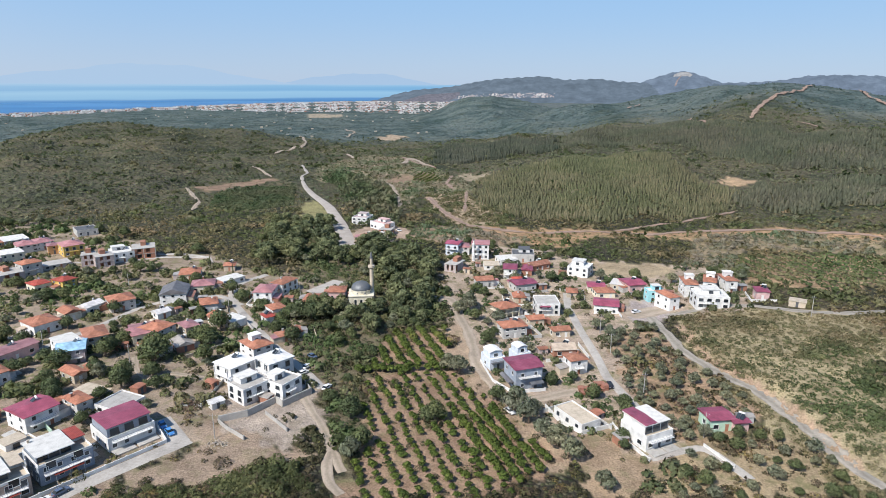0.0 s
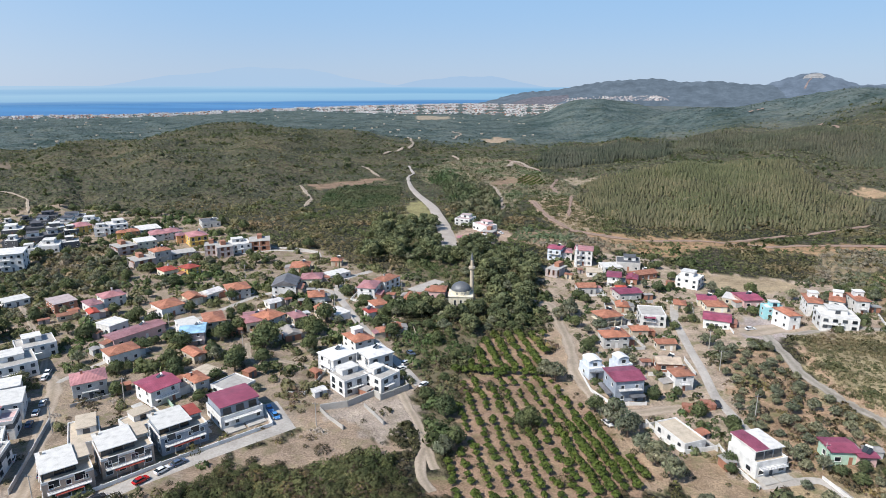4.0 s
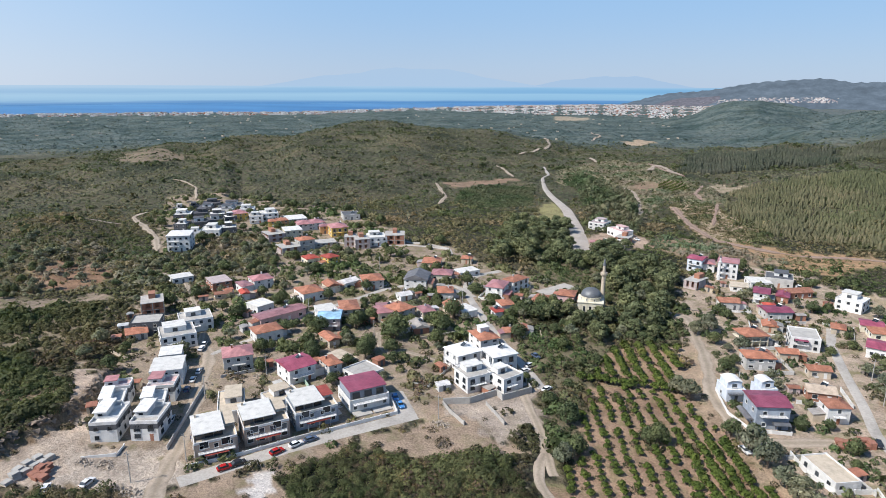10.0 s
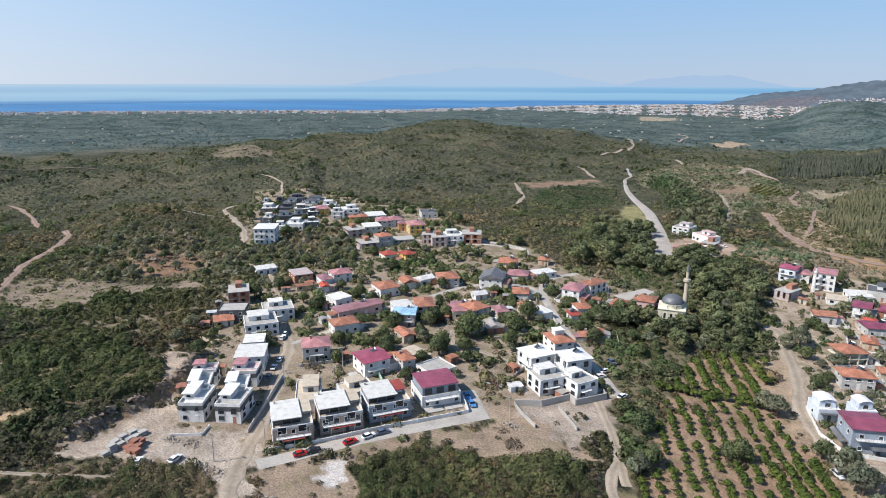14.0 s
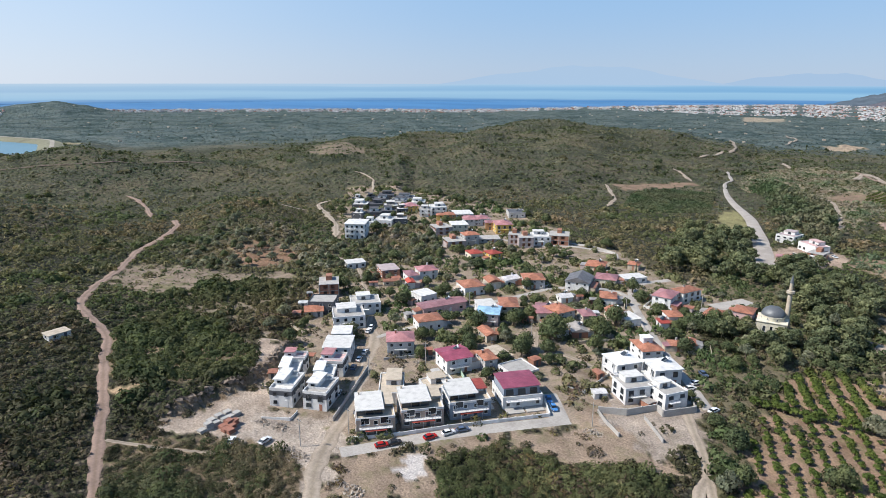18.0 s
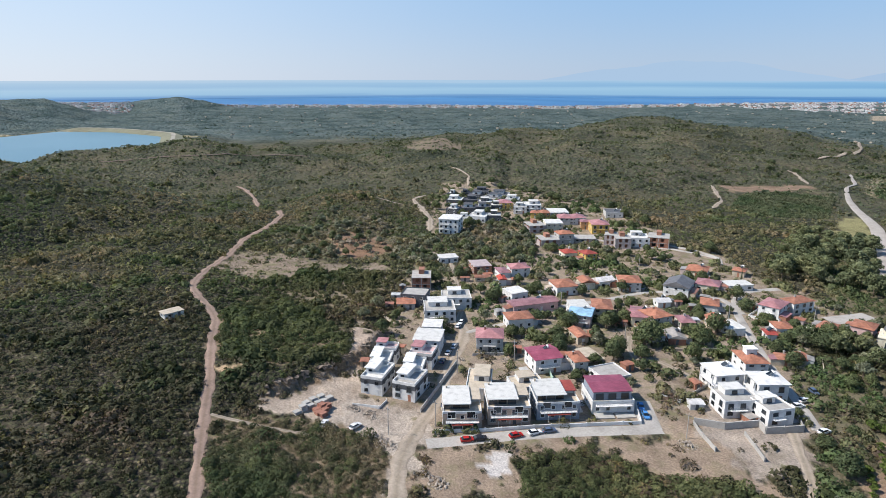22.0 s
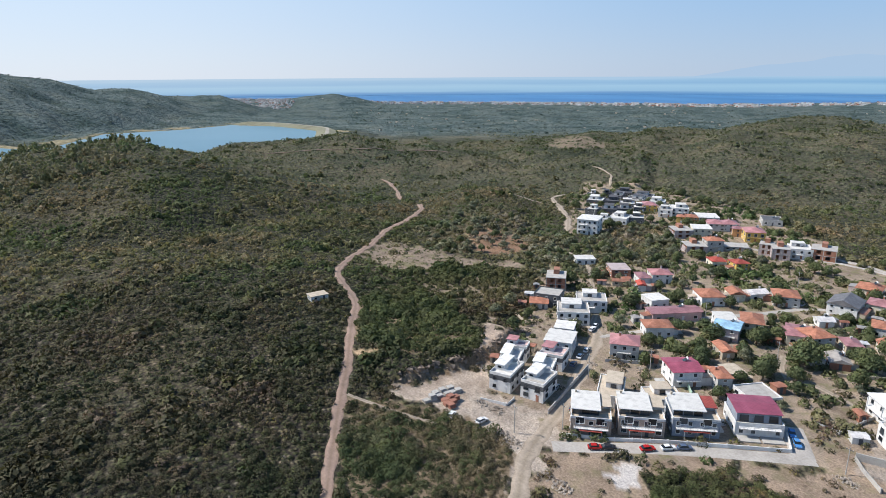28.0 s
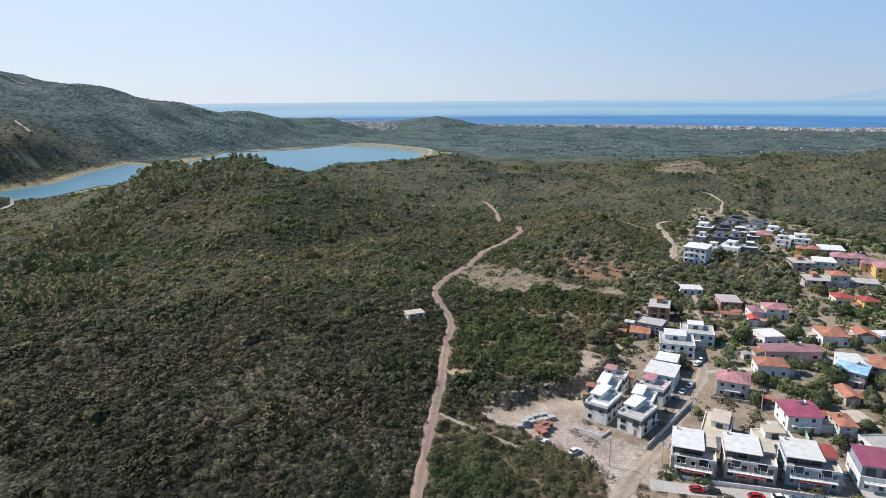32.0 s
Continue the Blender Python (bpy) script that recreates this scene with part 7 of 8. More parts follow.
def faces_mesh(name, corners, material, normals=None, hue=None):
    """Loose faces, all with the same number of corners, as one mesh."""
    n, k = corners.shape[:2]
    me = bpy.data.meshes.new(name)
    me.vertices.add(n * k)
    me.vertices.foreach_set("co", corners.astype(np.float32).ravel())
    me.loops.add(n * k)
    me.loops.foreach_set("vertex_index", np.arange(n * k, dtype=np.int32))
    me.polygons.add(n)
    me.polygons.foreach_set("loop_start", np.arange(0, n * k, k, dtype=np.int32))
    me.materials.append(material)
    me.update()
    if normals is not None:
        me.polygons.foreach_set("use_smooth", np.ones(n, bool))
        at = me.attributes.new("custom_normal", "FLOAT_VECTOR", "POINT")
        at.data.foreach_set("vector", normals.astype(np.float32).ravel())
        own = me.attributes.new("hue", "FLOAT", "POINT")
        own.data.foreach_set("value", hue.astype(np.float32))
        me.update()
    return me


def leaf_mesh(name, cloud, material):
    return faces_mesh(name, cloud[0], material, cloud[1], cloud[2])


def tree_meshes(kind, seed):
    """Trunk and crown of a tree about 1 m in crown radius for broad kinds, 1 m high for pines."""
    g = random.Random(seed)
    bm = bmesh.new()
    lobes, radii = [], []
    if kind in ("pine", "cypress"):
        taper(bm, (0, 0, -0.08), (0.01, 0, 0.45), 0.022, 0.016)
        taper(bm, (0.01, 0, 0.45), (g.uniform(-0.03, 0.03), 0.02, 0.9), 0.016, 0.005)
        n = 13 if kind == "pine" else 8
        for i in range(n):
            f = i / (n - 1)
            if kind == "cypress":
                lobes.append((0, 0, 0.12 + 0.8 * f))
                radii.append((0.10 * (1.05 - 0.8 * f), 0.10 * (1.05 - 0.8 * f), 0.13))
                continue
            z = 0.40 + 0.50 * f
            a, o = i * 2.4 + g.uniform(-0.4, 0.4), (0.30 * math.sqrt(max(0, 1 - f * f)) + 0.03) * g.uniform(0.6, 1.15)
            lobes.append((o * math.cos(a), o * math.sin(a), z))
            q = g.uniform(0.85, 1.25)
            radii.append((0.20 * q, 0.20 * q, 0.13 * q))
            taper(bm, (0, 0, z - 0.12), (o * math.cos(a), o * math.sin(a), z), 0.008, 0.003, 5)
        mat, per, size = (PINE, 72, 0.24) if kind == "pine" else (PINE, 80, 0.26)
    else:
        tall = 0.9 if kind == "olive" else 0.8
        taper(bm, (0, 0, -0.3), (0.03, 0.02, tall * 0.7), 0.11, 0.085)
        for i in range(8):
            a, o = i * 2.4, (0.0 if i == 0 else g.uniform(0.4, 0.62))
            z = tall + g.uniform(-0.05, 0.35) + (0.45 if i == 0 else 0)
            lobes.append((o * math.cos(a), o * math.sin(a), z))
            q = g.uniform(0.40, 0.58)
            radii.append((q, q, q * g.uniform(0.7, 0.95)))
            taper(bm, (0.03, 0.02, tall * 0.55), (o * math.cos(a), o * math.sin(a), z), 0.05, 0.015, 4)
        if kind == "broad":
            lobes += [(0, 0, tall + 0.3), (0.1, -0.1, tall)]
            radii += [(0.80, 0.76, 0.62), (0.72, 0.74, 0.45)]
        mat, per, size = {"olive": (OLIVE, 90, 0.21), "citrus": (CITRUS, 48, 0.30)}.get(kind, (BROAD, 150, 0.135))
    tm = bpy.data.meshes.new("trunk")
    bm.to_mesh(tm)
    bm.free()
    tm.materials.append(BARK)
    low = -0.9 if kind != "citrus" else -0.3
    return tm, leaf_mesh("crown", leaf_cloud(np.array(lobes), np.array(radii), per, size, seed, low), mat)


LOOKS = {"pine": ("pine_tree", "tall dark green pine with irregular spreading crown"), "cypress": ("cypress_tree", "narrow dark green cypress beside the houses"),
         "olive": ("olive_tree", "grey-green olive tree on dry earth"), "broad": ("garden_tree", "leafy dark green garden tree"), "citrus": ("orange_tree", "small round green citrus tree in an orchard row")}
STOCK = {k: [tree_meshes(k, 11 * i + len(k)) for i in range(4)] for k in LOOKS}


def tree(kind, x, y, s, rng):
    """s: crown radius, or the height of a pine or cypress."""
    name, label = LOOKS[kind]
    if kind != "citrus":
        big = s > (10 if kind in ("pine", "cypress") else 3.0)
        label = ("large " if big else "small ") + label.replace("small ", "").replace("tall ", "")
    root = tagged(new(name), label, "tree", {"citrus": "orange trees of the orchard"}.get(kind, ""))
    root.matrix_world = pose(x, y, float(height(x, y)) - 0.05, 0, 0, rng.uniform(0, 360)) @ Matrix.Diagonal((s * rng.uniform(0.9, 1.1), s * rng.uniform(0.9, 1.1), s * rng.uniform(0.85, 1.12), 1))
    for n, me in zip(("trunk", "crown"), rng.choice(STOCK[kind])):
        new(n, me).parent = root


def clear_of_houses(x, y, spare=0.8):
    ok = np.ones(x.shape, bool)
    for hx, hy, r, a, b in FOOT:
        c, s = math.cos(r), math.sin(r)
        u, v = (x - hx) * c + (y - hy) * s, -(x - hx) * s + (y - hy) * c
        ok &= ~((np.abs(u) < a + spare) & (np.abs(v) < b + spare))
    return ok


def trodden(x, y):
    """Which of the points lie on yards and building ground where nothing grows."""
    out = np.zeros(x.shape, bool)
    for name in ("yard", "bank", "site", "quarry", "row_yards", "pale_patch", "cut_yard", "plaza", "dry_field_right", "hamlet", "twin_yards"):
        out |= inside(x, y, PLOTS[name])
    return out


def sown(plot, n, seed, spare=1.2, apart=3.0):
    """Up to n spots in a plot, clear of houses and roads and of each other."""
    g = np.random.default_rng(seed)
    p = np.array(plot, float)
    x, y = g.uniform(p[:, 0].min(), p[:, 0].max(), n * 30), g.uniform(p[:, 1].min(), p[:, 1].max(), n * 30)
    k = inside(x, y, plot) & off_road(x, y, spare) & clear_of_houses(x, y, spare) & ~trodden(x, y)
    out = []
    for q in zip(x[k], y[k]):
        if all((q[0] - o[0]) ** 2 + (q[1] - o[1]) ** 2 > apart**2 for o in out):
            out.append(q)
        if len(out) >= n:
            break
    return out


def plant():
    rng = random.Random(5)
    tree("broad", -110.4, 214.5, 5.2, rng)
    tree("broad", -94.9, 227.6, 4.2, rng)
    tree("broad", -100.9, 230.2, 4, rng)
    tree("broad", -111.5, 191.2, 3.8, rng)
    tree("broad", -104.7, 199.6, 3, rng)
    tree("broad", -99.6, 191.2, 2.6, rng)
    tree("broad", -163.9, 178.6, 2.4, rng)
    tree("broad", -150.2, 181.0, 2.4, rng)
    tree("broad", -138.6, 193.8, 3.2, rng)
    tree("broad", -128.4, 181.6, 3, rng)
    tree("broad", -67.3, 258.5, 4.6, rng)
    tree("broad", -62.9, 266.2, 4, rng)
    tree("broad", -87.6, 266.6, 3, rng)
    tree("broad", -74.4, 252.6, 3, rng)
    tree("broad", -114.5, 183.6, 2.6, rng)
    tree("olive", -212.2, 160.9, 3.2, rng)
    tree("olive", -205.7, 148.5, 3, rng)
    tree("broad", -198.1, 160.2, 2.4, rng)
    tree("broad", -219.0, 218.5, 3, rng)
    tree("broad", 45.6, 187.6, 2.8, rng)
    tree("olive", 6.7, 268.4, 4.2, rng)
    tree("olive", 2.1, 264.7, 3.4, rng)
    tree("broad", 14.2, 185.3, 3, rng)
    tree("olive", 19.0, 178.2, 4, rng)
    tree("olive", 22.7, 171.6, 4, rng)
    tree("olive", 26.8, 163.9, 3.6, rng)
    tree("olive", 29.4, 159.5, 3.8, rng)
    tree("olive", 32.2, 152.7, 3.6, rng)
    tree("olive", 38.6, 140.5, 3, rng)
    tree("broad", 12.7, 233.4, 2.8, rng)
    tree("broad", 50.1, 262.4, 2.2, rng)
    tree("broad", -5.5, 172.5, 3.5, rng)
    tree("broad", -31.5, 173.5, 4, rng)
    tree("broad", -25.8, 158.1, 3.4, rng)
    tree("olive", -28.1, 152.5, 3, rng)
    tree("broad", -8.0, 171.6, 3, rng)
    tree("olive", 1.7, 204.8, 4, rng)
    tree("olive", -2.0, 207.6, 3.2, rng)
    tree("broad", -131.1, 185.4, 3.5, rng)
    tree("broad", -141.8, 206.6, 4, rng)
    tree("broad", -150.6, 212.3, 3, rng)
    tree("broad", -153.9, 200.1, 3.5, rng)
    tree("broad", -151.2, 180.7, 3, rng)
    tree("broad", -110.4, 211.9, 6, rng)
    tree("broad", -112.8, 195.3, 4.5, rng)
    tree("broad", -129.8, 215.3, 4, rng)
    tree("broad", -96.8, 228.2, 4.5, rng)
    tree("broad", -160.1, 242.1, 3, rng)
    tree("broad", -150.5, 261.1, 3.5, rng)
    tree("broad", -176.9, 229.2, 3.5, rng)
    tree("broad", -135.5, 244.5, 3, rng)
    tree("broad", -161.1, 261.5, 2.5, rng)
    tree("broad", -126.9, 202.9, 3, rng)
    tree("broad", -111.3, 167.9, 2.5, rng)
    tree("broad", -104.8, 199.7, 3, rng)
    tree("broad", -111.9, 260.0, 2.5, rng)
    tree("broad", -192.4, 234.2, 3, rng)
    tree("broad", -214.9, 239.7, 3, rng)
    tree("broad", -96.3, 241.8, 4.5, rng)
    tree("broad", -107.0, 287.9, 4, rng)
    tree("broad", -84.5, 264.4, 3.5, rng)
    tree("broad", -72.7, 240.5, 3, rng)
    tree("broad", -64.0, 232.4, 3.5, rng)
    tree("broad", -70.6, 260.4, 3.5, rng)
    tree("broad", -61.5, 255.4, 5, rng)
    tree("broad", -59.8, 275.3, 3, rng)
    tree("broad", -122.9, 265.3, 3, rng)
    for q in sown(PLOTS["village"], 165, 1, 1.2, 3.0):
        k = rng.random()
        if k < 0.66:
            tree("broad", *q, rng.uniform(1.9, 4.2), rng)
        elif k < 0.93:
            tree("olive", *q, rng.uniform(1.6, 3.0), rng)
        else:
            tree("cypress", *q, rng.uniform(5, 8), rng)
    for q in sown(PLOTS["mosque_pines"], 85, 2, 1.5, 5.2):
        tree("pine", *q, rng.uniform(7.5, 11.5), rng)
    for q in sown(PLOTS["mosque_garden"], 46, 12, 0.5, 3.6):
        k = rng.random()
        if k < 0.45:
            tree("pine", *q, rng.uniform(5, 8), rng)
        else:
            tree("broad" if k < 0.85 else "olive", *q, rng.uniform(1.7, 2.9), rng)
    for q in sown(PLOTS["valley_trees"], 50, 3, 1.0, 4.0):
        tree("broad" if rng.random() < 0.7 else "olive", *q, rng.uniform(1.8, 3.4), rng)
    for q in sown(PLOTS["grove_west"], 110, 4, 1.0, 4.5):
        tree("olive" if rng.random() < 0.7 else "broad", *q, rng.uniform(1.7, 2.9), rng)
    for q in sown(PLOTS["olive_right"], 55, 6, 1.0, 4.0):
        tree("olive", *q, rng.uniform(1.4, 2.4), rng)
    for q in sown(PLOTS["lower_slope"], 30, 8, 1.0, 4.0):
        tree("olive" if rng.random() < 0.5 else "broad", *q, rng.uniform(1.3, 2.4), rng)
    for q in sown(PLOTS["right_village"], 72, 7, 1.5, 4.0):
        tree("broad" if rng.random() < 0.65 else "olive", *q, rng.uniform(1.7, 3.4), rng)


plant()


def orchard():
    """Citrus rows: the nearest trees singly, the rest as one planting."""
    rng = random.Random(9)
    g = np.random.default_rng(9)
    ux, uy = 0.34, -0.94

    def rows(gap, step, jit):
        """Spots along parallel rows over the whole orchard."""
        i, j = np.meshgrid(np.arange(-30, 40), np.arange(-60, 80))
        p = np.stack([i * gap * -uy + j * step * ux, 190 + i * gap * ux + j * step * uy], -1).reshape(-1, 2)
        return p + g.uniform(-jit, jit, p.shape)

    def pick(p, where, keep):
        return p[where & inside(p[:, 0], p[:, 1], PLOTS["orchard"]) & off_road(p[:, 0], p[:, 1], 1.5) & (g.random(len(p)) < keep)]

    line = lambda p: p[:, 1] - (206 + 0.12 * (p[:, 0] + 18))
    thick, wide, tight = rows(5.0, 2.5, 0.35), rows(4.3, 3.0, 0.4), rows(3.7, 3.0, 0.3)
    band = np.column_stack([np.arange(-33, 2, 2.6), 206 + 0.12 * (np.arange(-33, 2, 2.6) + 18)]) + g.uniform(-0.9, 0.9, (14, 2))
    upper = pick(thick, line(thick) > 4, 0.97)
    block_ = inside(tight[:, 0], tight[:, 1], PLOTS["orange_block"])
    right = pick(tight, block_, 0.97)
    lower = pick(wide, (line(wide) < -3) & ~inside(wide[:, 0], wide[:, 1], PLOTS["orange_block"]), 0.93)
    p = np.concatenate([lower, right, band, upper])
    size = np.concatenate([g.uniform(0.95, 1.45, len(lower)), g.uniform(1.35, 1.7, len(right)), g.uniform(1.6, 2.2, len(band)), g.uniform(1.35, 1.8, len(upper))])
    order = np.argsort(np.hypot(p[:, 0], p[:, 1]))
    for k in order[:290]:
        tree("citrus", *p[k], size[k], rng)
    rest, s = p[order[290:]], size[order[290:], None]
    c = np.column_stack([rest, height(rest[:, 0], rest[:, 1]) + 0.8 * s[:, 0]])
    tagged(new("orange_grove", leaf_mesh("orange_grove", leaf_cloud(c, s * np.array([[1, 1, 0.85]]), 80, 0.26, 3), CITRUS)), "rows of small green citrus trees on red soil", "orchard", kind="stuff")
    # vines in rows on the valley floor
    v = np.array([(-60 + 5.5 * i + 0.45 * j, 625 + 1.9 * j) for i in range(12) for j in range(46)])
    v = v[inside(v[:, 0], v[:, 1], PLOTS["vineyard"])]
    c = np.column_stack([v, height(v[:, 0], v[:, 1]) + 0.6])
    tagged(new("vineyard", leaf_mesh("vineyard", leaf_cloud(c, np.full((len(c), 3), 1.25), 12, 0.42, 6), CITRUS)), "rows of green vines on brown earth", "vineyard", kind="stuff")
    q = np.array([(x, y) for x in np.arange(120, 420, 7.2) for y in np.arange(230, 460, 4.2)])
    q = q + g.uniform(-0.5, 0.5, q.shape)
    q = q[inside(q[:, 0], q[:, 1], PLOTS["orchard_right"])]
    c = np.column_stack([q, height(q[:, 0], q[:, 1]) + 0.9])
    r = g.uniform(1.3, 1.9, (len(c), 1)) * np.array([[1, 1, 0.85]])
    tagged(new("orange_grove", leaf_mesh("orange_grove", leaf_cloud(c, r, 34, 0.36, 4), BROAD)), "rows of dark green fruit trees on the slope", "orchard", kind="stuff")


orchard()


def scatter(name, label, n0, n1, count, size, per, leaf, material, seed, tall=(0.55, 0.95), plot=None, keep=1.0, terrace=0.0):
    """Shrubs or small trees strewn over a ring of the land, as thick as the cover says."""
    g = np.random.default_rng(seed)
    if plot is None:
        b = np.radians(g.uniform(-36, 106, count))
        f = np.sqrt(g.uniform((n0 * 0.85) ** 2, (n1 * 1.18) ** 2, count))
        k = g.random(count) < smooth(n0 * 0.85, n0 * 1.1, f) * (1 - smooth(n1 * 0.86, n1 * 1.18, f))
        b, f = b[k], f[k]
        x, y = -f * np.sin(b), f * np.cos(b)
    else:
        p = np.array(plot, float)
        x, y = g.uniform(p[:, 0].min(), p[:, 0].max(), count), g.uniform(p[:, 1].min(), p[:, 1].max(), count)
        k = inside(x, y, plot)
        x, y = x[k], y[k]
    if "stream" in label or "valley" in label:
        k = ~trodden(x, y) & ~inside(x, y, PLOTS["brown_strip"]) & ~inside(x, y, PLOTS["vineyard"])
        x, y = x[k], y[k]
    if "garden" in name:
        # gardens grow in clumps, with bare yards between
        k = np.sin(x / 6.5 + 1.8 * np.sin(y / 9)) * np.sin(y / 5.5 + 1.5 * np.sin(x / 8)) > g.uniform(-0.45, 0.6, len(x))
        k &= ~trodden(x, y)
        x, y = x[k], y[k]
    d, _, far = cover(x, y)
    z = height(x, y)
    k = (g.random(len(x)) < (d * keep if plot is None else keep)) & (z > np.where(far > 2400, SEA + 1.5, np.where((far > 700) & (x < -500) & (np.abs(y - 120) < 600), LAKE + 0.4, -99)))
    x, y, z = x[k], y[k], z[k]
    if terrace:
        # hedges and walls of old terraces follow the slope
        k = (np.abs((z + 1.2 * np.sin(x / 33)) / terrace % 1 - 0.5) < 0.16) & (np.sin(x / 57 + 2 * np.sin(y / 91)) * np.sin(y / 73 + 1.3 * np.sin(x / 66)) > -0.15)
        x, y, z = x[k], y[k], z[k]
    k = off_road(x, y, size[0] * 0.15)
    x, y, z = x[k], y[k], z[k]
    k = clear_of_houses(x, y, 0.6) if n0 < 600 else np.ones(len(x), bool)
    x, y, z = x[k], y[k], z[k]
    s = size[0] + (size[1] - size[0]) * g.random(len(x)) ** 2.2
    clump = 0.75 + 0.5 * (np.sin(x / 9 + 2 * np.sin(y / 13)) * np.sin(y / 8) > 0.2)
    r = np.column_stack([s, s, s * g.uniform(*tall, len(x))]) * clump[:, None]
    c = np.column_stack([x, y, z + r[:, 2] * (0.15 if tall[1] < 1.3 else 0.9)])
    tagged(new(name, leaf_mesh(name, leaf_cloud(c, r, per, leaf, seed), material)), label, "scrub", kind="stuff")


def conifers(label, plot, apart, tall, wide, material, seed, keep=0.93):
    """A pine wood: pointed crowns of two ragged tiers, set close together."""
    g = np.random.default_rng(seed)
    p = np.array(plot, float)
    x, y = np.meshgrid(np.arange(p[:, 0].min() - 4, p[:, 0].max() + 4, apart), np.arange(p[:, 1].min() - 4, p[:, 1].max() + 4, apart))
    x, y = (v.ravel() + g.uniform(-0.42, 0.42, v.size) * apart for v in (x, y))
    k = inside(x + 5 * np.sin(y / 9), y + 5 * np.sin(x / 8), plot) & off_road(x, y, 1.2) & (g.random(len(x)) < keep) & (cover(x, y)[0] > 0.3)
    x, y = x[k], y[k]
    n = len(x)
    h = g.uniform(*tall, n) * (0.88 + 0.16 * np.sin(x / 17 + np.sin(y / 23)) * np.sin(y / 14))
    z, r = height(x, y), h * g.uniform(*wide, n)
    tris, normals = [], []
    for low, top, part_ in ((0.08, 0.86, 1.0), (0.50, 1.0, 0.80)):
        a = np.linspace(0, 2 * math.pi, 7)[None, :6] + g.uniform(0, 1, (n, 1))
        rr = r[:, None] * part_ * g.uniform(0.7, 1.25, (n, 6))
        ring_ = np.stack([x[:, None] + rr * np.cos(a), y[:, None] + rr * np.sin(a), z[:, None] + h[:, None] * (low + g.uniform(-0.06, 0.08, (n, 6)))], -1)
        tip = np.stack([x + g.uniform(-0.1, 0.1, n) * r, y + g.uniform(-0.1, 0.1, n) * r, z + h * top], -1)
        out = np.stack([np.cos(a), np.sin(a), np.full(a.shape, 0.25)], -1)
        up = np.tile(np.array([0.0, 0.0, 1.0]), (n, 1))
        for i in range(6):
            j = (i + 1) % 6
            tris.append(np.stack([ring_[:, i], ring_[:, j], tip], 1))
            normals.append(np.stack([out[:, i], out[:, j], up + 0.5 * (out[:, i] + out[:, j])], 1))
    nn = np.concatenate(normals).reshape(-1, 3)
    hue = np.tile(np.repeat(0.7 * g.random(n) + 0.3 * (0.5 + 0.5 * np.sin(x / 12 + np.sin(y / 9))), 3), 12)
    tagged(new("pine_wood", faces_mesh("pine_wood", np.concatenate(tris), material, nn / np.linalg.norm(nn, axis=1, keepdims=True), hue)), label, "wood", kind="stuff")


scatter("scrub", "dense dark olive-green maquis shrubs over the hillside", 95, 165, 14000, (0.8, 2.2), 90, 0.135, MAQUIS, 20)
scatter("scrub", "dense dark olive-green maquis shrubs over the hillside", 165, 280, 36000, (0.85, 2.3), 30, 0.25, BRIGHTMAQUIS, 21)
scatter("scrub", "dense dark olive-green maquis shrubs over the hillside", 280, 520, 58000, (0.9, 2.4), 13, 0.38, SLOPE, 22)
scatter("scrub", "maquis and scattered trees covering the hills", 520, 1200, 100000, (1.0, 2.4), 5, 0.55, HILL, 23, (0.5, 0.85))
scatter("scrub", "far wooded hills and groves towards the coast", 1200, 3000, 45000, (1.8, 4.2), 4, 0.55, HAZEWOOD, 24, (0.35, 0.6))
scatter("scrub", "large dark evergreen bushes standing out of the maquis", 100, 430, 3600, (1.5, 3.2), 44, 0.24, SHRUB, 29, (0.7, 1.0), None, 0.6)
scatter("scrub", "dark hedges along the old terraces of the hills", 480, 1250, 70000, (1.3, 2.8), 7, 0.55, THICKET, 31, (0.8, 1.1), None, 1.0, 5.0)
scatter("scrub", "single dark trees scattered over the hills", 400, 1150, 6000, (1.5, 3.0), 12, 0.42, SHRUB, 30, (0.7, 1.05))
conifers("young pine plantation covering a low hill", PLOTS["pines_right"], 3.0, (3.6, 5.8), (0.24, 0.33), YOUNG, 25)
conifers("belt of pines across the valley side", PLOTS["pines_mid"], 3.6, (5.0, 8.0), (0.22, 0.32), DARKPINE, 26)
conifers("pine woods below the ridge", PLOTS["pines_crest"], 3.6, (4.0, 6.8), (0.25, 0.36), DARKPINE, 27)
conifers("pine woods below the ridge", PLOTS["pines_low_right"], 3.0, (4.5, 7.0), (0.22, 0.30), DARKPINE, 37)
scatter("pine_wood", "light green young pines on the knoll", 250, 900, 9000, (1.1, 2.2), 20, 0.36, PINE, 28, (1.3, 2.0), PLOTS["pines_lake"])
scatter("pine_wood", "dense pine wood beside the valley road", 300, 900, 5200, (1.5, 2.6), 18, 0.34, PINE, 38, (1.2, 1.8), PLOTS["valley_pines"], 0.55)
scatter("olive_grove", "grey-green olive trees in the valley", 500, 900, 9000, (1.3, 2.4), 14, 0.40, OLIVE, 48, (0.75, 1.0), PLOTS["olive_valley"], 0.62)
scatter("olive_grove", "grey-green olive trees beside the dirt track", 300, 500, 900, (1.4, 2.6), 20, 0.34, OLIVE, 59, (0.75, 1.0), PLOTS["track_side"], 0.4)
scatter("scrub", "low green bushes dotted over sandy ground", 400, 600, 2600, (0.8, 2.2), 14, 0.4, SLOPE, 57, (0.6, 0.9), PLOTS["sandy_scrub"], 0.75)
scatter("scrub", "dark bushes among the olive trees of the valley", 500, 900, 2200, (1.2, 2.6), 14, 0.4, SHRUB, 58, (0.7, 1.0), PLOTS["olive_valley"], 0.5)
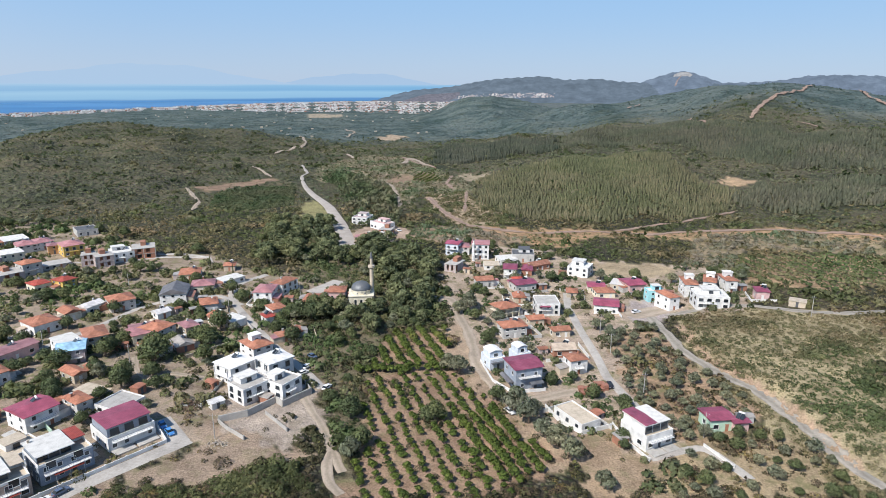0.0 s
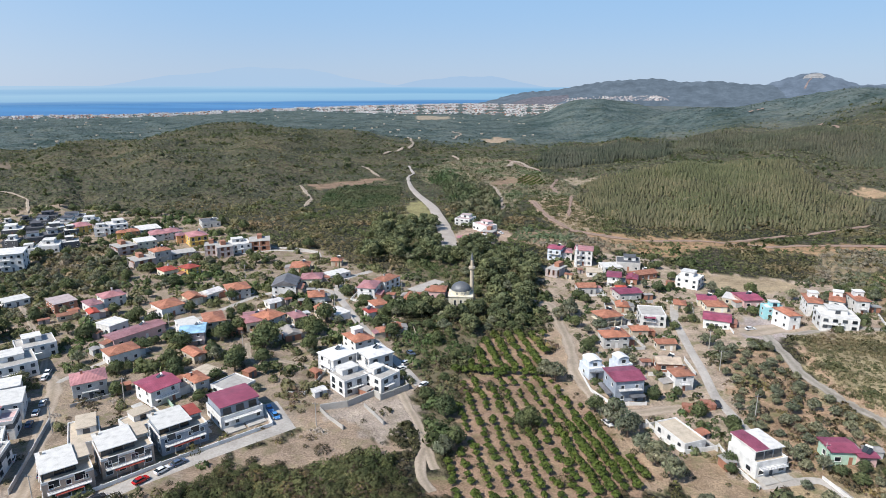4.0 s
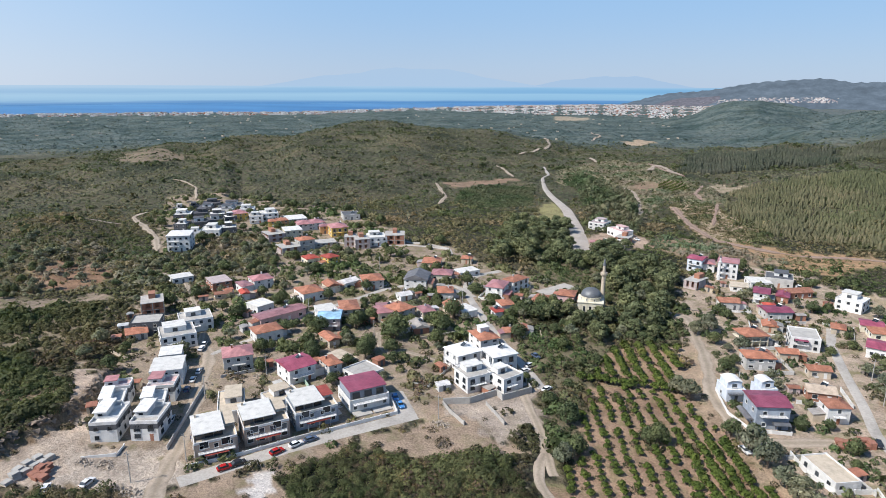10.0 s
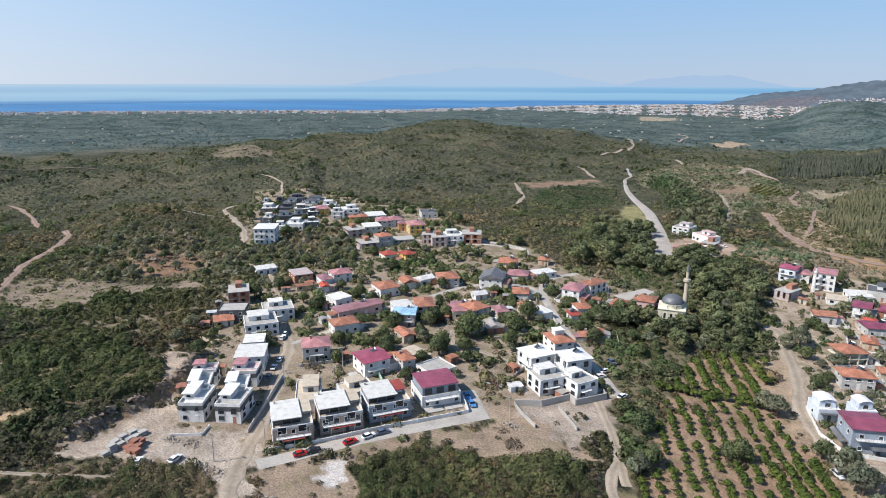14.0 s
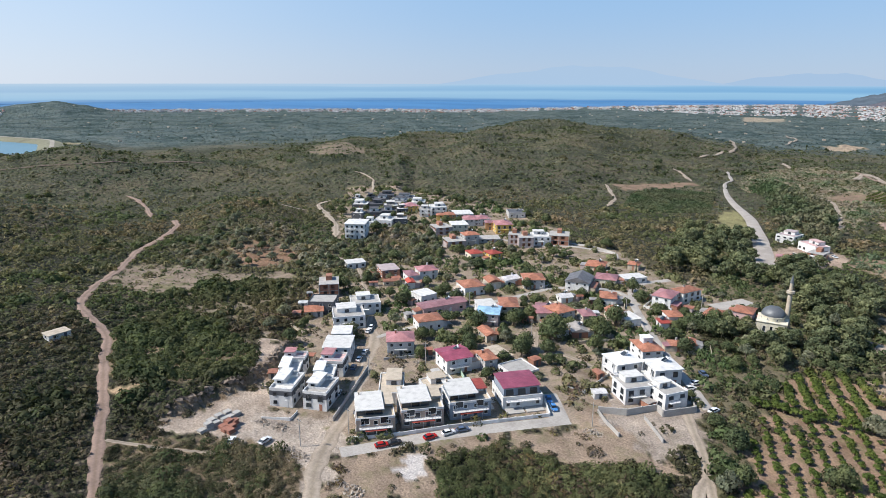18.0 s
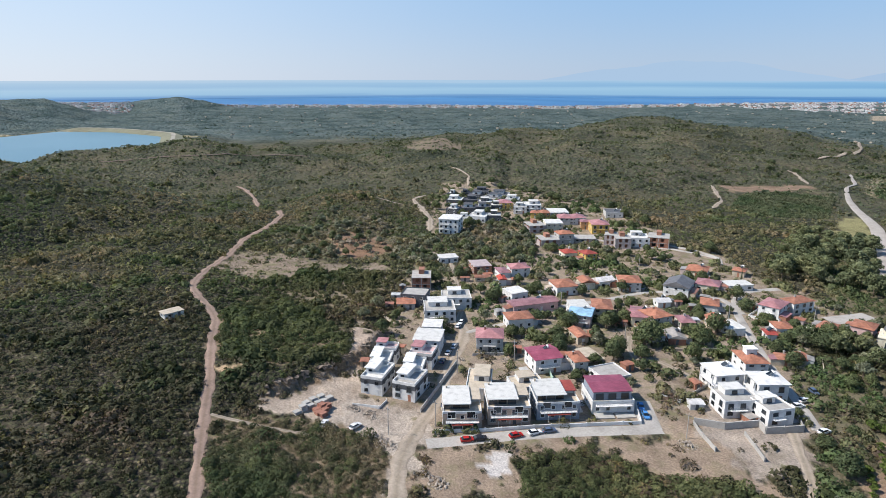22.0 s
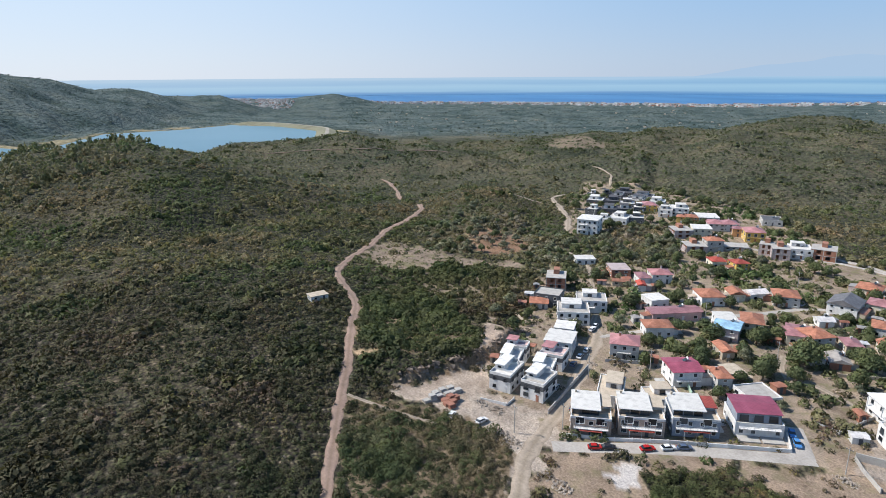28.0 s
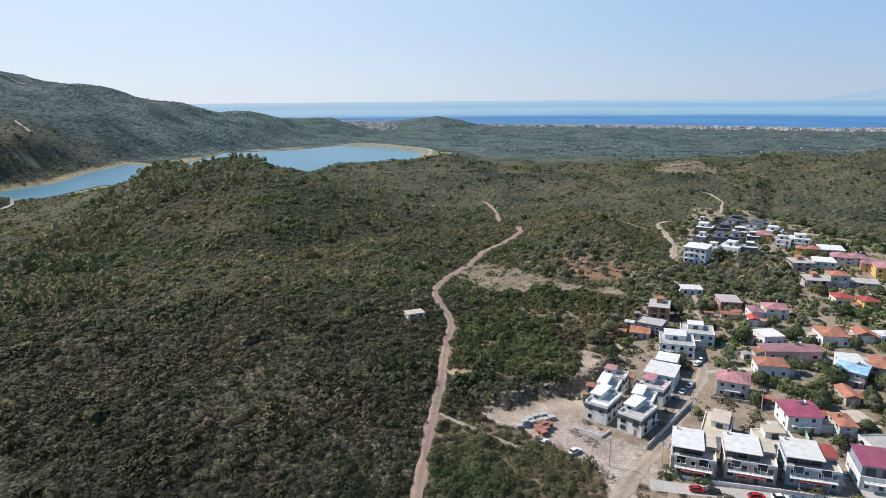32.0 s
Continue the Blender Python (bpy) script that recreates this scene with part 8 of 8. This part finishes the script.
scatter("olive_grove", "grey-green olive trees on the far bank", 300, 500, 1500, (1.3, 2.4), 24, 0.32, OLIVE, 49, (0.75, 1.0), PLOTS["olive_top_right"], 0.7)
scatter("orange_grove", "dense dark green grove on the valley floor", 400, 900, 9000, (1.2, 1.9), 12, 0.42, BROAD, 50, (0.7, 0.9), PLOTS["green_field"], 0.8)


scatter("thicket", "dense round dark green bushes on the slope", 100, 500, 1650, (1.3, 2.9), 80, 0.18, THICKET, 51, (0.75, 1.0), PLOTS["thicket"], 1.0)
scatter("thicket", "round dark green bushes with bare earth between", 100, 500, 900, (1.2, 2.6), 54, 0.23, SHRUB, 52, (0.75, 1.0), PLOTS["thicket_low"], 1.0)
scatter("scrub", "sparse pale green scrub on dry stony ground", 100, 500, 8500, (0.5, 1.6), 26, 0.26, SLOPE, 53, (0.45, 0.8), PLOTS["right_slope"], 0.85)
scatter("scrub", "sparse pale green scrub on dry stony ground", 100, 500, 1400, (0.4, 1.2), 24, 0.28, SLOPE, 54, (0.45, 0.8), PLOTS["dry_slope"], 0.6)
# the sun on this strip is put into paler leaves
scatter("scrub", "sunlit olive-green scrub below the dirt yard", 90, 300, 3600, (0.6, 1.7), 90, 0.13, SLOPE, 55, (0.6, 0.95), PLOTS["lower_scrub"], 0.8)
scatter("thicket", "dark green bushes among the scrub below the yard", 90, 300, 420, (1.0, 2.4), 130, 0.12, THICKET, 56, (0.7, 1.0), PLOTS["lower_scrub"], 0.8)
scatter("garden_bushes", "green garden bushes between the houses", 100, 500, 26000, (0.5, 1.6), 22, 0.34, BROAD, 41, (0.7, 1.0), PLOTS["village"], 0.10)
scatter("garden_trees", "crowded leafy green trees in the gardens", 100, 500, 26000, (1.3, 2.7), 46, 0.27, BROAD, 44, (0.8, 1.15), PLOTS["village"], 0.50)
scatter("garden_trees", "crowded leafy green trees in the gardens", 100, 500, 14000, (1.2, 2.4), 46, 0.27, BROAD, 45, (0.8, 1.15), PLOTS["right_village"], 0.17)
scatter("olive_grove", "old grey-green olive trees on dry ground", 100, 500, 9000, (1.3, 2.6), 34, 0.30, OLIVE, 46, (0.75, 1.0), PLOTS["grove_west"], 0.12)
scatter("garden_bushes", "green garden bushes between the houses", 100, 500, 14000, (0.5, 1.5), 22, 0.34, BROAD, 42, (0.7, 1.0), PLOTS["right_village"], 0.06)
scatter("thicket", "dense green shrubs on the hillock below the street", 60, 300, 5200, (1.0, 2.6), 150, 0.11, THICKET, 47, (0.7, 1.0), PLOTS["hillock"], 0.4)
scatter("thicket", "lush green thicket along the stream bed", 100, 500, 8000, (0.9, 2.6), 54, 0.20, BROAD, 43, (0.8, 1.1), PLOTS["valley_trees"], 0.62)


def blocks(name, label, category, x, y, tone, seed, low, tall, z=None):
    """Far houses, each a small box, as one mesh."""
    g = np.random.default_rng(seed)
    w, d, h, a = g.uniform(low, 2 * low, len(x)), g.uniform(low, 1.9 * low, len(x)), g.uniform(*tall, len(x)), g.uniform(0, 3.1, len(x))
    z = np.maximum(height(x, y), SEA) if z is None else z
    cs = np.array([(-1, -1), (1, -1), (1, 1), (-1, 1)])
    u = cs[None, :, 0] * w[:, None] * np.cos(a)[:, None] - cs[None, :, 1] * d[:, None] * np.sin(a)[:, None]
    v = cs[None, :, 0] * w[:, None] * np.sin(a)[:, None] + cs[None, :, 1] * d[:, None] * np.cos(a)[:, None]
    lo = np.stack([x[:, None] + u, y[:, None] + v, np.repeat(z[:, None] - 3, 4, 1)], -1)
    hi = lo + np.array([0, 0, 1])[None, None] * (h + 3)[:, None, None]
    f4 = [hi] + [np.stack([lo[:, i], lo[:, (i + 1) % 4], hi[:, (i + 1) % 4], hi[:, i]], 1) for i in range(4)]
    tagged(new(name, faces_mesh(name, np.concatenate(f4), wall_paint(tone))), label, category, kind="stuff")


def coast_town():
    """Holiday town along the shore, its suburb by the reservoir, and farmhouses in the plain."""
    g = np.random.default_rng(31)
    for k, (tone, n) in enumerate((("white", 3800), ("pale", 4600), ("pinkgrey", 2300), ("brick", 1500))):
        b = np.concatenate([g.uniform(-1, 20, n // 2), g.uniform(20, 90, n - n // 2), g.uniform(71.5, 81, n // 4)])
        deep = np.interp(b, [0, 15, 24, 70, 73, 80, 83, 90], [1900, 1300, 330, 330, 1250, 1250, 330, 330]) * g.random(len(b)) ** 1.3
        f = np.minimum(coast(b), 4700) - 40 - deep
        x, y = -f * np.sin(np.radians(b)), f * np.cos(np.radians(b))
        patch = np.sin(b * 1.9) + np.sin(b * 5.3 + 1) + np.sin(deep / 70)
        ok = (patch > (-0.9 if tone != "white" else -0.2)) & ((np.abs(b - 69) > 2.6) | (deep > 400))
        blocks("town", "dense far town of small pale houses along the coast", "town", x[ok], y[ok], tone, 60 + k, 2.2, (2.6, 4.6))
    # white villas on the foot of the mountain beyond the bay
    for k, (tone, n) in enumerate((("white", 60), ("pale", 110), ("pinkgrey", 130))):
        b = np.concatenate([g.normal(-1.2, 1.1, n // 3), g.normal(-4.6, 1.0, n // 3), g.normal(-7.4, 0.6, n // 3)])
        o = g.uniform(-335, -262, len(b))
        x, y = -(4900 + o) * np.sin(np.radians(b)), (4900 + o) * np.cos(np.radians(b))
        blocks("town", "white villas on the slope beyond the bay", "town", x, y, tone, 80 + k, 2.3, (2.5, 5.0), on_range(0, b, o))
    b, f = g.uniform(-2, 70, 150), g.uniform(1500, 3300, 150)
    x, y = -f * np.sin(np.radians(b)), f * np.cos(np.radians(b))
    blocks("farmhouses", "scattered small pale farmhouses among the groves", "houses", x, y, "tan", 70, 1.9, (2.2, 3.6))


coast_town()


def yards():
    """Low walls round some of the village yards."""
    rng = random.Random(77)
    done = 0
    for hx, hy, r, a, b in list(FOOT):
        if not 165 < math.hypot(hx, hy) < 330 or rng.random() > 0.6 or done >= 34:
            continue
        u, w = a + rng.uniform(2.0, 4.5), b + rng.uniform(2.0, 4.5)
        q = rng.choice(([(-u, w), (-u, -w), (u, -w)], [(-u, -w), (u, -w), (u, w)], [(u, -w), (u, w), (-u, w)]))
        pts = [(hx + math.cos(r) * px - math.sin(r) * py, hy + math.sin(r) * px + math.cos(r) * py) for px, py in q]
        line = np.array([(x0 + (x1 - x0) * i / 12, y0 + (y1 - y0) * i / 12) for (x0, y0), (x1, y1) in zip(pts, pts[1:]) for i in range(13)])
        if off_road(line[:, 0], line[:, 1], 0.4).all() and clear_of_houses(line[:, 0], line[:, 1], 0.3).all():
            garden_wall("garden", rng.uniform(0.9, 1.5), 0.2, rng.choice(("tan", "grey", "white", "grey")), pts)
            done += 1


yards()


def clutter():
    """Paved yards beside the older houses, and small sheds under rusty or grey sheets."""
    rng = random.Random(91)
    paved, sheds = 0, 0
    for hx, hy, r, a, b in list(FOOT):
        if not 165 < math.hypot(hx, hy) < 340:
            continue
        c, s = math.cos(r), math.sin(r)
        side = rng.choice((-1, 1))
        if rng.random() < 0.5 and paved < 46:
            w, d = rng.uniform(2.5, 5.5), rng.uniform(3, 6)
            u0, v0 = side * (a + 0.05 + w / 2), rng.uniform(-b * 0.5, b * 0.3)
            g = np.array([(u0 + w / 2 * i, v0 + d / 2 * j) for j in np.linspace(-1, 1, 5) for i in np.linspace(-1, 1, 5)])
            x, y = (hx + c * g[:, 0] - s * g[:, 1]).reshape(5, 5), (hy + s * g[:, 0] + c * g[:, 1]).reshape(5, 5)
            if off_road(x.ravel(), y.ravel(), 0.2).all():
                top = height(x, y) + 0.10
                top[0], top[-1], top[:, 0], top[:, -1] = top[0] - 0.2, top[-1] - 0.2, top[:, 0] - 0.2, top[:, -1] - 0.2
                tagged(sheet("pavement", x, y, top, wall_paint(rng.choice(("concrete", "pale", "tan", "grey")))), "pale concrete yard beside a village house", "yard", kind="structure")
                paved += 1
        w, d, h = rng.uniform(2.2, 4.5), rng.uniform(2.2, 4.0), rng.uniform(2.0, 2.6)
        u, v = -side * (a + w / 2 + rng.uniform(1.0, 3.5)), rng.uniform(-b, b)
        x, y = hx + c * u - s * v, hy + s * u + c * v
        q = np.array([(x, y), (x + w / 2, y), (x - w / 2, y), (x, y + d / 2), (x, y - d / 2)])
        if sheds < 44 and rng.random() < 0.75 and off_road(q[:, 0], q[:, 1], 0.5).all() and clear_of_houses(q[:, 0], q[:, 1], 0.5).all():
            tone, cover_ = rng.choice((("tan", "rust"), ("brick", "grey"), ("grey", "grey"), ("hut", "white"), ("brick", "rust"), ("pinkgrey", "orange")))
            root = tagged(new("shed"), "small %s garden shed under a %s sheet roof" % (tone.replace("hut", "white").replace("pinkgrey", "pinkish"), cover_.replace("rust", "rusty brown")), "shed", "garden sheds")
            root.matrix_world = pose(x, y, float(height(x, y)), 0, 0, math.degrees(r) + rng.uniform(-8, 8))
            block("wall", -w / 2, w / 2, -d / 2, d / 2, -0.8, h, wall_paint(tone), root)
            part("roof", hip_roof(w + 0.5, d + 0.5, h + 0.12, rng.uniform(0.15, 0.5), 0.0, True, w > d, 0.1), roof_cover(cover_, False), root)
            door(root, pose(0, -d / 2, 0.02), "slate")
            FOOT.append((x, y, r, w / 2, d / 2))
            sheds += 1


clutter()


def rubble(x, y, r, tall, seed):
    """A heap of broken stone and earth."""
    g = random.Random(seed)
    bm = bmesh.new()
    for _ in range(70):
        a, q = g.uniform(0, 6.28), math.sqrt(g.random())
        px, py = x + r * q * math.cos(a), y + 0.7 * r * q * math.sin(a)
        s = g.uniform(0.18, 0.55)
        c = Vector((px, py, float(height(px, py)) + tall * (1 - q) * g.uniform(0.5, 1)))
        p = [bm.verts.new(c + Vector((g.uniform(-s, s), g.uniform(-s, s), g.uniform(-s, s) * 0.7 - (0.3 if i % 2 else 0)))) for i in range(7)]
        bmesh.ops.convex_hull(bm, input=p, use_existing_faces=False)
    me = bpy.data.meshes.new("rubble_heap")
    bm.to_mesh(me)
    bm.free()
    me.materials.append(plain("rubble", (0.40, 0.34, 0.28), 0.95, 0.35, 0.8, 6.0, 0.4))
    tagged(new("rubble_heap", me), "heap of grey-brown rubble and earth on bare ground", "rubble", kind="stuff")


def rock_face():
    """Broken ledges of rock standing out of the dug slope behind the building ground."""
    g = random.Random(14)
    bm = bmesh.new()
    line = CUTS[0][2]
    for i in range(150):
        k = g.randrange(len(line) - 1)
        f = g.random()
        u = g.random()
        (x0, y0), (x1, y1) = line[k], line[k + 1]
        n = math.hypot(x1 - x0, y1 - y0)
        off = 0.3 + 3.4 * u
        px, py = x0 + (x1 - x0) * f - (y1 - y0) / n * off, y0 + (y1 - y0) * f + (x1 - x0) / n * off
        s = g.uniform(0.35, 1.15)
        c = Vector((px, py, float(height(px, py)) - 0.15 * s))
        turn = Matrix.Rotation(g.uniform(0, 6.28), 3, "Z")
        p = [bm.verts.new(c + turn @ Vector((g.choice((-1, 1)) * s * g.uniform(0.6, 1.2), g.choice((-1, 1)) * s * g.uniform(0.4, 0.8), g.choice((-1, 1)) * s * g.uniform(0.35, 0.7)))) for _ in range(9)]
        bmesh.ops.convex_hull(bm, input=p, use_existing_faces=False)
    loose = [v for v in bm.verts if not v.link_faces]
    bmesh.ops.delete(bm, geom=loose, context="VERTS")
    me = bpy.data.meshes.new("rock_face")
    bm.to_mesh(me)
    bm.free()
    me.materials.append(plain("ledge_rock", (0.25, 0.195, 0.15), 0.95, 0.4, 0.5, 4.0, 0.5))
    tagged(new("rock_face", me), "broken brown rock ledges of a dug slope", "rock", kind="stuff")


rock_face()
rubble(-128.3, 95.8, 4.5, 1.2, 1)
rubble(-140.6, 102.8, 3.5, 1.0, 2)
rubble(-124.5, 96.8, 3, 0.9, 3)
rubble(-102.7, 95.5, 3.5, 1.0, 4)
rubble(-108.3, 95.1, 3, 0.8, 5)
rubble(-98.7, 135.4, 2.5, 0.8, 6)
rubble(-67.0, 158.0, 3.5, 0.9, 7)
rubble(-147.0, 100.9, 3, 0.9, 8)
rubble(-137.7, 162.7, 3, 0.7, 9)
rubble(-150.5, 151.1, 2.5, 0.6, 10)
